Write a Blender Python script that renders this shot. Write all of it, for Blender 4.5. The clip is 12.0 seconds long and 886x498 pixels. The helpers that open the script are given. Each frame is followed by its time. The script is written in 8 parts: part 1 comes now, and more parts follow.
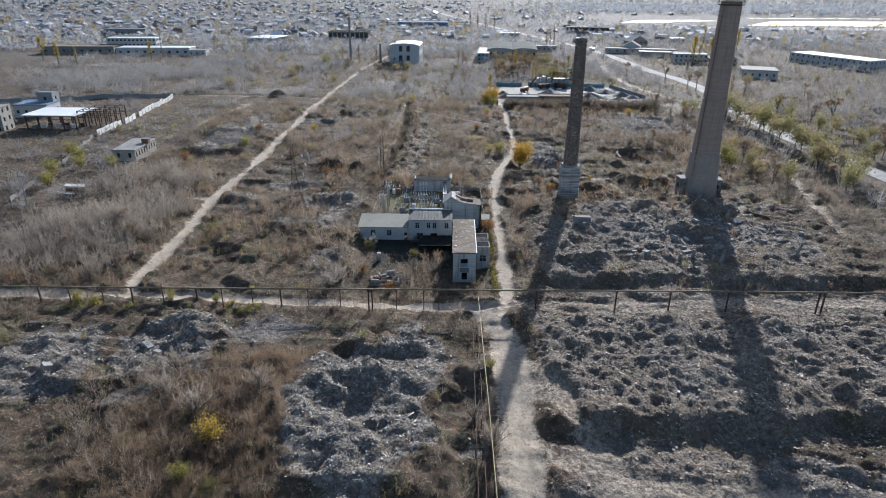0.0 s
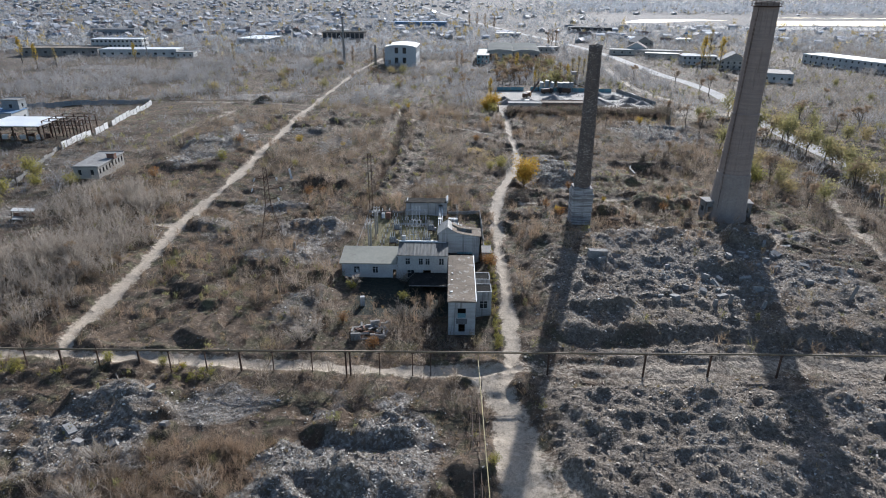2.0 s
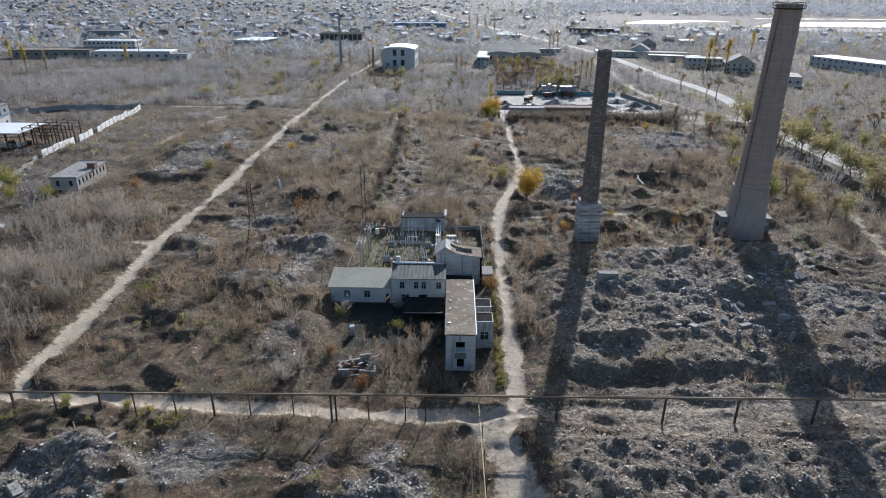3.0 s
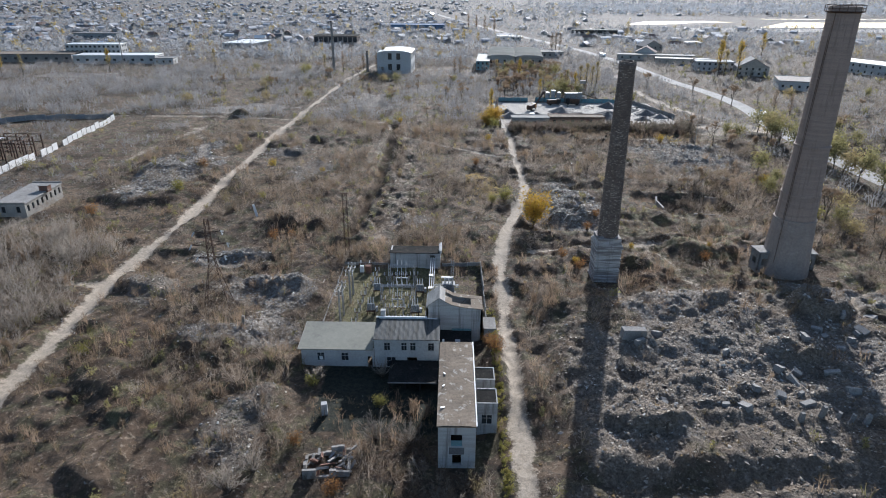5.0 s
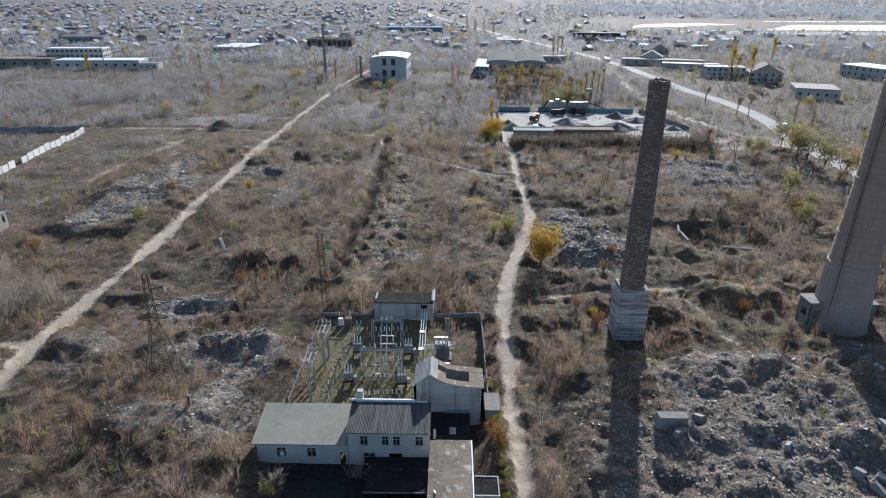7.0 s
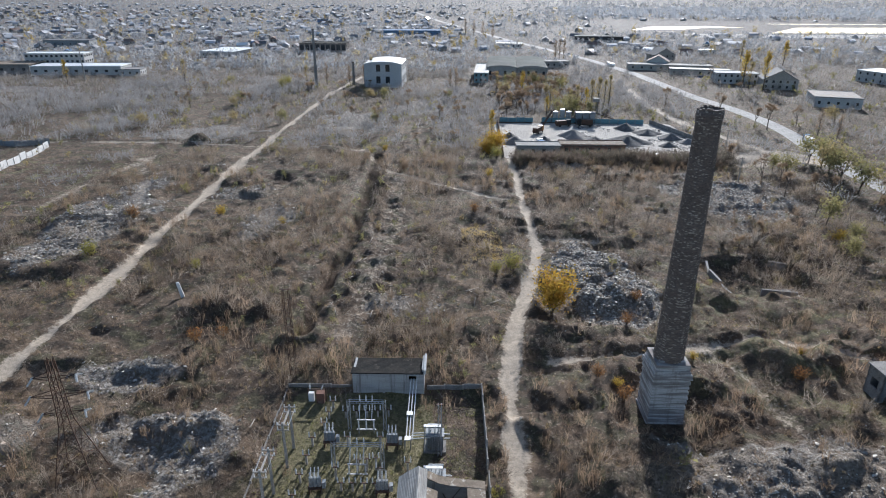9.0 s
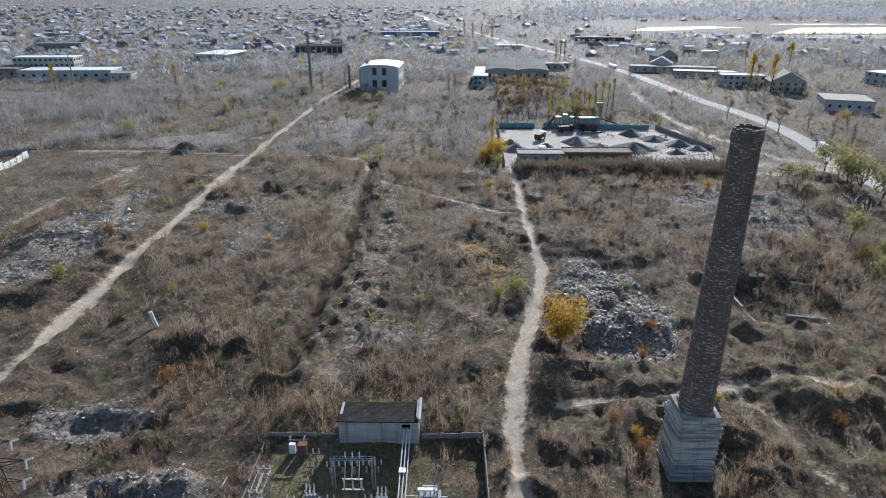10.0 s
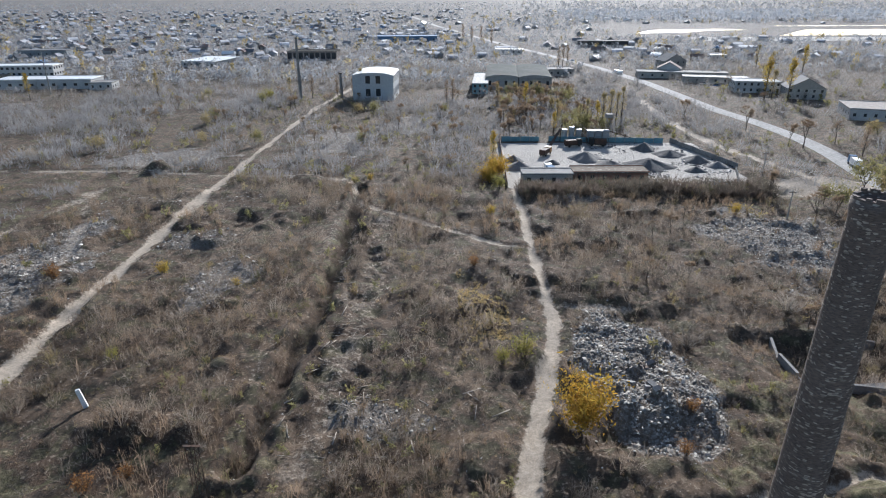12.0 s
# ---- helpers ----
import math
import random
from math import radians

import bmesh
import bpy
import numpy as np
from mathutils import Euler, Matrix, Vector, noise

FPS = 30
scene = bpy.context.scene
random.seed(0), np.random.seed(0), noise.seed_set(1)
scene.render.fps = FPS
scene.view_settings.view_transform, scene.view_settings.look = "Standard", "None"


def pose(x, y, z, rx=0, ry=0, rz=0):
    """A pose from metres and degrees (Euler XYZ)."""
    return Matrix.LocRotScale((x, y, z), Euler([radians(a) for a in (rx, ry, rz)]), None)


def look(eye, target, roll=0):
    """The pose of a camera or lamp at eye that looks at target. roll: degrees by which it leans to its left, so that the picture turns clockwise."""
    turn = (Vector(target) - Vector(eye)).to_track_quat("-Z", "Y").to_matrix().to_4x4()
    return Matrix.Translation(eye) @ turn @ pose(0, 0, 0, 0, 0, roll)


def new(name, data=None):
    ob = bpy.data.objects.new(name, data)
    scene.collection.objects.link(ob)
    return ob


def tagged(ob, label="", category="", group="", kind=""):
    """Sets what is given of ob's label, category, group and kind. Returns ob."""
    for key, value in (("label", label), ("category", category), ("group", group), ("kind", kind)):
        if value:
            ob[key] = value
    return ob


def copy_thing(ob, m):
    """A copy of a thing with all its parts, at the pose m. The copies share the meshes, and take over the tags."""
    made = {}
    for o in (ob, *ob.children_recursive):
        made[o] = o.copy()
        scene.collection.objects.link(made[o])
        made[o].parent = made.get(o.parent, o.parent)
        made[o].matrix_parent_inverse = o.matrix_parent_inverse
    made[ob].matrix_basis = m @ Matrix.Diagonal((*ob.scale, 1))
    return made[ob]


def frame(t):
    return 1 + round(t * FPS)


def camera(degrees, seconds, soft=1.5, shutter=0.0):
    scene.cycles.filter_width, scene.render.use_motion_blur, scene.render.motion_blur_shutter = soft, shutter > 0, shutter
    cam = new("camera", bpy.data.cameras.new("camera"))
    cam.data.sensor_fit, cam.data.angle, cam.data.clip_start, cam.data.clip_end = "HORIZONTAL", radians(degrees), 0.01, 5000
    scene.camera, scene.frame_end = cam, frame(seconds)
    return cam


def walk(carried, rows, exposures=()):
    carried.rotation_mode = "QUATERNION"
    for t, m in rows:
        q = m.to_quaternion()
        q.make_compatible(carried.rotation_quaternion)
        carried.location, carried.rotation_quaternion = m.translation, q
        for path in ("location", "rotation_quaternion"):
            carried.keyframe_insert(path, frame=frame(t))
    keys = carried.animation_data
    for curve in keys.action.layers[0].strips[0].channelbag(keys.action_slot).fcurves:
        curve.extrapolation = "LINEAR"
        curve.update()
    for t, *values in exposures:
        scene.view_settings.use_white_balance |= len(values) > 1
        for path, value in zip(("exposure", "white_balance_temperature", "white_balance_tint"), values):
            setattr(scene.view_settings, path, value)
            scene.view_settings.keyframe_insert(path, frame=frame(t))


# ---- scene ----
cam = camera(70.5, 12.0, 1.0)
PATH = [
    (0, (0.126, -0.041, 59.744), (0.096, 1.796, 58.954), 0.4),
    (0.5, (0.224, 5.805, 59.724), (0.196, 7.642, 58.933), 0.4),
    (1, (0.381, 11.592, 59.677), (0.352, 13.429, 58.885), 0.3),
    (1.5, (0.584, 17.319, 59.605), (0.556, 19.156, 58.814), 0.4),
    (2, (0.782, 23.021, 59.542), (0.754, 24.857, 58.749), 0.4),
    (2.5, (0.956, 28.799, 59.502), (0.928, 30.636, 58.711), 0.3),
    (3, (1.107, 34.587, 59.43), (1.079, 36.423, 58.639), 0.4),
    (5, (1.802, 57.963, 59.139), (1.775, 59.8, 58.349), 0.3),
    (5.5, (1.985, 63.81, 59.108), (1.959, 65.648, 58.32), 0.4),
    (6, (2.202, 69.614, 59.098), (2.176, 71.452, 58.31), 0.3),
    (6.5, (2.367, 75.457, 59.099), (2.343, 77.296, 58.313), 0.3),
    (7, (2.485, 81.136, 59.076), (2.461, 82.975, 58.29), 0.3),
    (7.2, (2.53, 83.426, 59.075), (2.508, 85.266, 58.291), 0.3),
    (9, (3.069, 104.167, 58.985), (3.049, 106.008, 58.204), 0.3),
    (9.5, (3.221, 109.972, 58.971), (3.201, 111.814, 58.192), 0.1),
    (10, (3.398, 115.769, 58.954), (3.379, 117.611, 58.175), 0.1),
    (10.5, (3.583, 121.591, 58.927), (3.564, 123.435, 58.151), 0.0),
    (11, (3.806, 127.37, 58.912), (3.787, 129.214, 58.137), -0.0),
    (11.5, (4.066, 133.172, 58.909), (4.047, 135.017, 58.137), -0.2),
    (12, (4.333, 138.978, 58.931), (4.313, 140.823, 58.159), -0.2),
]
EXPOSURE = 0.75
walk(cam, [(t, look(eye, target, roll)) for t, eye, target, roll in PATH], [(0.0, EXPOSURE, 5760, 10), (12.0, EXPOSURE, 5760, 10)])

# ---- world and sun ----
SUN_AZ, SUN_EL = 14.9, 22.5
world = bpy.data.worlds.new("sky")
scene.world = world
world.use_nodes = True
wt = world.node_tree
sky = wt.nodes.new("ShaderNodeTexSky")
sky.sky_type, sky.sun_disc = "NISHITA", False
sky.sun_elevation, sky.sun_rotation = radians(SUN_EL), radians(SUN_AZ)
sky.dust_density, sky.air_density, sky.altitude = 1.2, 1.0, 60
wt.links.new(sky.outputs["Color"], wt.nodes["Background"].inputs["Color"])
wt.nodes["Background"].inputs["Strength"].default_value = 0.095

sun = new("sun", bpy.data.lights.new("sun", "SUN"))
sun.data.energy, sun.data.angle, sun.data.color = 5.0, radians(0.6), (1.0, 0.95, 0.88)
sun_way = Vector((math.sin(radians(SUN_AZ)) * math.cos(radians(SUN_EL)), math.cos(radians(SUN_AZ)) * math.cos(radians(SUN_EL)), math.sin(radians(SUN_EL))))
sun.matrix_world = look(sun_way * 400, (0, 0, 0))

# ---- materials ----
class Nodes:
    """A short hand for node trees."""

    def __init__(self, name):
        self.m = bpy.data.materials.new(name)
        self.m.use_nodes = True
        self.t = self.m.node_tree
        self.b = self.t.nodes["Principled BSDF"]

    def add(self, kind, links=(), **values):
        n = self.t.nodes.new(kind)
        for k, v in values.items():
            n.inputs[k].default_value = v
        for socket, source in links:
            self.t.links.new(source, n.inputs[socket])
        return n

    def noise(self, co, scale, detail=4.0, rough=0.6):
        return self.add("ShaderNodeTexNoise", [("Vector", co)], Scale=scale, Detail=detail, Roughness=rough).outputs["Fac"]

    def step(self, fac, lo, hi):
        n = self.add("ShaderNodeMapRange", [("Value", fac)])
        n.inputs["From Min"].default_value, n.inputs["From Max"].default_value = lo, hi
        n.interpolation_type = "SMOOTHSTEP"
        return n.outputs["Result"]

    def mix(self, fac, a, b, mode="MIX"):
        n = self.t.nodes.new("ShaderNodeMix")
        n.data_type, n.blend_type = "RGBA", mode
        for i, v in ((0, fac), (6, a), (7, b)):
            if isinstance(v, bpy.types.NodeSocket):
                self.t.links.new(v, n.inputs[i])
            elif i == 0:
                n.inputs[i].default_value = v
            else:
                n.inputs[i].default_value = (*v, 1)
        return n.outputs[2]

    def calc(self, op, a, b=0.0):
        n = self.t.nodes.new("ShaderNodeMath")
        n.operation = op
        for i, v in ((0, a), (1, b)):
            if isinstance(v, bpy.types.NodeSocket):
                self.t.links.new(v, n.inputs[i])
            else:
                n.inputs[i].default_value = v
        return n.outputs[0]

    def co(self):
        return self.add("ShaderNodeTexCoord").outputs["Object"]

    def done(self, colour, rough=0.9, bump=None, strength=0.3, depth=0.05, metal=0.0, spec=0.3):
        if isinstance(colour, bpy.types.NodeSocket):
            self.t.links.new(colour, self.b.inputs["Base Color"])
        else:
            self.b.inputs["Base Color"].default_value = (*colour, 1)
        if isinstance(rough, bpy.types.NodeSocket):
            self.t.links.new(rough, self.b.inputs["Roughness"])
        else:
            self.b.inputs["Roughness"].default_value = rough
        self.b.inputs["Metallic"].default_value = metal
        self.b.inputs["Specular IOR Level"].default_value = spec
        if bump is not None:
            n = self.add("ShaderNodeBump", [("Height", bump)], Strength=strength, Distance=depth)
            self.t.links.new(n.outputs["Normal"], self.b.inputs["Normal"])
        return self.m


def surf(name, c1, c2, c3=None, s1=0.35, s2=5.0, rough=0.9, strength=0.4, depth=0.04, metal=0.0, spec=0.3, vary=0.0, cut=(0.55, 0.7), grain=1.0):
    """A worn surface: two colours in large patches, a third in smaller stains, fine grain and relief."""
    n = Nodes(name)
    co = n.co()
    big, small = n.noise(co, s1), n.noise(co, s2, 6.0, 0.7)
    c = n.mix(n.step(big, 0.35, 0.65), c1, c2)
    if c3:
        c = n.mix(n.step(n.noise(co, s1 * 3.1, 5.0, 0.7), *cut), c, c3)
    c = n.mix(0.55 * grain, c, n.mix(n.step(small, 0.3, 0.7), (0.25, 0.25, 0.25), (1, 1, 1)), "MULTIPLY")
    c = n.mix(0.35 * grain, c, n.mix(n.step(n.noise(co, s2 * 4), 0.3, 0.7), (0.4, 0.4, 0.4), (1, 1, 1)), "MULTIPLY")
    if vary:
        r = n.add("ShaderNodeObjectInfo").outputs["Random"]
        c = n.mix(vary, c, n.mix(r, (0.35, 0.33, 0.32), (1, 1, 1)), "MULTIPLY")
    return n.done(c, rough, small, strength, depth, metal, spec)


def twig_surf(name, cols, scale=0.06, island=0.5, rough=0.85, spec=0.15, glow=0.5, sheen=0.0):
    """Plants: colours in patches from plant to plant, and from blade to blade."""
    n = Nodes(name)
    co = n.co()
    f1, f2 = n.noise(co, scale, 3.0), n.noise(co, scale * 4.7, 3.0)
    c = n.mix(n.step(f1, 0.42, 0.58), cols[0], cols[1])
    c = n.mix(n.step(f2, 0.5, 0.64), c, cols[2])
    if len(cols) > 3:
        c = n.mix(n.step(n.noise(co, scale * 2.3, 2.0), 0.6, 0.68), c, cols[3])
    r = n.add("ShaderNodeNewGeometry").outputs["Random Per Island"]
    c = n.mix(island, c, n.mix(r, (0.2, 0.2, 0.2), (1, 1, 1)), "MULTIPLY")
    n.done(c, rough, spec=spec)
    # Bluish sheen lays distance haze on the plants that set it.
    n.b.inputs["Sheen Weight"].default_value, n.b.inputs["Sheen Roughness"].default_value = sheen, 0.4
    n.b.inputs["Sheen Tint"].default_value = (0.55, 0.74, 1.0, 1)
    if glow:
        thin = n.add("ShaderNodeBsdfTranslucent", [("Color", c)])
        both = n.add("ShaderNodeMixShader", [(1, n.b.outputs[0]), (2, thin.outputs[0])], Fac=glow)
        n.t.links.new(both.outputs[0], n.t.nodes["Material Output"].inputs["Surface"])
    return n.m


def ground_surf():
    n = Nodes("ground")
    co = n.co()
    att = {}
    for k in ("track", "rubble", "grass", "pale", "fallow", "clods", "damp"):
        a = n.add("ShaderNodeAttribute")
        a.attribute_name = k
        att[k] = a.outputs["Fac"]
    n1, n2, n3 = n.noise(co, 0.035, 5), n.noise(co, 0.22, 6, 0.65), n.noise(co, 1.3, 6, 0.75)
    fine = n.noise(co, 5.0, 5, 0.85)
    c = n.mix(n.step(n1, 0.4, 0.6), (0.13, 0.088, 0.058), (0.19, 0.135, 0.09))
    c = n.mix(n.step(n2, 0.46, 0.58), c, (0.06, 0.047, 0.036))
    c = n.mix(n.step(n3, 0.54, 0.66), c, (0.38, 0.30, 0.22))
    c = n.mix(n.calc("MULTIPLY", n.step(n.noise(co, 0.5, 4, 0.7), 0.52, 0.6), 0.7), c, (0.055, 0.044, 0.034))
    green = n.mix(n.step(n3, 0.4, 0.6), (0.14, 0.125, 0.062), (0.25, 0.215, 0.12))
    c = n.mix(n.calc("MULTIPLY", n.step(n2, 0.5, 0.62), 0.5), c, green)
    c = n.mix(n.step(n.calc("ADD", att["grass"], n.calc("MULTIPLY", n.calc("SUBTRACT", n2, 0.5), 1.2)), 0.35, 0.65), c, green)
    vor = n.add("ShaderNodeTexVoronoi", [("Vector", co)], Scale=2.2)
    cell = n.mix(vor.outputs["Color"], (0.15, 0.13, 0.105), (0.54, 0.50, 0.45))
    cell = n.mix(n.step(n3, 0.38, 0.62), cell, (0.19, 0.152, 0.118))
    c = n.mix(n.step(n.calc("ADD", att["rubble"], n.calc("MULTIPLY", n.calc("SUBTRACT", n3, 0.5), 1.0)), 0.35, 0.6), c, cell)
    clod = n.mix(n.step(n3, 0.4, 0.62), (0.205, 0.168, 0.132), (0.34, 0.285, 0.228))
    clod = n.mix(n.step(n2, 0.5, 0.7), clod, (0.19, 0.152, 0.118))
    lump = n.add("ShaderNodeTexVoronoi", [("Vector", co)], Scale=3.4).outputs["Color"]
    clod = n.mix(0.75, clod, n.mix(n.add("ShaderNodeSeparateColor", [("Color", lump)]).outputs["Red"], (0.55, 0.53, 0.51), (1.3, 1.3, 1.3)), "MULTIPLY")
    c = n.mix(n.step(att["clods"], 0.3, 0.7), c, clod)
    dirt = n.mix(n.step(n3, 0.35, 0.65), (0.34, 0.28, 0.21), (0.49, 0.41, 0.32))
    c = n.mix(n.step(n.calc("ADD", att["track"], n.calc("MULTIPLY", n.calc("SUBTRACT", n3, 0.5), 1.7)), 0.3, 0.75), c, dirt)
    c = n.mix(n.step(n.calc("ADD", att["pale"], n.calc("MULTIPLY", n.calc("SUBTRACT", n2, 0.5), 0.7)), 0.4, 0.6), c, (0.52, 0.475, 0.415))
    c = n.mix(0.6, c, n.mix(n.step(fine, 0.3, 0.7), (0.3, 0.3, 0.3), (1, 1, 1)), "MULTIPLY")
    # Near-black ground colour deepens the building's shade over the courtyard.
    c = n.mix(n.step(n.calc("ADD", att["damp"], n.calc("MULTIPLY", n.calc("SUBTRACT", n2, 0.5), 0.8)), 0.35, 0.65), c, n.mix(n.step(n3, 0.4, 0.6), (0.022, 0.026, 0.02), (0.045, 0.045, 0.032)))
    # Bluish sheen rising with distance stands in for haze over the ground.
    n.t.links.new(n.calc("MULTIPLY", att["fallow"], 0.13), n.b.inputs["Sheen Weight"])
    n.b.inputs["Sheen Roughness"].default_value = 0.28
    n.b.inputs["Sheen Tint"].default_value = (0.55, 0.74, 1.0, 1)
    lumps = n.add("ShaderNodeTexVoronoi", [("Vector", n.add("ShaderNodeVectorMath", [(0, co), (1, n.add("ShaderNodeTexNoise", [("Vector", co)], Scale=0.9).outputs["Color"])]).outputs[0])], Scale=1.1).outputs["Distance"]
    lumps = n.calc("MULTIPLY", n.calc("ADD", n.calc("MULTIPLY", lumps, -2.0), n.noise(co, 2.6, 5, 0.7)), n.calc("MULTIPLY", n.calc("MAXIMUM", att["clods"], att["rubble"]), 1.5))
    relief = n.calc("ADD", n.calc("ADD", n.calc("MULTIPLY", n3, 2.0), fine), lumps)
    relief = n.calc("MULTIPLY", relief, n.calc("SUBTRACT", 1.0, n.calc("MULTIPLY", att["track"], 0.8)))
    return n.done(c, 0.92, relief, 0.9, 0.3, spec=0.2)


def speckled_brick():
    """Dark sooty brick with many pale spalled bricks, laid in courses round the shaft."""
    n = Nodes("sooty_brick")
    co = n.co()
    sep = n.add("ShaderNodeSeparateXYZ", [("Vector", co)])
    ang = n.calc("MULTIPLY", n.calc("ARCTAN2", sep.outputs["Y"], sep.outputs["X"]), 1.75)
    uv = n.add("ShaderNodeCombineXYZ", [("X", ang), ("Y", sep.outputs["Z"])]).outputs["Vector"]
    br = n.add("ShaderNodeTexBrick", [("Vector", uv)], Scale=1.0)
    for k, v in (("Brick Width", 0.26), ("Row Height", 0.085), ("Mortar Size", 0.008)):
        br.inputs[k].default_value = v
    br.inputs["Color1"].default_value, br.inputs["Color2"].default_value = (0.185, 0.14, 0.115, 1), (0.095, 0.076, 0.066, 1)
    br.inputs["Mortar"].default_value = (0.15, 0.13, 0.115, 1)
    cells = n.add("ShaderNodeMapping", [("Vector", uv)])
    cells.inputs["Scale"].default_value = (1 / 0.42, 1 / 0.14, 1)
    vor = n.add("ShaderNodeTexVoronoi", [("Vector", cells.outputs["Vector"])], Scale=1.0)
    pick = n.add("ShaderNodeSeparateColor", [("Color", vor.outputs["Color"])]).outputs["Red"]
    pale = n.calc("MULTIPLY", n.step(pick, 0.80, 0.82), n.step(n.calc("ADD", n.noise(co, 0.18), n.calc("MULTIPLY", vor.outputs["Distance"], -0.55)), 0.2, 0.3))
    c = n.mix(pale, br.outputs["Color"], (0.40, 0.345, 0.285))
    c = n.mix(0.4, c, n.mix(n.step(n.noise(co, 0.5), 0.35, 0.65), (0.5, 0.48, 0.46), (1, 1, 1)), "MULTIPLY")
    return n.done(c, 0.9, n.calc("ADD", br.outputs["Fac"], pale), 0.5, 0.03)


def banded(name, c1, c2, c3, streak=0.5):
    """Weathered shaft or wall with rain streaks that run down it."""
    n = Nodes(name)
    co = n.co()
    m = n.add("ShaderNodeMapping", [("Vector", co)])
    m.inputs["Scale"].default_value = (1.4, 1.4, 0.09)
    run = n.noise(m.outputs["Vector"], 1.0, 5, 0.65)
    rows = n.add("ShaderNodeMapping", [("Vector", co)])
    rows.inputs["Scale"].default_value = (0.15, 0.15, 2.2)
    lift = n.noise(rows.outputs["Vector"], 1.0, 3, 0.6)
    c = n.mix(n.step(lift, 0.4, 0.6), c1, c2)
    c = n.mix(n.calc("MULTIPLY", n.step(run, 0.5, 0.68), streak), c, c3)
    fine = n.noise(co, 6.0, 6, 0.75)
    c = n.mix(0.4, c, n.mix(n.step(fine, 0.3, 0.7), (0.45, 0.45, 0.45), (1, 1, 1)), "MULTIPLY")
    return n.done(c, 0.9, n.calc("ADD", lift, fine), 0.35, 0.04)


def corrugated(name, c1, c2, axis="X", pitch=5.0):
    n = Nodes(name)
    co = n.co()
    wave = n.add("ShaderNodeTexWave", [("Vector", co)], Scale=pitch)
    wave.bands_direction = axis
    w = wave.outputs["Fac"]
    m = n.add("ShaderNodeMapping", [("Vector", co)])
    m.inputs["Scale"].default_value = (1.6, 0.2, 0.2) if axis == "X" else (0.2, 1.6, 0.2)
    c = n.mix(n.step(n.noise(m.outputs["Vector"], 1.0, 5, 0.7), 0.4, 0.62), c1, c2)
    c = n.mix(0.35, c, n.mix(w, (0.5, 0.5, 0.5), (1, 1, 1)), "MULTIPLY")
    c = n.mix(0.4, c, n.mix(n.step(n.noise(co, 2.0, 6, 0.7), 0.3, 0.7), (0.5, 0.5, 0.5), (1, 1, 1)), "MULTIPLY")
    return n.done(c, 0.75, w, 0.6, 0.04)


M_GROUND = ground_surf()
M_TWIG = twig_surf("dry_twigs", [(0.35, 0.25, 0.17), (0.21, 0.155, 0.105), (0.41, 0.31, 0.22), (0.18, 0.165, 0.075)])
# Sheen here adds haze over the far scrub.
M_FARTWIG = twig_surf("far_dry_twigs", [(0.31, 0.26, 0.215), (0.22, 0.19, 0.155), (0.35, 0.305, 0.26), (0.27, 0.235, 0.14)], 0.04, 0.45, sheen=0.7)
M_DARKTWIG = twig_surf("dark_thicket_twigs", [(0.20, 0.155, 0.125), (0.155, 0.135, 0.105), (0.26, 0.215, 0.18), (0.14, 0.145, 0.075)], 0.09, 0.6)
M_PALETWIG = twig_surf("pale_bare_twigs", [(0.36, 0.31, 0.26), (0.31, 0.27, 0.225), (0.41, 0.36, 0.31)], 0.3, 0.4)
M_WEED = twig_surf("dry_weeds", [(0.36, 0.26, 0.15), (0.25, 0.20, 0.10), (0.43, 0.32, 0.19), (0.17, 0.175, 0.065)])
M_YARDGRASS = twig_surf("yard_grass_blades", [(0.34, 0.32, 0.14), (0.28, 0.28, 0.11), (0.40, 0.36, 0.18)], 0.3)
M_GOLDGRASS = twig_surf("golden_dry_grass", [(0.50, 0.37, 0.16), (0.44, 0.34, 0.17), (0.55, 0.42, 0.20)], 0.3)
M_OLIVE = twig_surf("olive_leaves", [(0.30, 0.28, 0.13), (0.36, 0.31, 0.13), (0.23, 0.22, 0.11)], 0.3)
M_YELLOW = twig_surf("yellow_leaves", [(0.52, 0.35, 0.06), (0.46, 0.36, 0.08), (0.38, 0.25, 0.06)], 0.5, 0.45)
M_AMBER = twig_surf("amber_leaves", [(0.52, 0.31, 0.05), (0.48, 0.34, 0.06), (0.40, 0.23, 0.05)], 0.5, 0.45)
M_LIME = twig_surf("lime_leaves", [(0.32, 0.29, 0.085), (0.38, 0.32, 0.09), (0.24, 0.235, 0.08)], 0.5, 0.45)
M_RUSSET = twig_surf("russet_leaves", [(0.30, 0.15, 0.06), (0.24, 0.13, 0.06), (0.34, 0.20, 0.08)], 0.5, 0.45)
# Pale bluish base and strong sheen put distance haze into these trees.
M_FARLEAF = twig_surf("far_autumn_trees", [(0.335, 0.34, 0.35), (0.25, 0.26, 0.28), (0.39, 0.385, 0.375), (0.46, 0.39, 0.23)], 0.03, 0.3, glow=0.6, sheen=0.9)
M_BARK = surf("bark", (0.10, 0.08, 0.065), (0.15, 0.125, 0.10), s1=0.8, s2=8)
M_RUBBLE = twig_surf("broken_masonry", [(0.49, 0.455, 0.395), (0.39, 0.345, 0.285), (0.58, 0.55, 0.495), (0.36, 0.27, 0.21)], 0.12, 0.85, 0.9, 0.3, 0.0)
M_CLOD = twig_surf("dry_clods", [(0.38, 0.32, 0.255), (0.27, 0.22, 0.172), (0.54, 0.475, 0.40)], 0.12, 0.8, 0.9, 0.3, 0.0)
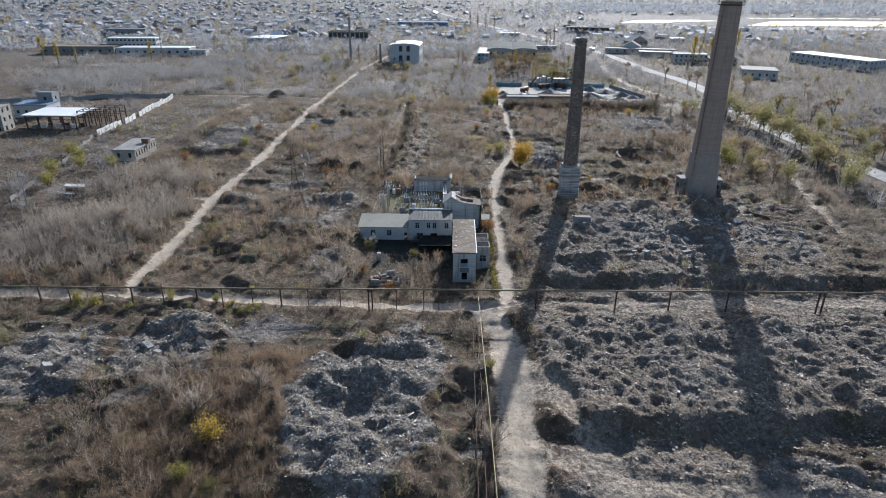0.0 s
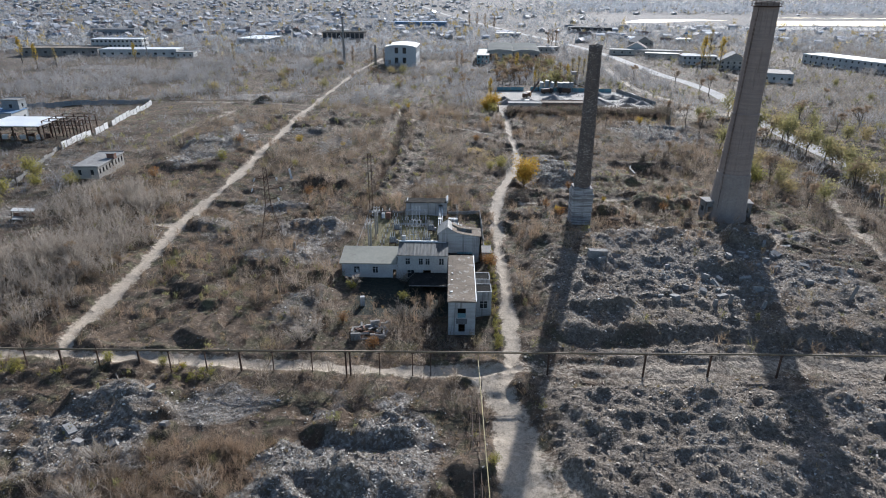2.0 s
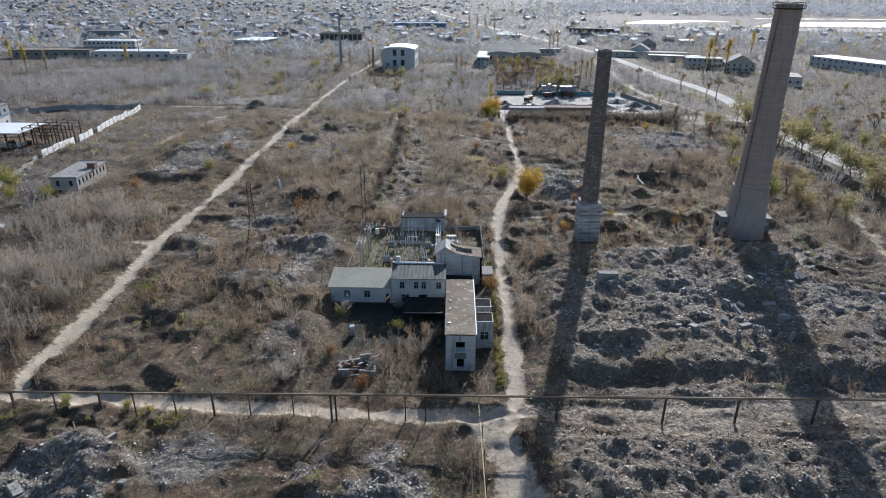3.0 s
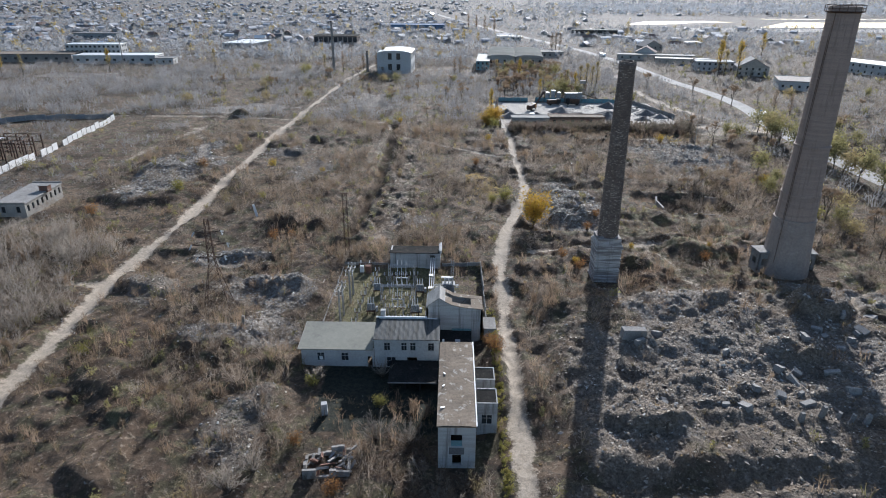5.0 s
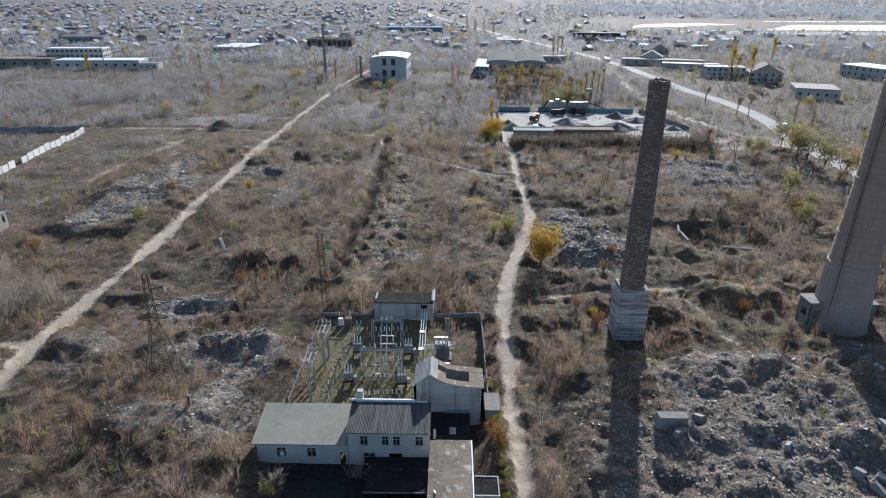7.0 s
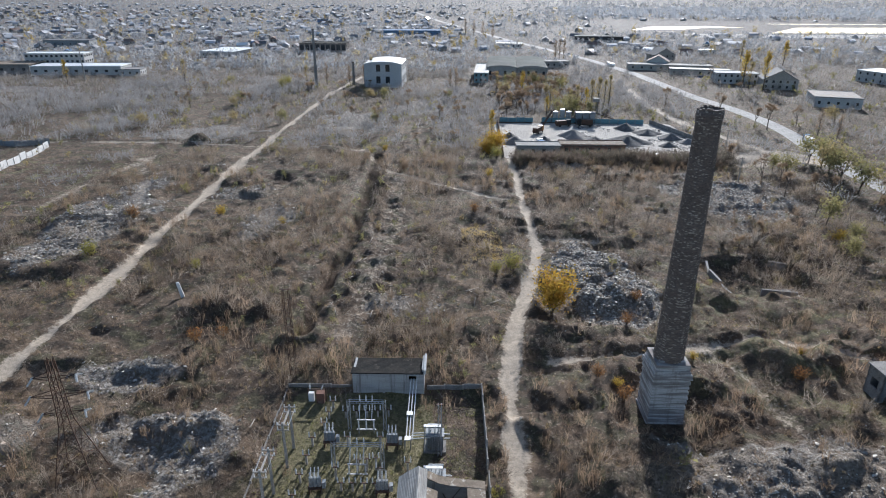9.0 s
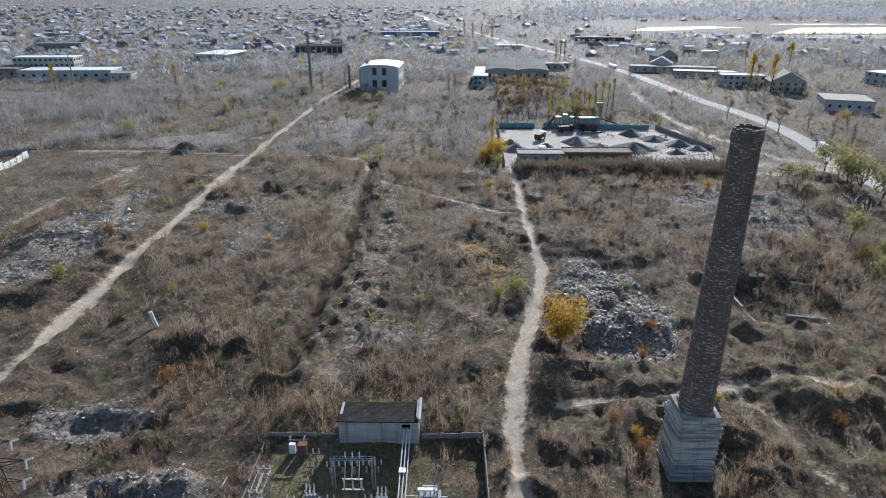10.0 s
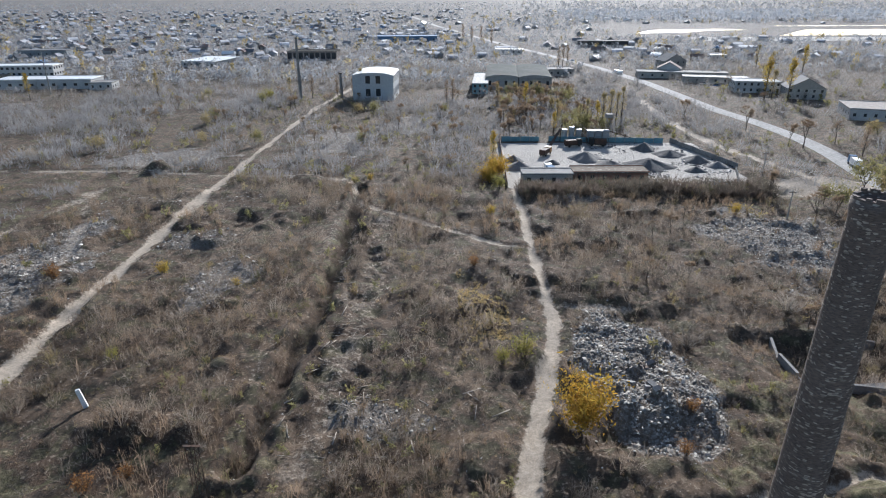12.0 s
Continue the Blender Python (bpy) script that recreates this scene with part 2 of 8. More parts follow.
M_FARROOF = twig_surf("village_roofs", [(0.38, 0.39, 0.41), (0.44, 0.44, 0.45), (0.34, 0.29, 0.265), (0.56, 0.57, 0.59)], 0.02, 0.4, 0.8, 0.3, 0.0)
# A little haze sheen for the farther stands.
M_STAND = twig_surf("grey_sapling_twigs", [(0.30, 0.265, 0.23), (0.25, 0.225, 0.195), (0.35, 0.315, 0.275), (0.32, 0.27, 0.16)], 0.03, 0.45, sheen=0.3)
M_BUSH = twig_surf("grey_bush_twigs", [(0.375, 0.30, 0.23), (0.235, 0.187, 0.143), (0.45, 0.38, 0.31), (0.31, 0.25, 0.125)], 0.05, 0.6)
# Base greyed towards blue, plus sheen, for haze over far bushes.
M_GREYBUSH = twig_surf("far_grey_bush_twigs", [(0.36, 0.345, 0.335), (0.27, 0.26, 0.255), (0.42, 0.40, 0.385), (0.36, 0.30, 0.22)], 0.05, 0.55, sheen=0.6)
M_OCHRE = twig_surf("dull_ochre_leaves", [(0.42, 0.34, 0.17), (0.35, 0.29, 0.15), (0.38, 0.28, 0.13)], 0.3, 0.45)
# Haze beyond the ponds is in this pale blue base and sheen.
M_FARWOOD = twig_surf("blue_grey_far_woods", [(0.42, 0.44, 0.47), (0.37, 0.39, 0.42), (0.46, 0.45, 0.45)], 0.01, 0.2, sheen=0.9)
M_SCRAP = twig_surf("scrap_metal", [(0.12, 0.11, 0.10), (0.20, 0.18, 0.16), (0.5, 0.49, 0.47), (0.2, 0.12, 0.08)], 0.3, 0.7, 0.8, 0.3, 0.0)
M_TIMBER = twig_surf("grey_timber", [(0.40, 0.345, 0.28), (0.30, 0.25, 0.20), (0.50, 0.44, 0.37)], 0.3, 0.6, 0.85, 0.2, 0.0)
M_SLAB = surf("grey_concrete", (0.36, 0.345, 0.325), (0.28, 0.265, 0.245), (0.18, 0.165, 0.15), vary=0.3)
M_PLASTER = surf("worn_white_plaster", (0.50, 0.50, 0.49), (0.43, 0.425, 0.415), (0.28, 0.26, 0.235), s1=0.25, s2=2, cut=(0.6, 0.75), grain=0.6)
M_PLASTER_B = banded("streaked_plaster", (0.43, 0.43, 0.42), (0.36, 0.355, 0.345), (0.17, 0.16, 0.15), 0.8)
M_FELT = surf("patched_roof_felt", (0.27, 0.22, 0.17), (0.21, 0.17, 0.13), (0.46, 0.42, 0.36), s1=0.22, s2=2.5, cut=(0.57, 0.62), rough=0.95, spec=0.1, grain=0.8)
M_DARKFELT = surf("dark_roof_felt", (0.03, 0.03, 0.029), (0.045, 0.042, 0.038), (0.08, 0.072, 0.063), s1=0.3, s2=3, rough=1.0, spec=0.05)
M_SHEET = surf("grey_green_roofing", (0.28, 0.27, 0.22), (0.25, 0.24, 0.195), (0.20, 0.185, 0.155), s1=0.12, s2=1.2, grain=0.35)
M_SLATE = corrugated("mossy_corrugated_sheets", (0.075, 0.08, 0.08), (0.03, 0.032, 0.03), "X", 1.6)
M_ASBESTOS = corrugated("grey_corrugated_sheets", (0.34, 0.33, 0.31), (0.22, 0.21, 0.195), "X", 1.6)
M_HALLWALL = surf("blue_grey_hall_render", (0.48, 0.49, 0.495), (0.42, 0.43, 0.435), (0.27, 0.27, 0.27), s1=0.12, s2=1.0, cut=(0.62, 0.75), grain=0.5)
M_DEPOTROOF = surf("dark_green_grey_roofing", (0.13, 0.14, 0.13), (0.10, 0.108, 0.10), (0.20, 0.20, 0.18), s1=0.1, s2=1.0, rough=1.0, spec=0.1, grain=0.5)
M_BRICK = surf("red_brick", (0.26, 0.135, 0.095), (0.20, 0.11, 0.08), (0.36, 0.31, 0.27), s2=7)
M_SOOT = speckled_brick()
M_PLINTH = banded("whitewashed_brick", (0.46, 0.44, 0.42), (0.20, 0.18, 0.17), (0.14, 0.12, 0.11), 0.5)
M_STACK = banded("brown_concrete_shaft", (0.34, 0.262, 0.218), (0.295, 0.23, 0.192), (0.22, 0.17, 0.142), 0.7)
M_BASE = surf("stack_base_render", (0.33, 0.275, 0.24), (0.29, 0.24, 0.21), (0.38, 0.33, 0.29), s1=0.2, s2=2, grain=0.5)
M_BAND = surf("pale_lime_stain", (0.42, 0.37, 0.32), (0.32, 0.27, 0.235), s1=0.5)
M_PALE_BRICK = surf("spalled_brick_face", (0.44, 0.39, 0.33), (0.34, 0.28, 0.23), s1=2, vary=0.5)
M_RUST = surf("rusty_steel", (0.13, 0.075, 0.05), (0.085, 0.06, 0.048), (0.18, 0.095, 0.055), s1=0.9, s2=8, rough=0.8, metal=0.2)
M_PIPE = surf("faded_yellow_brown_pipe", (0.30, 0.225, 0.13), (0.20, 0.15, 0.10), (0.13, 0.085, 0.06), s1=0.25, s2=5, rough=0.7)
M_GASPIPE = surf("yellow_gas_pipe", (0.50, 0.40, 0.17), (0.42, 0.35, 0.18), (0.25, 0.19, 0.11), s1=0.3, s2=5, rough=0.6)
M_GALV = surf("dull_galvanised_steel", (0.55, 0.56, 0.57), (0.46, 0.47, 0.48), (0.22, 0.19, 0.17), s1=0.7, s2=6, rough=0.55, metal=0.5)
M_GREY_PAINT = surf("grey_tank_paint", (0.30, 0.325, 0.345), (0.25, 0.275, 0.295), (0.17, 0.15, 0.14), s1=0.7, rough=0.6)
M_PORCELAIN = surf("pale_porcelain", (0.80, 0.79, 0.76), (0.70, 0.69, 0.67), s1=2, rough=0.35, strength=0.1)
M_POLE = surf("weathered_concrete_pole", (0.44, 0.41, 0.37), (0.37, 0.345, 0.31), s1=0.6, s2=6)
M_WHITE = surf("white_sheet_roof", (0.78, 0.77, 0.75), (0.70, 0.69, 0.67), s1=0.15, s2=1.5, rough=0.32, grain=0.3)
M_BLUE = surf("blue_painted_sheet", (0.16, 0.27, 0.42), (0.13, 0.21, 0.33), s1=0.3)
M_CYAN = surf("turquoise_render", (0.20, 0.36, 0.40), (0.17, 0.30, 0.34), s1=0.3)
M_ASPHALT = surf("worn_asphalt", (0.44, 0.42, 0.39), (0.37, 0.355, 0.33), (0.52, 0.49, 0.45), s1=0.08, s2=1.0, rough=0.9, spec=0.15)
# Near-black floor colour stands in for the shade inside the rooms.
M_DARK = surf("dark_room", (0.025, 0.024, 0.023), (0.035, 0.033, 0.03), rough=0.9)
M_GRAVEL_D = surf("dark_gravel", (0.14, 0.13, 0.122), (0.18, 0.167, 0.155), s1=0.5, s2=3, strength=0.8, depth=0.2)
M_GRAVEL_L = surf("grey_gravel", (0.24, 0.22, 0.20), (0.29, 0.265, 0.24), s1=0.5, s2=3, strength=0.8, depth=0.2)
M_TYRE = surf("black_rubber", (0.03, 0.03, 0.03), (0.045, 0.043, 0.04))
M_ORANGE = surf("orange_machine_paint", (0.50, 0.22, 0.05), (0.40, 0.18, 0.05), s1=0.8, rough=0.5)
M_TILE = surf("brown_roof_tiles", (0.33, 0.23, 0.19), (0.28, 0.21, 0.18), s1=0.5, vary=0.4)
M_GREYROOF = surf("grey_village_roof", (0.25, 0.255, 0.265), (0.20, 0.20, 0.205), s1=0.5, vary=0.5)
M_HOUSEWALL = surf("pale_house_wall", (0.52, 0.49, 0.44), (0.45, 0.42, 0.38), s1=0.4, vary=0.5)


def flat_glass():
    n = Nodes("window_glass")
    return n.done((0.03, 0.035, 0.04), 0.12, spec=0.6)


def water_surf():
    n = Nodes("pond_water")
    co = n.co()
    return n.done((0.05, 0.06, 0.06), 0.16, n.noise(co, 0.3, 3), 0.05, 0.1, spec=0.7)


M_GLASS, M_WATER = flat_glass(), water_surf()

# ---- mesh helpers ----
class Mesh:
    """Collects boxes, rods and sheets of one part."""

    def __init__(self):
        self.v, self.f = [], []

    def add(self, verts, faces, m=None):
        k = len(self.v)
        self.v += [tuple(m @ Vector(p)) for p in verts] if m else [tuple(p) for p in verts]
        self.f += [tuple(i + k for i in face) for face in faces]
        return self

    def box(self, x0, y0, z0, x1, y1, z1, m=None, cut=0.0):
        c = cut
        v = [(x0, y0, z0), (x1, y0, z0), (x1, y1, z0), (x0, y1, z0), (x0 + c, y0 + c, z1), (x1 - c, y0 + c, z1), (x1 - c, y1 - c, z1), (x0 + c, y1 - c, z1)]
        return self.add(v, [(3, 2, 1, 0), (4, 5, 6, 7), (0, 1, 5, 4), (1, 2, 6, 5), (2, 3, 7, 6), (3, 0, 4, 7)], m)

    def rod(self, a, b, r0, r1=None, n=6):
        a, b, r1 = Vector(a), Vector(b), r0 if r1 is None else r1
        q = (b - a).to_track_quat("Z", "Y").to_matrix()
        ring = [Vector((math.cos(2 * math.pi * i / n), math.sin(2 * math.pi * i / n), 0)) for i in range(n)]
        v = [a + q @ (p * r0) for p in ring] + [b + q @ (p * r1) for p in ring]
        return self.add(v, [(i, (i + 1) % n, n + (i + 1) % n, n + i) for i in range(n)] + [tuple(range(n))[::-1], tuple(range(n, 2 * n))])

    def lathe(self, rows, n=32, open_top=False):
        """rows of (radius, z), turned about z."""
        v = [(r * math.cos(2 * math.pi * i / n), r * math.sin(2 * math.pi * i / n), z) for r, z in rows for i in range(n)]
        f = [(j * n + i, j * n + (i + 1) % n, (j + 1) * n + (i + 1) % n, (j + 1) * n + i) for j in range(len(rows) - 1) for i in range(n)]
        if not open_top:
            f.append(tuple(range((len(rows) - 1) * n, len(rows) * n)))
        return self.add(v, f)

    def beam(self, a, b, w):
        return self.rod(a, b, w * 0.7, w * 0.7, 4)

    def wall(self, a, b, z0, z1, thick, holes=()):
        """A wall from a to b (in plan) with openings (u0, u1, v0, v1) that go through it."""
        a, b = Vector((a[0], a[1], 0)), Vector((b[0], b[1], 0))
        length, way = (b - a).length, (b - a).normalized()
        side = Vector((-way.y, way.x, 0)) * thick
        us = sorted({0, length, *[u for h in holes for u in h[:2]]})
        vs = sorted({z0, z1, *[z for h in holes for z in h[2:]]})
        solid = {(i, j) for i in range(len(us) - 1) for j in range(len(vs) - 1)
                 if not any(h[0] <= (us[i] + us[i + 1]) / 2 <= h[1] and h[2] <= (vs[j] + vs[j + 1]) / 2 <= h[3] for h in holes)}
        known = {}

        def corner(i, j, s):
            if (i, j, s) not in known:
                known[i, j, s] = len(self.v)
                self.v.append(tuple(a + way * us[i] + side * s + Vector((0, 0, vs[j]))))
            return known[i, j, s]

        for i, j in solid:
            q = [[corner(i + di, j + dj, s) for di, dj in ((0, 0), (1, 0), (1, 1), (0, 1))] for s in (0, 1)]
            self.f += [tuple(q[0]), tuple(q[1][::-1])]
            for k, near in enumerate(((i, j - 1), (i + 1, j), (i, j + 1), (i - 1, j))):
                if near not in solid:
                    n = (k + 1) % 4
                    self.f.append((q[0][n], q[0][k], q[1][k], q[1][n]))
        return self

    def data(self, name):
        me = bpy.data.meshes.new(name)
        me.from_pydata(self.v, [], self.f)
        me.update()
        return me


def thing(name, m, label="", category="", group="", kind=""):
    ob = new(name)
    ob.empty_display_size = 0.2
    ob.matrix_world = m
    return tagged(ob, label, category, group, kind)


def part(name, mesh, material, parent, label="", smooth=False):
    me = mesh.data(name) if isinstance(mesh, Mesh) else mesh
    if not me.materials:
        me.materials.append(material)
    if smooth:
        me.shade_smooth()
    ob = new(name, me)
    ob.parent = parent
    return tagged(ob, label) if label else ob


def single(name, mesh, material, m=None, label="", category="", group="", kind="", smooth=False):
    ob = part(name, mesh, material, None, "", smooth)
    if m:
        ob.matrix_world = m
    return tagged(ob, label, category, group, kind)


def big_mesh(name, verts, faces, material):
    """One mesh from arrays: verts (n, 3), faces (m, 3 or 4)."""
    me = bpy.data.meshes.new(name)
    m, k = faces.shape
    me.vertices.add(len(verts))
    me.vertices.foreach_set("co", np.ascontiguousarray(verts, dtype=np.float32).ravel())
    me.loops.add(m * k)
    me.loops.foreach_set("vertex_index", np.ascontiguousarray(faces, dtype=np.int32).ravel())
    me.polygons.add(m)
    me.polygons.foreach_set("loop_start", np.arange(0, m * k, k, dtype=np.int32))
    me.update(calc_edges=True)
    me.materials.append(material)
    return me


def scatter(name, kinds, pos, scale, turn, material, label, category, tall=None):
    """Many small pieces joined in one mesh: each place takes one of the kinds (verts, tris)."""
    pick = np.random.randint(0, len(kinds), len(pos))
    tall = np.ones(len(pos)) if tall is None else tall
    vs, fs, base = [], [], 0
    for k, (v, f) in enumerate(kinds):
        i = np.where(pick == k)[0]
        if not len(i):
            continue
        c, s = np.cos(turn[i])[:, None], np.sin(turn[i])[:, None]
        x = (v[None, :, 0] * c - v[None, :, 1] * s) * scale[i][:, None] + pos[i, 0][:, None]
        y = (v[None, :, 0] * s + v[None, :, 1] * c) * scale[i][:, None] + pos[i, 1][:, None]
        z = v[None, :, 2] * (scale[i] * tall[i])[:, None] + pos[i, 2][:, None]
        vs.append(np.stack([x, y, z], -1).reshape(-1, 3))
        fs.append((f[None] + (np.arange(len(i)) * len(v))[:, None, None] + base).reshape(-1, f.shape[1]))
        base += len(i) * len(v)
    ob = new(name, big_mesh(name, np.concatenate(vs), np.concatenate(fs), material))
    return tagged(ob, label, category, "", "stuff")


# ---- lie of the land ----
rng = np.random.RandomState(7)
TABLE = rng.rand(256, 256)


def value_noise(x, y, size, seed=0):
    """Smooth noise from -1 to 1 with lumps of that size."""
    u, v = np.asarray(x) / size + 37.3 * seed, np.asarray(y) / size + 11.9 * seed
    i, j = np.floor(u).astype(int), np.floor(v).astype(int)
    a, b = u - i, v - j
    a, b = a * a * (3 - 2 * a), b * b * (3 - 2 * b)
    t = lambda p, q: TABLE[(i + p) % 256, (j + q) % 256]
    return 2 * (t(0, 0) * (1 - a) * (1 - b) + t(1, 0) * a * (1 - b) + t(0, 1) * (1 - a) * b + t(1, 1) * a * b) - 1


def fbm(x, y, size, octaves=4, seed=0):
    return sum(value_noise(x, y, size / 2 ** k, seed + k) * 0.5 ** k for k in range(octaves))


def ridged(x, y, size, octaves=3, seed=0):
    return sum((1 - 2 * np.abs(value_noise(x, y, size / 2 ** k, seed + k))) * 0.5 ** k for k in range(octaves))


def smooth(v, lo, hi):
    s = np.clip((v - lo) / (hi - lo), 0, 1)
    return s * s * (3 - 2 * s)


def area(x, y, x0, x1, y0, y1, soft=4.0):
    return smooth(x, x0 - soft / 2, x0 + soft / 2) * smooth(-x, -x1 - soft / 2, -x1 + soft / 2) * smooth(y, y0 - soft / 2, y0 + soft / 2) * smooth(-y, -y1 - soft / 2, -y1 + soft / 2)


def blob(x, y, cx, cy, rx, ry):
    return np.clip(1 - ((x - cx) / rx) ** 2 - ((y - cy) / ry) ** 2, 0, 1)


def away(x, y, line):
    """Distance to a polyline."""
    x, y = np.asarray(x, dtype=float), np.asarray(y, dtype=float)
    px, py = [p[0] for p in line], [p[1] for p in line]
    out = np.full(x.shape, 1e9)
    near = np.where((x > min(px) - 30) & (x < max(px) + 30) & (y > min(py) - 30) & (y < max(py) + 30))
    x, y, d = x[near], y[near], out[near]
    for (ax, ay), (bx, by) in zip(line, line[1:]):
        ux, uy = bx - ax, by - ay
        t = np.clip(((x - ax) * ux + (y - ay) * uy) / (ux * ux + uy * uy), 0, 1)
        d = np.minimum(d, np.hypot(x - ax - t * ux, y - ay - t * uy))
    out[near] = d
    return out


TRACKS = [  # line, half width, strength
    ([(-66, 113), (-68, 121), (-68.3, 137), (-69.5, 158), (-71, 186), (-69.5, 212), (-70.5, 253), (-71.5, 304), (-70.5, 371), (-67, 467), (-62, 508), (-55, 560)], 1.5, 1.0),
    ([(-130, 115), (-93, 114), (-65, 113.6), (-46, 113), (-17, 111.5), (5, 110), (12, 111)], 1.5, 0.95),
    ([(10, 40), (10, 60), (10, 76), (10, 90), (10, 98), (9.5, 106), (11.5, 116), (12, 127), (12.2, 143), (12, 164), (13, 189), (16, 210), (21.5, 229), (24.5, 246), (24.5, 270), (25, 296), (25, 330)], 1.25, 1.0),
    ([(9.5, 30), (10, 70), (10.5, 85), (10, 100), (7, 108)], 3.0, 0.75),
    ([(21, 195), (34, 196), (48, 200), (59, 203), (69, 200), (80, 194)], 1.0, 0.75),
    ([(48, 200), (52, 190), (54, 176)], 0.8, 0.5),
    ([(84, 158), (80, 164), (82, 172), (90, 176)], 1.2, 0.8),
    ([(-165, 350), (-112, 351), (-75, 347), (-45, 346), (-28, 340), (-22, 315), (-4, 301), (8, 291), (18, 283), (24, 282)], 1.2, 0.9),
    ([(26, 252), (40, 250)], 1.0, 0.7),
    ([(12, 112), (34, 110), (62, 114), (110, 116)], 2.4, 0.5),
    ([(12, 70), (24, 63), (48, 60), (72, 56), (110, 58)], 2.6, 0.5),
    ([(11, 92), (17, 80), (22, 66), (26, 52)], 2.2, 0.55),
    ([(-112, 330), (-96, 300), (-84, 268)], 1.0, 0.6),
    ([(-57, 380), (-30, 384), (10, 388)], 1.4, 0.5),
    ([(-112, 205), (-116, 250), (-112, 300), (-106, 330)], 1.2, 0.6),
    ([(-15.5, 205), (-14, 230), (-12, 262), (-13, 300)], 3.0, 0.36),
    ([(-28, 225), (-26, 250), (-26.5, 300)], 0.9, 0.4),
    ([(115, 208), (108, 185), (100, 150)], 1.3, 0.75),
    ([(-70, 175), (-84, 176)], 1.2, 0.7),
    ([(130, 330), (112, 390), (108, 440), (112, 500)], 2.0, 1.0),
]
ROAD = [(150, 120), (147, 190), (144.5, 225), (142, 246), (141, 271), (142, 315), (145, 345), (150, 372), (152, 400), (149, 435), (142, 468), (138, 520), (134, 572), (120, 652), (98, 741), (68, 847), (30, 1014), (-20, 1240), (-80, 1600)]
SIDE_ROAD = [(142, 330), (129, 333), (112, 332), (98, 330)]
TRENCH = [(-24, 205), (-23.5, 230), (-21.5, 246), (-22.4, 287), (-23.8, 332)]
RUBBLE = [  # centre, radii, weight
    (-12, 79, 15, 24, 1.0), (-50, 93, 15, 14, 0.9), (-68, 90, 14, 15, 0.62), (-36, 100, 12, 7, 0.6), (36, 90, 24, 18, 0.75), (70, 92, 30, 18, 0.7), (45, 60, 40, 12, 0.6),
    (38, 142, 20, 20, 0.85), (66, 146, 24, 18, 0.85), (35, 227, 10, 23, 1.0), (-6, 215, 11, 7, 0.55), (-90, 260, 12, 44, 0.9),
    (-48, 190, 12, 6, 0.7), (86, 285, 22, 26, 0.8), (-44, 262, 8, 14, 0.6), (-38, 157, 15, 8, 0.62), (-37, 174, 15, 8, 0.7), (80, 172, 18, 9, 0.6), (-60, 172, 6, 10, 0.5), (-42, 395, 18, 28, 0.7), (-100, 370, 26, 22, 0.7),
    (-120, 185, 14, 10, 0.6), (-140, 235, 10, 14, 0.5), (-10, 440, 25, 30, 0.6), (40, 318, 10, 8, 0.7), (-60, 285, 10, 8, 0.5), (50, 168, 22, 10, 0.7), (-250, 480, 30, 14, 0.9), (-80, 320, 30, 8, 0.4), (-30, 130, 6, 14, 0.5)]


def rubble_at(x, y):
    m, wob = np.zeros(np.shape(x)), 0.35 * fbm(x, y, 9, 3, 5)
    for cx, cy, rx, ry, w in RUBBLE:
        d = np.hypot((x - cx) / rx, (y - cy) / ry) + wob
        m = np.maximum(m, w * smooth(-d, -1.05, -0.6))
    return m


def track_at(x, y):
    m, wob = np.zeros(np.shape(x)), 0.8 * value_noise(x, y, 9, 3) + 0.45 * value_noise(x, y, 2.2, 4)
    for line, half, w in TRACKS:
        d = away(x, y, line) + wob
        m = np.maximum(m, w * smooth(-d, -half - 1.0, -half + 0.9))
    return m


def compound(x, y):
    return area(x, y, -24, 8, 116, 188, 6)


def spoil_area(x, y):
    return np.maximum(area(x, y, 14, 130, 40, 120, 5), area(x, y, 19, 135, 112, 168, 10))


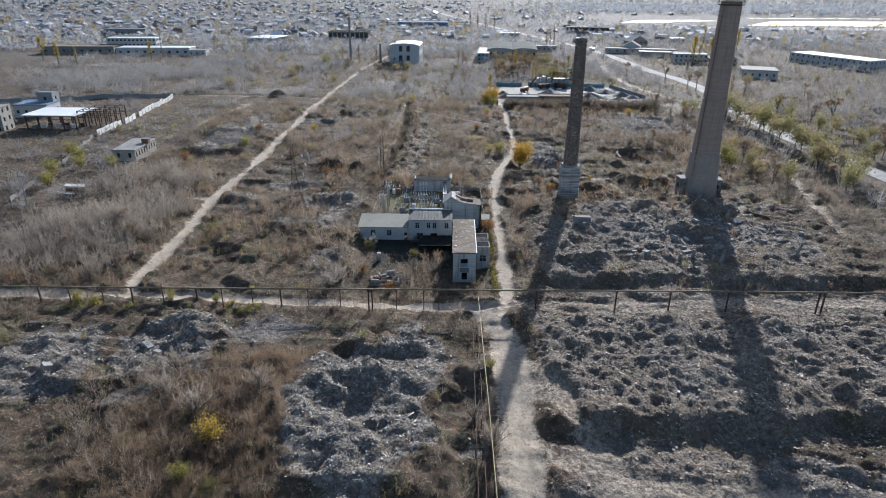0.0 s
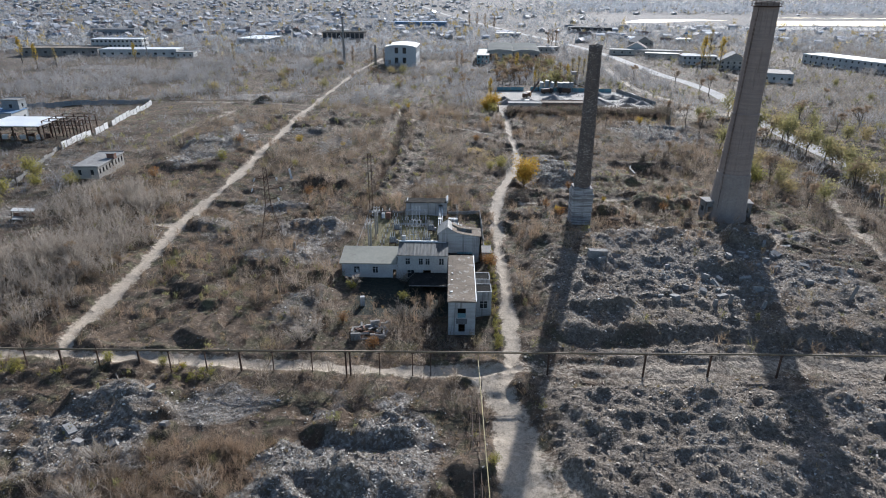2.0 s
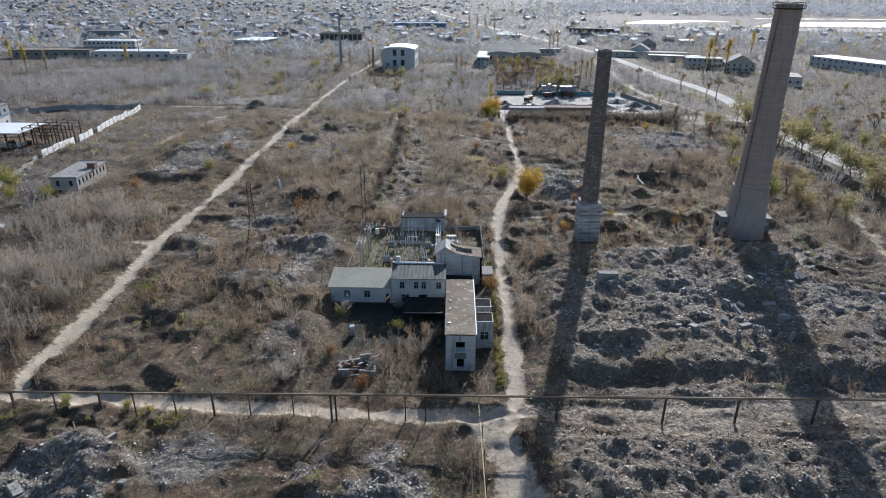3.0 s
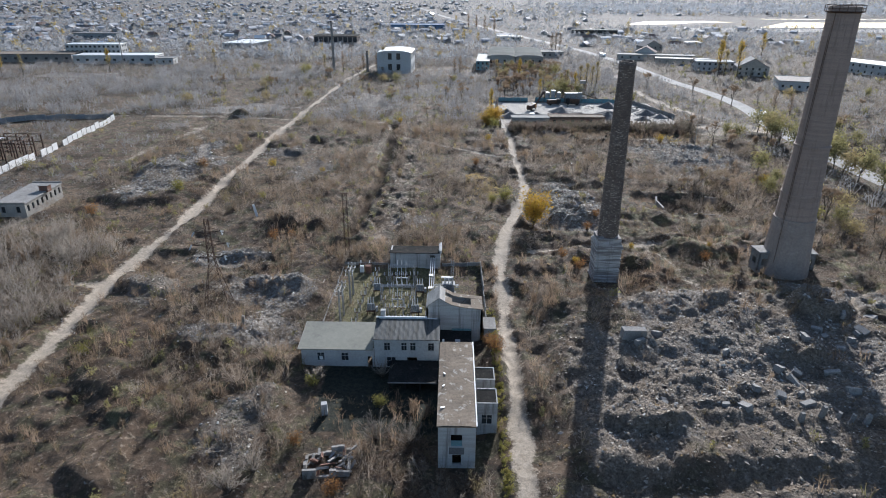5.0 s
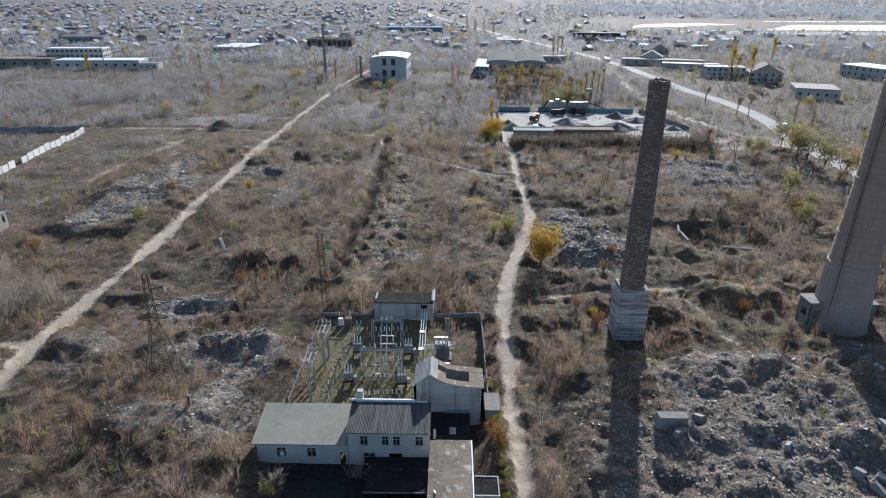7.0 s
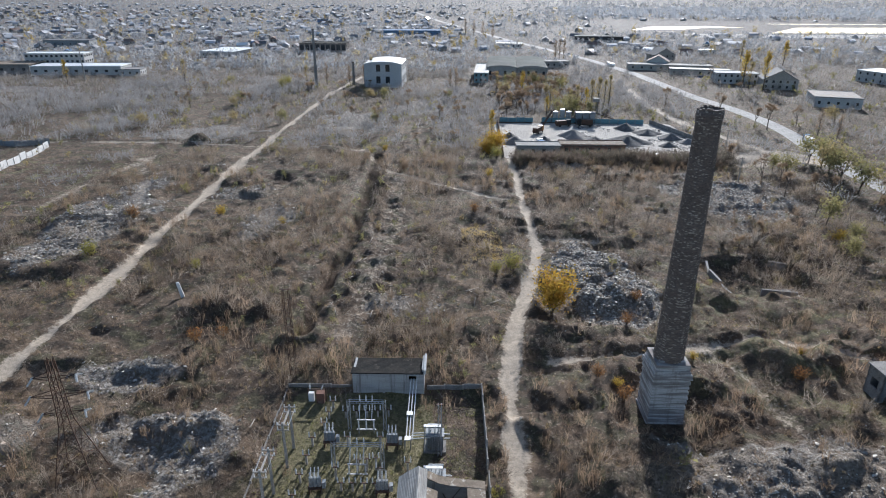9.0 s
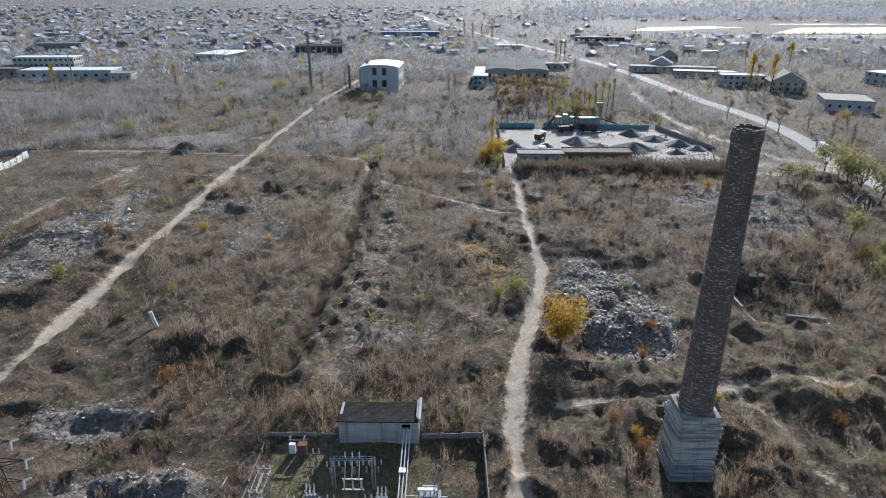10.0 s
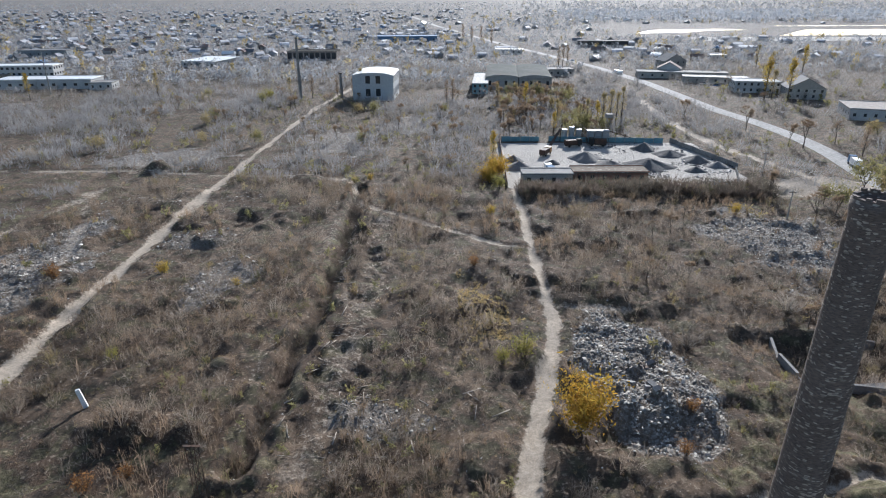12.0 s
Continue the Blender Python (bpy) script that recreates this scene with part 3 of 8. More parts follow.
def height(x, y):
    x, y = np.asarray(x, dtype=float), np.asarray(y, dtype=float)
    z = -0.55 + 0.35 * fbm(x, y, 26, 3, 1) + 0.16 * fbm(x, y, 3.1, 3, 2) + (0.38 * ridged(x, y, 7, 3, 22) + 0.12 * ridged(x, y, 2.4, 2, 31)) * smooth(-y, -420, -300)
    far = smooth(y, 350, 600)
    rub = rubble_at(x, y)
    z += rub * (0.35 + 0.4 * fbm(x, y, 5, 4, 3) - 0.28 * ridged(x, y, 2.2, 2, 4))
    # heaps of spoil with a steep face in front
    edge = 74.5 + 1.6 * value_noise(x, y, 9, 6) + 0.8 * value_noise(x, y, 3, 7)
    z += area(x, y, 15, 130, 60, 105, 5) * smooth(y, edge - 1.7, edge + 1.3) * (2.2 - 0.55 * ridged(x + 0.4 * y, 0.24 * y, 7, 3, 8) - 0.14 * ridged(x + 0.5 * y, 0.35 * y, 2.6, 2, 23) + 0.25 * ridged(x, y, 1.7, 2, 9))
    z += area(x, y, 14, 130, 40, 73, 4) * (0.15 * fbm(x, y, 6, 4, 10) + -0.42 * ridged(0.4 * x - 0.1 * y, y + 0.35 * x, 5, 3, 11) + 0.2 * ridged(x, y, 1.7, 2, 26))
    z += area(x, y, -100, -42, 66, 110, 8) * (-0.4 * ridged(x, y, 6, 3, 28) - 0.25 * ridged(x, y, 2.2, 2, 29))
    z += area(x, y, 13, 130, 104, 121, 4) * 0.45 * ridged(0.3 * x, y + 0.1 * x, 4, 3, 27)
    edge = 121.5 + 1.2 * value_noise(x, y, 8, 12) + 0.6 * value_noise(x, y, 3, 13)
    z += area(x, y, 19, 135, 112, 172, 10) * smooth(y, edge - 1.8, edge + 2.0) * (2.1 - 0.45 * ridged(x + 0.5 * y, 0.3 * y - 0.1 * x, 8, 4, 14) - 0.26 * ridged(x, y, 2.8, 3, 24) + 0.2 * fbm(x, y, 4, 3, 15))
    z += area(x, y, 20, 100, 165, 218, 12) * (0.7 * ridged(x, y, 12, 3, 16) + 0.4 * ridged(x, y, 4.5, 3, 17))
    # single mounds
    for cx, cy, rx, ry, h in ((-12, 95, 9, 4, 1.7), (-16, 84, 7, 5, 1.1), (-52, 102, 7, 3.5, 1.9), (-44, 99, 5, 3, 1.2), (-63, 86, 5, 4, 1.5), (-40, 212, 11, 2.8, 2.1), (33, 215, 6, 5, 1.6), (-8, 68, 10, 9, 0.8), (60, 150, 6, 4, 1.8), (30, 132, 7, 4, 1.4), (-36, 178, 8, 3, 1.2), (-99, 352, 6, 4, 2.6), (72, 165, 7, 4, 2.0)):
        z += h * smooth(blob(x, y, cx, cy, rx, ry), 0, 0.6) * (1 + 0.5 * fbm(x, y, 3.5, 4, 18))
    # low hummocks and hollows all over the waste ground
    rough = smooth(-y, -420, -330) * smooth(y, 50, 62) * (1 - spoil_area(x, y))
    z += rough * (1 - 0.9 * np.maximum(area(x, y, -30, -6, 200, 345, 6), np.maximum(area(x, y, -190, -106, 204, 352, 6), np.maximum(area(x, y, -160, -124, 160, 260, 6), area(x, y, -60, -26, 204, 224, 5))))) * (1.15 * smooth(fbm(x, y, 11, 4, 90), 0.2, 0.7) - 0.9 * smooth(fbm(x, y, 13, 4, 91), 0.25, 0.75))
    # ditch with its bank, sunk pit, ruts
    d = away(x, y, TRENCH) + 0.5 * value_noise(x, y, 4, 19)
    z += -2.4 * smooth(-d, -2.4, -0.6) * (0.75 + 0.4 * value_noise(x, y, 7, 25)) + 1.2 * smooth(-np.abs(d - 3.6), -2.0, 0) * (0.5 + 0.8 * value_noise(x, y, 3, 20))
    z += area(x, y, -20, -9, 208, 305, 4) * (0.8 * ridged(x, y, 4.0, 3, 35) + 0.4 * ridged(x, y, 1.6, 2, 36))
    z += -2.2 * area(x, y, 62, 82, 221, 240, 2)
    tr = track_at(x, y)
    z = z * (1 - 0.85 * tr) + (-0.75 + 0.2 * fbm(x, y, 26, 2, 1)) * 0.85 * tr
    c = compound(x, y)
    z = z * (1 - c) + (-1.6 + 0.12 * fbm(x, y, 4, 3, 21)) * c
    flat = np.maximum(smooth(-away(x, y, ROAD), -12, -6), area(x, y, 22, 106, 330, 396, 6))
    z = z * (1 - flat) + (-0.6) * flat
    base = np.maximum(blob(x, y, 34.9, 181.9, 8, 8), blob(x, y, 76, 186, 11, 11)) ** 0.5
    z = z * (1 - base) + (-0.4) * base
    return z * (1 - 0.7 * far)


def ground_z(x, y):
    return float(height(np.array([x]), np.array([y]))[0])


def axis_lines(a, step, grow, end_lo, end_hi, back):
    a, lo = list(a), a[0]
    s, v = step, a[-1]
    while v < end_hi:
        s *= grow
        v += s
        a.append(v)
    s, v, b = step, lo, []
    while v > end_lo:
        s *= back
        v -= s
        b.append(v)
    return np.array(b[::-1] + a)


gx, gy = axis_lines([*np.arange(-64, 12, 0.7), *np.arange(12, 86, 0.42)], 0.62, 1.07, -4600, 4600, 1.065), axis_lines([*np.arange(56, 110, 0.42), *np.arange(110, 172, 0.5), *np.arange(172, 205, 0.65), *np.arange(205, 300, 0.95)], 0.95, 1.031, -600, 4700, 1.12)
X, Y = np.meshgrid(gx, gy)
xs, ys = X.ravel(), Y.ravel()
nx, ny = len(gx), len(gy)
idx = np.arange(nx * ny).reshape(ny, nx)
quads = np.stack([idx[:-1, :-1], idx[:-1, 1:], idx[1:, 1:], idx[1:, :-1]], -1).reshape(-1, 4)
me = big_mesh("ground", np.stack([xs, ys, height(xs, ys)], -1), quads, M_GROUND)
cover = {"track": np.maximum(track_at(xs, ys), 0.9 * smooth(-away(xs, ys, SIDE_ROAD), -10, -5)),
         "rubble": rubble_at(xs, ys),
         # Pale clods fade to dark soil on the right, for shadows lying there.
         "clods": np.maximum(area(xs, ys, 14, 130, 40, 120, 5), np.maximum(0.8 * area(xs, ys, 19, 125, 117, 172, 10), 0.3 * area(xs, ys, 40, 100, 165, 212, 12))) * (0.75 + 0.5 * fbm(xs, ys, 12, 3, 33)) * (1 - 0.55 * smooth(xs, 62, 100)) + 0.5 * smooth(-away(xs, ys, [(-16, 205), (-15, 230), (-14, 262), (-15, 300)]), -6, -2) * (0.7 + 0.6 * fbm(xs, ys, 8, 3, 34)),
         # Courtyard patch whose colour is darkened for the building's shadow.
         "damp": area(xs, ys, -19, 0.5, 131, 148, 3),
         # Haze mask: grows with distance, drives the ground's sheen.
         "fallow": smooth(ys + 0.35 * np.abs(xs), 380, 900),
         "grass": 0.9 * area(xs, ys, -21, 1, 157, 187, 2) + 0.08 * area(xs, ys, 40, 100, 175, 245, 14) + 0.55 * blob(xs, ys, -84, 96, 16, 22) + 0.38 * smooth(fbm(xs, ys, 34, 3, 30), 0.1, 0.6),
         "pale": np.maximum(area(xs, ys, 23, 104, 331, 394, 4), 0.9 * area(xs, ys, 300, 900, 900, 960, 10)) + 0.8 * blob(xs, ys, -195, 235, 22, 9)}
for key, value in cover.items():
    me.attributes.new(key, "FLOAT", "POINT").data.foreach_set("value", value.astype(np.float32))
me.shade_smooth()
tagged(new("ground", me), "rough brown wasteland soil with dry grass and tracks", "ground", "", "structure")


def strip(name, line, width, lift, material, label, step=4.0):
    """A road laid on the ground along a line."""
    pts = []
    for a, b in zip(line, line[1:]):
        k = max(1, int(math.hypot(b[0] - a[0], b[1] - a[1]) / step))
        pts += [Vector((a[0] + (b[0] - a[0]) * i / k, a[1] + (b[1] - a[1]) * i / k, 0)) for i in range(k)]
    for _ in range(6):
        pts = [pts[0]] + [(p + 2 * q + r) / 4 for p, q, r in zip(pts, pts[1:], pts[2:])] + [pts[-1]]
    v, f = [], []
    for i, p in enumerate(pts):
        way = (pts[min(i + 1, len(pts) - 1)] - pts[max(i - 1, 0)]).normalized()
        for s in (-0.5, 0.5):
            q = p + Vector((way.y, -way.x, 0)) * width * s
            v.append((q.x, q.y))
        if i:
            f.append((2 * i - 2, 2 * i - 1, 2 * i + 1, 2 * i))
    z = height([p[0] for p in v], [p[1] for p in v]) + lift
    v = [(*p, h) for p, h in zip(v, z)]
    mesh = Mesh().add(v, f)
    return single(name, mesh, material, None, label, "road", "", "structure")


strip("road", ROAD, 8.0, 0.08, M_ASPHALT, "worn pale asphalt road across the waste ground")
# ---- two chimneys ----
def brick_chimney():
    x, y, z = 34.9, 181.9, -0.7
    t = thing("brick_chimney", pose(x, y, z), "tall sooty brick chimney on a whitewashed square plinth", "chimney")
    r = random.Random(3)
    plinth = part("plinth", Mesh().box(-2.4, -2.4, 0, 2.4, 2.4, 10.2), M_PLINTH, t, "whitewashed stepped brick plinth with dark courses")
    for k in range(25):
        h = 2.62 + (0.16 if k < 3 else 0.0) + (0.10 * (k - 18) if 18 <= k < 21 else 0.0) - (0.20 * (k - 20.5) if k > 20 else 0.0)
        h += (0.07 if k % 2 else -0.05) + r.uniform(-0.05, 0.05)
        part("course", Mesh().box(-h, -h, 0.42 * k, h, h, 0.42 * (k + 1), pose(r.uniform(-0.04, 0.04), r.uniform(-0.04, 0.04), 0), 0.05), M_PLINTH, plinth)
    radius = lambda h: 2.12 - 0.60 * (h - 10.4) / 35.4
    rows = [(radius(10.4), 10.3)] + [(radius(h), h) for h in np.arange(11, 44.6, 2.2)] + [(radius(44.8) + 0.12, 44.85), (radius(45.4) + 0.13, 45.5), (1.2, 45.55), (1.15, 43.0), (1.15, 30.0)]
    part("shaft", Mesh().lathe(rows, 40, True), M_SOOT, t, "dark sooty brick shaft with pale missing faces", True)
    c = Mesh()
    for k in range(30):
        a, h = 2 * math.pi * k / 30, 0.18 + 0.25 * r.random() ** 2
        c.box(-0.12, -0.17, 0, 0.14, 0.17, h, pose(1.44 * math.cos(a), 1.44 * math.sin(a), 45.5, 0, 0, math.degrees(a)))
    part("crown", c, M_SOOT, t, "ragged broken brick rim")
    brick = Mesh().box(-0.03, -0.2, -0.055, 0.03, 0.2, 0.055, None, 0.008).data("brick")
    brick.materials.append(M_PALE_BRICK)
    for k in range(300):
        h, a = r.uniform(11, 45), r.uniform(math.pi * 0.95, 2.1 * math.pi)
        b = new("brick", brick)
        b.parent = t
        b.matrix_local = pose(radius(h) * math.cos(a), radius(h) * math.sin(a), h, 0, 0, math.degrees(a)) @ Matrix.Diagonal((1, r.uniform(0.4, 1.1), r.uniform(0.6, 1.3), 1))


def great_chimney():
    x, y, z = 75.9, 186.3, -0.7
    t = thing("industrial_chimney", pose(x, y, z), "tall brown concrete chimney with ledges and a railed top gallery", "chimney")
    part("base", Mesh().lathe([(5.25, -0.5), (5.2, 0), (4.75, 5.0), (4.25, 12.6), (4.28, 12.7), (4.28, 13.2), (4.02, 13.3)], 16), M_BASE, t, "smooth rendered brown chimney foot")
    rows = [(4.0, 13.3)]
    for k in range(1, 42):
        h = 13.3 + k
        rad = 4.0 - 0.72 * (h - 13.3) / 15.5 if h < 28.8 else 3.22 - 0.4 * (h - 28.8) / 27
        rows += [(rad + 0.03, h - 0.06), (rad - 0.02, h)]
    part("shaft", Mesh().lathe(rows + [(2.82, 55.6), (2.4, 55.6), (2.3, 40)], 40, True), M_STACK, t, "brown concrete shaft with casting rings")
    for h, rad in ((28.6, 3.36), (18.4, 3.80)):
        part("ledge", Mesh().lathe([(rad - 0.1, h), (rad + 0.12, h + 0.1), (rad + 0.12, h + 0.45), (rad - 0.1, h + 0.55)], 40, True), M_STACK, t)
    part("lime_band", Mesh().lathe([(4.30, 10.2), (4.33, 10.3), (4.31, 10.9), (4.27, 11.0)], 24, True), M_BAND, t, "pale lime stained band")
    g = Mesh().lathe([(2.8, 54.4), (3.5, 54.6), (3.5, 54.75), (2.8, 54.75)], 24, True)
    part("gallery", g, M_RUST, t, "rusty steel gallery round the top")
    rail = Mesh()
    for k in range(16):
        a, b = 2 * math.pi * k / 16, 2 * math.pi * (k + 1) / 16
        p, q = Vector((3.45 * math.cos(a), 3.45 * math.sin(a), 0)), Vector((3.45 * math.cos(b), 3.45 * math.sin(b), 0))
        rail.rod(p + Vector((0, 0, 54.7)), p + Vector((0, 0, 55.8)), 0.05, n=4).rod(p + Vector((0, 0, 55.8)), q + Vector((0, 0, 55.8)), 0.05, n=4).rod(p + Vector((0, 0, 55.2)), q + Vector((0, 0, 55.2)), 0.04, n=4)
    part("guard_rail", rail, M_RUST, t)
    ladder = Mesh()
    for s in (-0.25, 0.25):
        ladder.rod((-3.9, s - 2.5, 3), (-2.5, s - 1.4, 54.6), 0.05, n=4)
    for k in range(60):
        f = k / 60
        ladder.rod((-3.9 + 1.4 * f, -2.75 + 1.1 * f, 3 + 51.6 * f), (-3.9 + 1.4 * f, -2.25 + 1.1 * f, 3 + 51.6 * f), 0.03, n=4)
    part("ladder", ladder, M_RUST, t)


def flue_house(m, label):
    t = thing("flue_house", m, label, "outbuilding", "flue houses at the chimney foot")
    w = Mesh().wall((-1.7, -2.2), (1.7, -2.2), -0.5, 6.4, 0.35, [(0.9, 2.5, 2.6, 4.6), (1.0, 2.4, -0.5, 1.6)]).wall((1.7, 2.2), (-1.7, 2.2), -0.5, 6.4, 0.35).wall((1.7, -2.2), (1.7, 2.2), -0.5, 6.4, 0.35, [(1.2, 3.2, 2.6, 4.4)]).wall((-1.7, 2.2), (-1.7, -2.2), -0.5, 6.4, 0.35, [(1.2, 3.2, 2.6, 4.4)])
    part("wall", w, M_SLAB, t, "stained plaster wall with broken openings")
    part("roof", Mesh().box(-2.0, -2.5, 6.4, 2.0, 2.5, 6.65), M_SLAB, t)


brick_chimney()
great_chimney()
flue_house(pose(70.6, 186.6, -0.7, 0, 0, 4) @ Matrix.Diagonal((0.8, 0.8, 0.82, 1)), "ruined plaster flue house against the chimney foot")
flue_house(pose(81.5, 188.0, -0.8, 0, 0, -6) @ Matrix.Diagonal((0.75, 0.8, 0.7, 1)), "ruined plaster flue house beside the chimney foot")

# ---- derelict switch house ----
def glazed(t, m, w, h, bars=2):
    """A window set in an opening: frame, bars and dark panes."""
    f = Mesh()
    for x0, x1, z0, z1 in ((-w / 2, w / 2, 0, 0.08), (-w / 2, w / 2, h - 0.08, h), (-w / 2, -w / 2 + 0.08, 0.08, h - 0.08), (w / 2 - 0.08, w / 2, 0.08, h - 0.08)):
        f.box(x0, -0.05, z0, x1, 0.05, z1)
    for k in range(1, bars):
        x = -w / 2 + w * k / bars
        f.box(x - 0.03, -0.045, 0.08, x + 0.03, 0.045, h - 0.08)
    f.box(-w / 2 + 0.08, -0.04, h * 0.62, w / 2 - 0.08, 0.04, h * 0.62 + 0.05)
    ob = part("window", f, M_PLASTER, t, "weathered window frame")
    ob.matrix_local = m
    for k in range(bars):
        x0, x1 = -w / 2 + w * k / bars + 0.05, -w / 2 + w * (k + 1) / bars - 0.05
        part("pane", Mesh().box(x0, 0.0, 0.08, x1, 0.012, h - 0.08), M_GLASS, ob)


def tower_block():
    t = thing("switch_house", pose(0.3, 124.2, -1.6), "long narrow white plaster switch house with patched felt roof", "building")
    W, D, H = 5.0, 20.4, 6.9
    front = [(1.7, 3.2, 3.6, 5.6), (1.9, 3.1, 0.6, 2.3)]
    part("front_wall", Mesh().wall((0, 0), (W, 0), 0, H, 0.4, front), M_PLASTER_B, t, "stained white wall with broken openings")
    part("side_wall", Mesh().wall((W, 0.4), (W, D), 0, H, 0.4, [(2.0 + 4.5 * k, 3.6 + 4.5 * k, 4.0, 5.6) for k in range(4)]), M_PLASTER_B, t)
    part("side_wall", Mesh().wall((0, D), (0, 0.4), 0, H, 0.4, [(2.0 + 4.5 * k, 3.6 + 4.5 * k, 3.6, 5.6) for k in range(4)] + [(3 + 6 * k, 4.2 + 6 * k, 0.2, 2.3) for k in range(3)]), M_PLASTER_B, t)
    part("back_wall", Mesh().wall((W - 0.4, D), (0.4, D), 0, H, 0.4), M_PLASTER_B, t)
    part("floor_slab", Mesh().box(0.4, 0.4, 3.0, W - 0.4, D - 0.4, 3.2), M_DARK, t)
    roof = Mesh()
    n = 24
    v = [(x, -0.15 + (D + 0.3) * j / n, H + 0.16 + 0.06 * math.sin(j * 1.3) * math.sin(3 * x) + (0.12 if 0 < i < 4 else 0)) for j in range(n + 1) for i, x in enumerate((-0.18, 0.9, 2.5, 4.1, W + 0.18))]
    roof.add(v, [(j * 5 + i, j * 5 + i + 1, j * 5 + i + 6, j * 5 + i + 5) for j in range(n) for i in range(4)])
    roof.box(-0.18, -0.15, H, W + 0.18, D + 0.15, H + 0.1)
    part("roof", roof, M_FELT, t, "brown roof felt with pale worn patches")
    part("verge", Mesh().box(W + 0.02, -0.15, H + 0.17, W + 0.18, D + 0.15, H + 0.3), M_WHITE, t, "pale metal edge strip")
    part("lintel_stain", Mesh().box(1.45, -0.06, 2.4, 3.5, -0.004, 3.5), M_GREYROOF, t, "dark sheet between the openings")
    part("grille", Mesh().box(1.7, 0.2, 3.6, 3.2, 0.24, 4.5), M_CYAN, t, "faded turquoise panel")
    for k in range(3):
        d = Mesh().box(-0.3, -0.1, 0, 0.35, 0.12, 0.1, pose(0.5 + 0.1 * k, 3.6 + 4.0 * k + (k == 1), H + 0.3, 0, 12, 35 * (k + 1)))
        single("loose_board", d, M_WHITE, pose(0.3, 124.2, -1.6), "loose white board lying on the felt roof", "board", "boards on the roof")
    for y0, y1, top in ((6.8, 10.4, 5.6), (13.3, 16.6, 5.1)):
        a = thing("annexe", pose(5.72, 124.2 + y0, -1.6), "low white plaster annexe with a sunken felt roof", "annexe", "annexes of the switch house")
        L = y1 - y0
        part("wall", Mesh().wall((0, 0), (2.9, 0), 0, top, 0.16, [(0.6, 2.2, 1.9, 3.6)]).wall((2.9, 0.16), (2.9, L), 0, top, 0.16).wall((2.74, L), (0, L), 0, top, 0.16), M_PLASTER_B, a)
        part("roof", Mesh().box(0.0, 0.17, top - 0.3, 2.73, L - 0.17, top - 0.1), M_DARKFELT, a)
        part("coping", Mesh().box(-0.02, -0.05, top, 2.95, 0.12, top + 0.06), M_PLASTER, a, "pale coping")
        glazed(a, pose(1.4, 0.1, 1.9), 1.6, 1.7)


def side_slope(t, x, y0, y1, z0, z1):
    """A side wall whose top follows the roof."""
    part("side_wall", Mesh().add([(x, y0, -0.5), (x + 0.4, y0, -0.5), (x + 0.4, y1, -0.5), (x, y1, -0.5), (x, y0, z0), (x + 0.4, y0, z0), (x + 0.4, y1, z1), (x, y1, z1)],
                                 [(3, 2, 1, 0), (4, 5, 6, 7), (0, 1, 5, 4), (1, 2, 6, 5), (2, 3, 7, 6), (3, 0, 4, 7)]), M_PLASTER, t)


def wing():
    t = thing("workshop_wing", pose(-23.4, 148.0, -2.0), "single-storey whitewashed workshop wing with grey-green roof", "building")
    W, D, H = 12.3, 7.2, 3.9
    wins = [(2.6, 3.9, 1.5, 3.1), (6.7, 8.0, 1.5, 3.1), (11.2, 12.0, 0.1, 2.5)]
    part("front_wall", Mesh().wall((0, 0), (W, 0), -0.5, H, 0.4, wins), M_PLASTER, t)
    side_slope(t, 0.0, 0.4, D, H, H + 0.8)
    part("back_wall", Mesh().wall((W, D), (0, D), -0.5, H + 0.7, 0.4), M_PLASTER, t)
    part("roof", Mesh().add([(-0.4, -0.4, H), (W - 0.1, -0.4, H), (W - 0.1, D + 0.2, H + 0.85), (-0.4, D + 0.2, H + 0.85), (-0.4, -0.4, H + 0.16), (W - 0.1, -0.4, H + 0.16), (W - 0.1, D + 0.2, H + 1.0), (-0.4, D + 0.2, H + 1.0)],
                            [(3, 2, 1, 0), (4, 5, 6, 7), (0, 1, 5, 4), (1, 2, 6, 5), (2, 3, 7, 6), (3, 0, 4, 7)]), M_SHEET, t, "flat grey-green sheet roof")
    part("verge", Mesh().rod((-0.45, -0.4, H + 0.15), (-0.45, D + 0.2, H + 1.0), 0.06, n=5), M_POLE, t)
    part("floor_slab", Mesh().box(0.4, 0.4, -0.4, W, D - 0.4, -0.2), M_DARK, t)
    for x in (3.25, 7.35):
        glazed(t, pose(x, 0.2, 1.5), 1.3, 1.6)
    part("patched_pane", Mesh().box(3.0, 0.12, 1.7, 3.6, 0.15, 2.3), M_WHITE, t, "white board in the window")


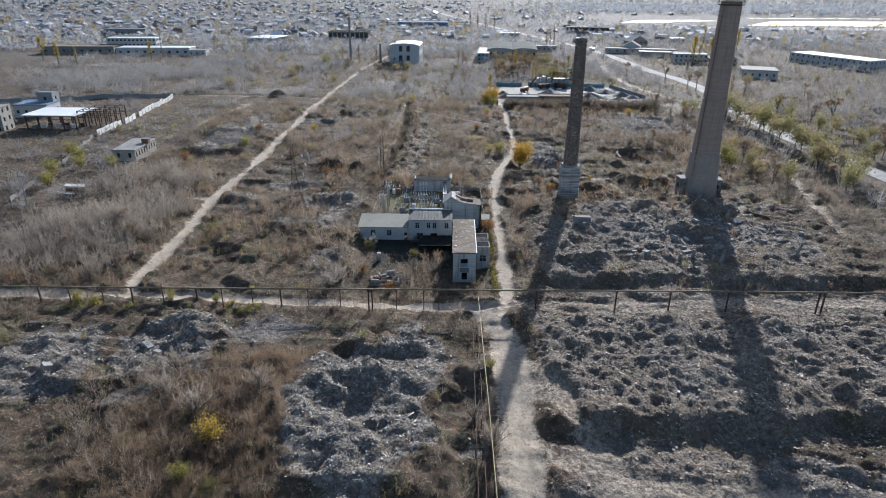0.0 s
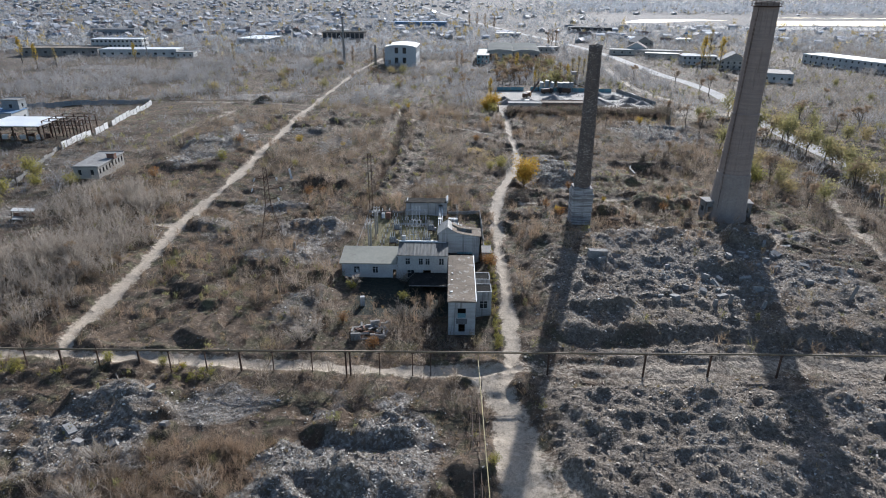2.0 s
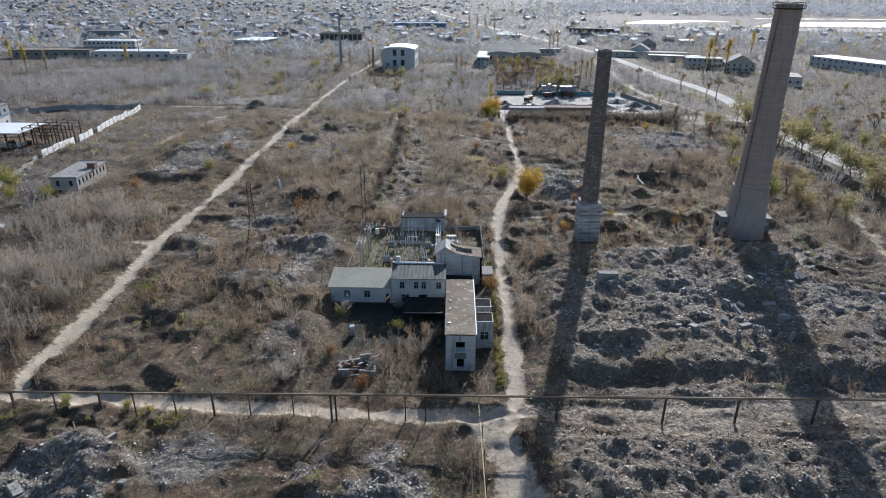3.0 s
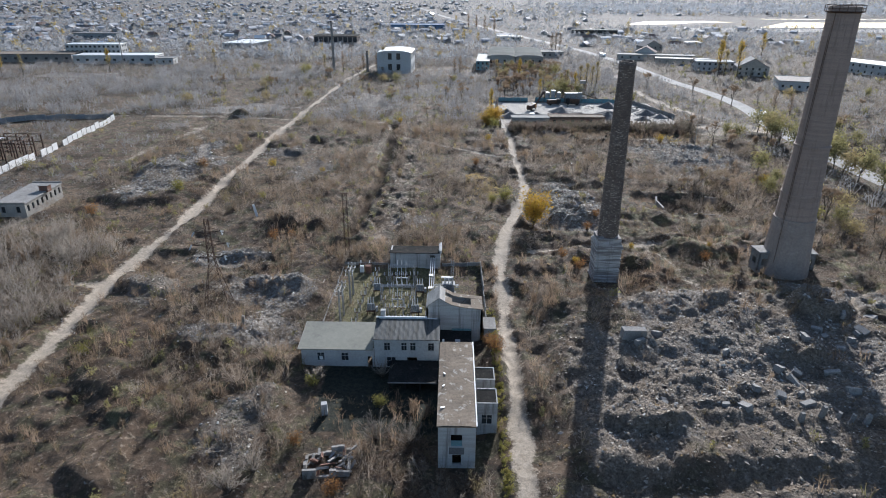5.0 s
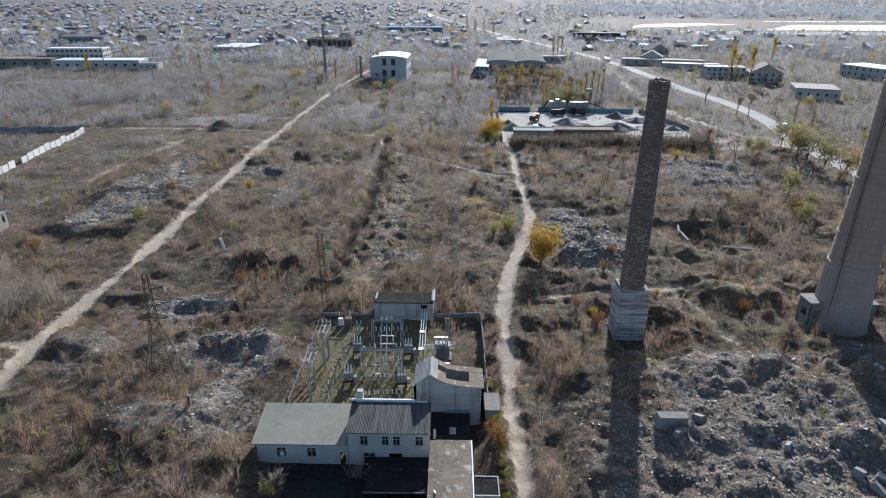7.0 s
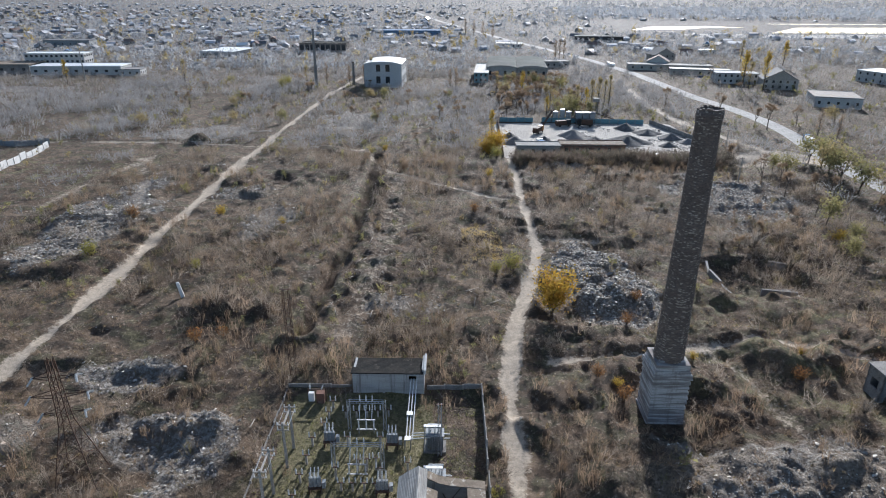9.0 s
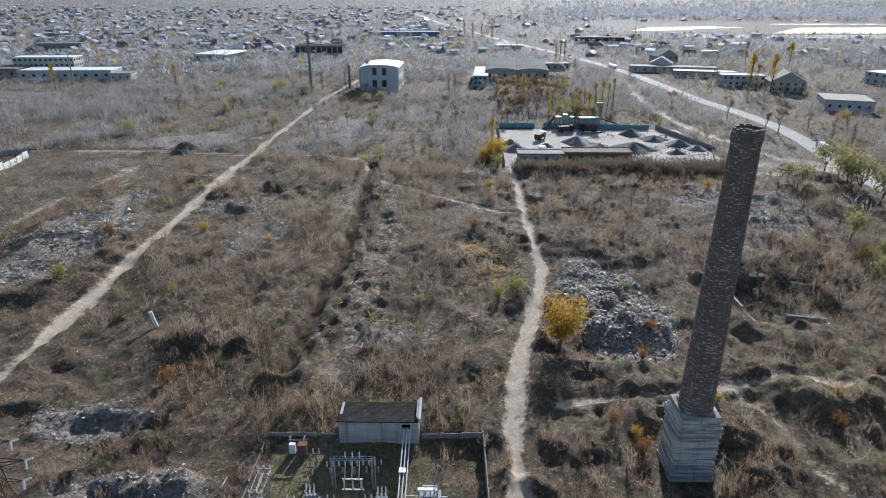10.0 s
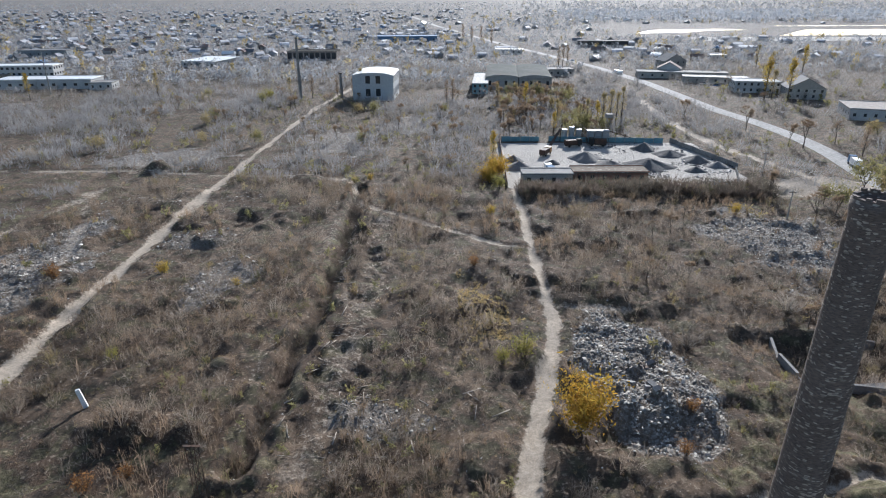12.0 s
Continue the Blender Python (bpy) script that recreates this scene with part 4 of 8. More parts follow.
def main_block():
    t = thing("control_building", pose(-11.0, 148.0, -2.0), "two-storey whitewashed control building with mossy dark roof", "building")
    W, D, H = 10.9, 5.6, 6.0
    wins = [(1.6, 2.7, 3.6, 5.2), (4.5, 5.5, 3.6, 5.2), (6.0, 7.0, 3.6, 5.2), (9.0, 10.1, 3.6, 5.2), (2.0, 3.6, 0.4, 2.4), (5.5, 7.2, 0.0, 2.4)]
    part("front_wall", Mesh().wall((0, 0), (W, 0), -0.5, H, 0.4, wins), M_PLASTER, t)
    side_slope(t, 0.0, 0.4, D, H, H + 0.75)
    side_slope(t, W - 0.4, 0.4, D, H, H + 0.75)
    part("back_wall", Mesh().wall((W - 0.4, D), (0.4, D), -0.5, H + 0.9, 0.35), M_PLASTER, t)
    n = 28
    v = []
    for i in range(n + 1):
        x = -0.1 + (W + 0.2) * i / n
        v += [(x, -0.45, H + 0.1 + 0.03 * (i % 2)), (x, D - 0.1, H + 0.85 + 0.03 * (i % 2))]
    part("roof", Mesh().add(v, [(2 * i, 2 * i + 2, 2 * i + 3, 2 * i + 1) for i in range(n)]).box(-0.1, -0.44, H - 0.02, W + 0.1, D - 0.2, H + 0.08), M_SLATE, t, "dark mossy corrugated roof sheets")
    part("cornice", Mesh().box(-0.15, -0.42, H - 0.22, W + 0.15, -0.004, H - 0.03).box(-0.1, -0.2, H - 0.4, W + 0.1, -0.004, H - 0.22), M_PLASTER, t, "white plaster cornice")
    part("parapet", Mesh().box(-0.2, D - 0.1, H + 0.9, W - 2.2, D + 0.15, H + 1.1), M_WHITE, t, "bright white parapet")
    part("vent_stack", Mesh().box(0.5, D + 0.4, 0, 1.4, D + 1.2, H + 2.0, None, 0.04), M_PLASTER, t, "square vent stack")
    part("floor_slab", Mesh().box(0.4, 0.4, 2.8, W - 0.4, D - 0.4, 3.0), M_DARK, t)
    for x, w, z, h in ((2.15, 1.1, 3.6, 1.6), (5.0, 1.0, 3.6, 1.6), (6.5, 1.0, 3.6, 1.6), (9.55, 1.1, 3.6, 1.6), (2.8, 1.6, 0.4, 2.0)):
        glazed(t, pose(x, 0.2, z), w, h)
    c = thing("loading_canopy", pose(-8.2, 141.6, -1.8), "dark concrete loading canopy on posts before the building", "canopy")
    part("slab", Mesh().box(0, 0, 1.5, 8.0, 6.35, 1.65), M_DARKFELT, c)
    part("edge_beam", Mesh().box(0, -0.12, 1.5, 8.0, -0.002, 1.68), M_SLAB, c)
    for x in (0.3, 2.8, 5.2, 7.7):
        part("post", Mesh().box(x - 0.15, 0.1, -0.2, x + 0.15, 0.4, 1.5), M_DARKFELT, c)


def gable_block():
    t = thing("transformer_house", pose(-2.6, 156.4, -1.8), "gabled white plaster transformer house with a holed slate roof", "building")
    prof = [(0, 7.3), (1.2, 8.3), (2.4, 9.1), (3.4, 8.4), (4.6, 7.75), (6.0, 7.4), (8.0, 7.15), (10.1, 6.9)]
    D = 4.6
    outline = [(0, -0.5)] + prof + [(10.1, -0.5)]
    n = len(outline)
    for y, name in ((0.0, "front_wall"), (D - 0.35, "back_wall")):
        v = [(x, y, z) for x, z in outline] + [(x, y + 0.35, z) for x, z in outline]
        part(name, Mesh().add(v, [tuple(range(n))[::-1], tuple(range(n, 2 * n))] + [(k, (k + 1) % n, n + (k + 1) % n, n + k) for k in range(n)]), M_PLASTER_B, t, "white plaster gable wall")
    part("side_wall", Mesh().wall((0, D), (0, 0), -0.5, 7.2, 0.35), M_PLASTER_B, t)
    part("side_wall", Mesh().wall((10.1, 0), (10.1, D), -0.5, 6.85, 0.35), M_PLASTER_B, t)
    part("buttress", Mesh().box(2.3, -0.25, 4.5, 2.55, -0.004, 9.0).box(3.6, -0.08, 5.4, 5.2, -0.004, 6.9), M_PLASTER_B, t)
    r = random.Random(5)
    for k, ((x0, z0), (x1, z1)) in enumerate(zip(prof, prof[1:])):
        for j in range(4):
            if (k, j) in ((4, 1), (4, 2), (5, 2), (5, 1), (3, 2)):
                continue
            y0, y1, s = -0.25 + 1.27 * j, -0.25 + 1.27 * (j + 1), r.uniform(0, 0.06)
            part("roof_panel", Mesh().add([(x0, y0, z0 + 0.05 + s), (x1, y0, z1 + 0.05 + s), (x1, y1, z1 + 0.05 + s), (x0, y1, z0 + 0.05 + s), (x0, y0, z0 + 0.15 + s), (x1, y0, z1 + 0.15 + s), (x1, y1, z1 + 0.15 + s), (x0, y1, z0 + 0.15 + s)],
                                          [(3, 2, 1, 0), (4, 5, 6, 7), (0, 1, 5, 4), (1, 2, 6, 5), (2, 3, 7, 6), (3, 0, 4, 7)]), M_ASBESTOS if k < 3 else M_FELT, t)
    part("inner_floor", Mesh().box(0.4, 0.4, 4.0, 9.7, D - 0.4, 4.2), M_DARK, t)
    part("broken_rafter", Mesh().beam((5, 0.8, 6.2), (7.2, 3.6, 7.1), 0.1).beam((6.2, 0.6, 7.0), (5.2, 3.9, 6.0), 0.1), M_BARK, t)
    f = thing("front_bay", pose(0.0, 146.2, -1.8), "low front bay with a turquoise roof edge, roof coloured dark for shade", "annexe")
    part("wall", Mesh().wall((0, 0), (5.4, 0), -0.5, 2.6, 0.35, [(2.6, 3.5, 1.0, 2.0)]).wall((5.4, 0.35), (5.4, 10.1), -0.5, 2.6, 0.35).wall((0, 10.1), (0, 0.35), -0.5, 2.6, 0.35), M_PLASTER_B, f)
    # Dark felt puts the gable block's shadow into this roof's colour.
    part("roof", Mesh().box(-0.1, -0.2, 2.6, 5.5, 10.1, 2.75), M_DARKFELT, f)
    part("roof_edge", Mesh().box(2.0, 9.9, 2.75, 5.5, 10.12, 3.05), M_CYAN, f, "turquoise flashing along the wall")
    part("roof_light", Mesh().box(2.6, 5.2, 2.75, 3.5, 6.0, 3.3), M_PLASTER_B, f)
    part("vent_pipe", Mesh().box(0.4, 4.2, 2.75, 0.75, 4.5, 4.2), M_WHITE, f)
    s = thing("side_store", pose(7.9, 157.0, -1.8), "small white brick store against the transformer house", "outbuilding")
    part("wall", Mesh().wall((0, 0), (2.0, 0), -0.5, 2.6, 0.25).wall((2.0, 0.25), (2.0, 4.0), -0.5, 2.6, 0.25).wall((1.75, 4.0), (0, 4.0), -0.5, 2.6, 0.25), M_PLASTER, s)
    part("roof", Mesh().box(-0.1, -0.15, 2.6, 2.2, 4.15, 2.75), M_SLAB, s)


def back_store():
    t = thing("bus_store", pose(-12.0, 187.0, -1.7), "whitewashed brick store with a dark sagging roof", "building")
    W, D, H = 11.3, 4.4, 4.3
    part("front_wall", Mesh().wall((0, 0), (W, 0), -0.3, H, 0.35, [(8.9, 10.1, 3.0, 3.8)]), M_PLASTER_B, t, "whitewashed wall with water stains")
    part("side_wall", Mesh().wall((W, 0.35), (W, D), -0.3, H + 0.5, 0.35), M_PLASTER_B, t)
    part("side_wall", Mesh().wall((0, D), (0, 0.35), -0.3, H, 0.35), M_PLASTER_B, t)
    part("back_wall", Mesh().wall((W - 0.35, D), (0.35, D), -0.3, H - 0.4, 0.35), M_PLASTER_B, t)
    v = [(-0.2 + (W + 0.1) * i / 12, -0.25 + (D + 0.5) * j / 6, H + 0.12 - 0.06 * j - 0.12 * math.sin(math.pi * i / 12) * math.sin(math.pi * j / 6) + 0.03 * ((i * 7 + j * 5) % 3)) for j in range(7) for i in range(13)]
    part("roof", Mesh().add(v, [(j * 13 + i, j * 13 + i + 1, j * 13 + i + 14, j * 13 + i + 13) for j in range(6) for i in range(12)]).box(-0.2, -0.25, H - 0.04, W - 0.1, -0.1, H + 0.1), M_DARKFELT, t, "dark weathered felt roof")
    part("parapet", Mesh().box(W - 0.05, -0.25, H, W + 0.3, D + 0.2, H + 0.75), M_PLASTER, t, "pale side parapet")
    part("pier", Mesh().box(4.7, -0.12, -0.3, 5.1, -0.004, H - 0.1), M_PLASTER_B, t)


tower_block()
wing()
main_block()
gable_block()
back_store()


def panel_fence(a, b, high, material, label, group, step=3.0, thick=0.12):
    a, b = Vector((*a, 0)), Vector((*b, 0))
    n = max(1, round((b - a).length / step))
    way = (b - a).normalized()
    t = thing("fence", pose(a.x, a.y, 0), label, "fence", group)
    r = random.Random(n)
    for k in range(n):
        p, q = (b - a) * k / n, (b - a) * (k + 1) / n
        z = ground_z(a.x + (p.x + q.x) / 2, a.y + (p.y + q.y) / 2) - 0.15
        if r.random() < 0.06:
            continue
        part("panel", Mesh().wall(p + way * 0.1, q - way * 0.1, z, z + high + r.uniform(-0.12, 0.12), thick), material, t)
        part("post", Mesh().box(p.x - 0.1, p.y - 0.1, z - 0.2, p.x + 0.1, p.y + 0.1, z + high + 0.12), M_POLE, t)
    return t


panel_fence((8.5, 161.5), (8.5, 187.5), 2.1, M_SLAB, "grey concrete panel fence along the substation yard", "substation fences")
panel_fence((8.4, 188.0), (-0.4, 188.0), 1.0, M_SLAB, "grey concrete panel fence behind the substation yard", "substation fences")
panel_fence((-22.4, 188), (-12.3, 188.0), 0.8, M_SLAB, "grey concrete panel fence behind the substation yard", "substation fences")
panel_fence((-22.6, 155.6), (-22.6, 188), 0.5, M_SLAB, "weathered concrete panel fence beside the poles", "substation fences")

# ---- substation yard ----
YZ = -1.6


def insulator(m, a, b, r=0.11, n=7):
    """A string of porcelain sheds from a to b."""
    a, b = Vector(a), Vector(b)
    for k in range(n):
        p, q = a + (b - a) * k / n, a + (b - a) * (k + 0.6) / n
        m.rod(p, q, r, r * 0.55, 6)
    return m.rod(a, b, r * 0.4, n=5)


def trunk_portal(x, y):
    """A pair of concrete poles with a timber beam and insulators."""
    t = thing("portal_pole", pose(x, y, YZ), "pair of concrete poles with crossarms and pale insulators", "power pole", "poles along the yard")
    for k, dy in enumerate((0.0, 3.8)):
        part("pole", Mesh().rod((0, dy, 0), (0, dy, 7.4), 0.22, 0.16, 8), M_POLE, t)
        for z in (6.2, 7.0):
            arm = part("crossarm", Mesh().box(-0.8, dy - 0.07, z, 0.8, dy + 0.07, z + 0.12), M_POLE, t)
            for x2 in (-0.7, 0.0, 0.7):
                part("insulator", insulator(Mesh(), (x2, dy, z + 0.12), (x2, dy, z + 0.55), 0.1, 3), M_PORCELAIN, arm)
    part("beam", Mesh().box(-0.1, -0.3, 6.75, 0.1, 4.1, 6.95), M_POLE, t)
    part("wire", Mesh().rod((-0.7, 0, 6.8), (-0.7, 3.8, 6.8), 0.03, n=4).rod((0.7, 0, 6.8), (0.7, 3.8, 6.8), 0.03, n=4), M_GALV, t)


trunk_portal(-19.2, 162.0)
trunk_portal(-18.6, 170.6)


def lattice_post(m, x, y, z0, z1, w):
    h = w / 2
    corners = [(x - h, y - h), (x + h, y - h), (x + h, y + h), (x - h, y + h)]
    n = max(2, int((z1 - z0) / (w * 1.6)))
    for i, (cx, cy) in enumerate(corners):
        m.rod((cx, cy, z0), (cx, cy, z1), 0.045, n=4)
        ex, ey = corners[(i + 1) % 4]
        for k in range(n):
            a, b = z0 + (z1 - z0) * k / n, z0 + (z1 - z0) * (k + 1) / n
            m.rod((cx, cy, a), (ex, ey, b), 0.028, n=3) if k % 2 else m.rod((ex, ey, a), (cx, cy, b), 0.028, n=3)
    return m


def bus_gantry(x0, x1, y, high):
    t = thing("bus_gantry", pose((x0 + x1) / 2, y, YZ), "galvanised lattice gantry with hanging insulators and busbars", "gantry", "gantries in the yard")
    h = (x1 - x0) / 2
    for s in (-h, h):
        part("column", lattice_post(Mesh(), s, 0, 0, high, 0.42), M_GALV, t)
    top = Mesh()
    for z in (high - 0.35, high):
        for y2 in (-0.2, 0.2):
            top.rod((-h, y2, z), (h, y2, z), 0.05, n=4)
    for k in range(10):
        a, b = -h + 2 * h * k / 10, -h + 2 * h * (k + 1) / 10
        top.rod((a, -0.2, high - 0.35), (b, -0.2, high), 0.03, n=3)
    part("beam", top, M_GALV, t)
    for x in (-0.9, 0.0, 0.9):
        part("insulator", insulator(Mesh(), (x, 0, high), (x, 0, high + 0.9), 0.11, 5), M_PORCELAIN, t)
        part("insulator", insulator(Mesh(), (x - 0.1, -0.9, high - 2.6), (x, -0.1, high - 0.5), 0.1, 8), M_PORCELAIN, t)
    part("disconnector", Mesh().box(-1.3, -1.05, high - 2.75, 1.3, -0.85, high - 2.62), M_GALV, t)
    for x in (-1.1, 0.0, 1.1):
        part("drop_insulator", insulator(Mesh(), (x, -0.95, high - 4.3), (x, -0.95, high - 2.75), 0.14, 6), M_PORCELAIN, t)
    part("frame", Mesh().rod((-1.1, -0.95, 0), (-1.1, -0.95, high - 4.3), 0.06, n=4).rod((1.1, -0.95, 0), (1.1, -0.95, high - 4.3), 0.06, n=4).box(-1.4, -1.05, high - 4.45, 1.4, -0.85, high - 4.3), M_GALV, t)


def oil_breaker(x, y, kind=0):
    t = thing("oil_breaker", pose(x, y, YZ, 0, 0, 4 * kind), "grey painted oil circuit breaker with porcelain bushings", "circuit breaker", "breakers in the yard")
    part("base_frame", Mesh().box(-0.8, -0.6, 0, -0.65, 0.6, 0.8).box(0.65, -0.6, 0, 0.8, 0.6, 0.8).box(-0.9, -0.7, 0.8, 0.9, 0.7, 0.92), M_RUST, t)
    for dx in (-0.5, 0.0, 0.5):
        part("tank", Mesh().rod((dx, 0, 0.92), (dx, 0, 2.3), 0.3, 0.27, 10), M_GREY_PAINT, t)
        for s in (-1, 1):
            part("bushing", insulator(Mesh(), (dx, 0.12 * s, 2.3), (dx, 0.5 * s, 3.5), 0.12, 5), M_PORCELAIN, t)
    part("drive_box", Mesh().box(0.9, -0.35, 0.7, 1.35, 0.35, 1.6), M_GREY_PAINT, t)


def post_row(x, y, n, dx, dy, high, group="bus posts in the yard"):
    for k in range(n):
        t = thing("bus_post", pose(x + dx * k, y + dy * k, YZ), "low concrete post with a porcelain insulator on top", "insulator post", group)
        part("post", Mesh().box(-0.14, -0.14, -0.1, 0.14, 0.14, high, None, 0.02), M_POLE, t)
        part("cap_beam", Mesh().box(-0.5, -0.08, high, 0.5, 0.08, high + 0.12), M_RUST, t)
        for s in (-0.4, 0.4):
            part("insulator", insulator(Mesh(), (s, 0, high + 0.12), (s, 0, high + 1.0), 0.12, 4), M_PORCELAIN, t)


def transformer(x, y, label):
    t = thing("power_transformer", pose(x, y, YZ), label, "transformer", "transformers in the yard")
    part("plinth", Mesh().box(-1.6, -1.3, -0.1, 1.6, 1.3, 0.3, None, 0.03), M_SLAB, t)
    part("tank", Mesh().box(-1.2, -0.8, 0.3, 1.2, 0.8, 2.6, None, 0.05).box(-1.3, -0.9, 2.6, 1.3, 0.9, 2.72), M_GREY_PAINT, t)
    for s in (-1, 1):
        rad = Mesh()
        for k in range(7):
            rad.box(-1.05 + 0.33 * k, s * 0.84 - 0.0, 0.6, -0.97 + 0.33 * k, s * 1.3, 2.4) if s > 0 else rad.box(-1.05 + 0.33 * k, -1.3, 0.6, -0.97 + 0.33 * k, -0.84, 2.4)
        part("radiator", rad, M_GREY_PAINT, t)
    part("conservator", Mesh().rod((-1.0, 0.5, 3.4), (1.0, 0.5, 3.4), 0.33, n=12).box(-0.6, 0.4, 2.72, -0.5, 0.6, 3.2).box(0.5, 0.4, 2.72, 0.6, 0.6, 3.2), M_GREY_PAINT, t)
    for x2 in (-0.8, 0.0, 0.8):
        part("bushing", insulator(Mesh(), (x2, -0.2, 2.72), (x2, -0.5, 4.1), 0.13, 6), M_PORCELAIN, t)
    part("cover", Mesh().box(-1.5, -1.2, 4.5, 0.9, -0.7, 4.62).rod((-1.4, -1.0, 0.3), (-1.4, -1.0, 4.5), 0.06, n=4).rod((0.8, -1.0, 0.3), (0.8, -1.0, 4.5), 0.06, n=4), M_GALV, t)
    part("pipe_rack", Mesh().rod((1.3, -0.4, 2.0), (2.1, -0.4, 2.0), 0.09).rod((1.3, 0.0, 2.4), (2.1, 0.0, 2.4), 0.09).rod((1.3, 0.4, 2.0), (2.1, 0.4, 2.0), 0.09), M_GALV, t)


bus_gantry(-11.3, -6.1, 178.6, 5.2)
bus_gantry(-12.2, -5.6, 170.4, 4.4)
for bx, by in ((-13.6, 175.2), (-4.7, 174.9), (-13.9, 166.4), (-5.2, 166.0)):
    oil_breaker(bx, by, int(by) % 3)
post_row(-11.0, 174.9, 2, 4.6, 0.1, 1.7)
post_row(-10.6, 166.5, 4, 1.5, 0.0, 1.3)
post_row(-16.4, 160.5, 5, 0.1, 3.6, 1.5)
post_row(-15.0, 178.5, 3, 0.2, 2.6, 1.2)
post_row(-8.9, 170.0, 3, 1.2, 0.2, 2.0)
post_row(-11.6, 168.4, 2, 5.8, 0.0, 2.1)
post_row(-12.3, 181.4, 5, 1.6, 0.1, 1.1)
post_row(-10.9, 161.5, 5, 1.4, 0.1, 1.5)
post_row(-2.6, 162.8, 2, 0.4, 7.0, 1.8)
transformer(1.3, 174.9, "grey power transformer with radiators and porcelain bushings")
transformer(1.6, 166.9, "grey power transformer beside the transformer house")


def bus_bridge():
    t = thing("bus_bridge", pose(-2.3, 187.0, YZ), "three pale busbars sloping from the store on lattice supports", "busbar")
    for dx in (-0.45, 0.0, 0.45):
        part("busbar", Mesh().box(-0.07, -12.6, -0.06, 0.07, 0, 0.06, pose(dx, 0, 3.2, 7, 0, 0)), M_PORCELAIN, t)
    for y, high in ((-7.5, 2.3), (-12.3, 1.7)):
        for sx in (-0.6, 0.2):
            for sy in (-0.4, 0.4):
                part("leg", Mesh().beam((sx, y + sy, -0.1), (sx, y + sy, high), 0.09), M_GALV, t)
        part("crossbar", Mesh().box(-0.65, y - 0.45, high, 0.25, y + 0.45, high + 0.12), M_GALV, t)
    part("link", Mesh().rod((0.3, -11.8, 2.2), (3.0, -12.0, 2.6), 0.07).rod((0.3, -12.3, 2.2), (3.0, -12.5, 2.6), 0.07).rod((0.3, -12.8, 2.1), (3.0, -13.0, 2.5), 0.07), M_PORCELAIN, t)


bus_bridge()
for k, (mx, my, mh, mw) in enumerate(((2.0, 173.4, 8.6, 0.45), (-22.2, 190.4, 16.0, 0.9))):
    t = thing("lightning_mast", pose(mx, my, ground_z(mx, my)), "slim lattice mast with a pointed rod", "mast", "masts by the yard")
    part("lattice", lattice_post(Mesh(), 0, 0, 0, mh, mw), M_RUST if k else M_GALV, t)
    part("rod", Mesh().rod((0, 0, mh), (0, 0, mh + 1.2), 0.05, 0.01, 5).box(-mw, -0.15, mh - 0.1, mw, 0.15, mh), M_RUST, t)
t = thing("switch_rack", pose(-17.2, 185.2, YZ), "small rack of switches with white insulators", "switch rack")
part("frame", Mesh().box(-1.6, -0.1, 0, -1.45, 0.1, 2.3).box(1.2, -0.1, 0, 1.35, 0.1, 2.6).box(-1.6, -0.1, 2.2, 1.35, 0.1, 2.35), M_RUST, t)
part("cabinet", Mesh().box(-1.5, -0.3, 0.2, -0.6, 0.3, 1.7, None, 0.02), M_WHITE, t, "white switch cabinet")
part("insulator", insulator(insulator(Mesh(), (-1.2, 0, 2.35), (-1.2, 0, 3.1), 0.14, 4), (0.6, 0, 2.35), (0.9, 0, 3.2), 0.14, 4), M_PORCELAIN, t)
part("brick_box", Mesh().box(-0.2, -0.5, -0.1, 1.0, 0.5, 1.8), M_BRICK, t, "small red brick box")


# ---- overhead pipe, gas pipe, pylon, posts ----
def pipe_line():
    t = thing("overhead_pipe", pose(0, 109.6, 0), "long faded pipe carried across the ground on thin steel posts", "pipeline")
    z = lambda x: 3.95 + 0.0075 * (x - 5)
    knots = [(-140, 0.0), (-95, 0.1), (-70, 0.0), (-40, -0.06), (-10, 0.05), (20, 0.0), (50, 0.1), (80, 0.0), (125, 0.1)]
    for (a, da), (b, db) in zip(knots, knots[1:]):
        part("pipe", Mesh().rod((a, 0, z(a) + da), (b, 0, z(b) + db), 0.16, n=10), M_PIPE, t, "faded ochre and rust pipe", True)
    part("thin_pipe", Mesh().rod((-30, 0.5, z(-30) - 0.15), (70, 0.5, z(70) - 0.1), 0.06, n=6), M_RUST, t)
    r = random.Random(8)
    for x, big in ((-95, 1), (-82, 1), (-76, 0), (-69.3, 0), (-63.4, 1), (-57.2, 0), (-50.4, 1), (-45.4, 0), (-39.4, 0), (-33.7, 1), (-28.3, 0), (-21.9, 0), (-16.3, 1), (-15.6, 1), (-10.8, 0), (-5.4, 0), (-2.4, 0), (16.7, 1), (32.3, 1), (42.8, 1), (54, 1), (71.6, 1), (72.6, 1), (85.3, 1), (86.4, 1), (100, 1)):
        g = ground_z(x, 109.6) - 0.3
        w = 0.13 if big else 0.08
        up = z(x) + (r.choice((-0.15, 0.9, -0.15)) if not big else -0.12)
        part("post", Mesh().box(x - w, -w, g, x + w, w, up).box(x - 0.25, -0.2, z(x) - 0.26, x + 0.25, 0.2, z(x) - 0.16), M_RUST, t)


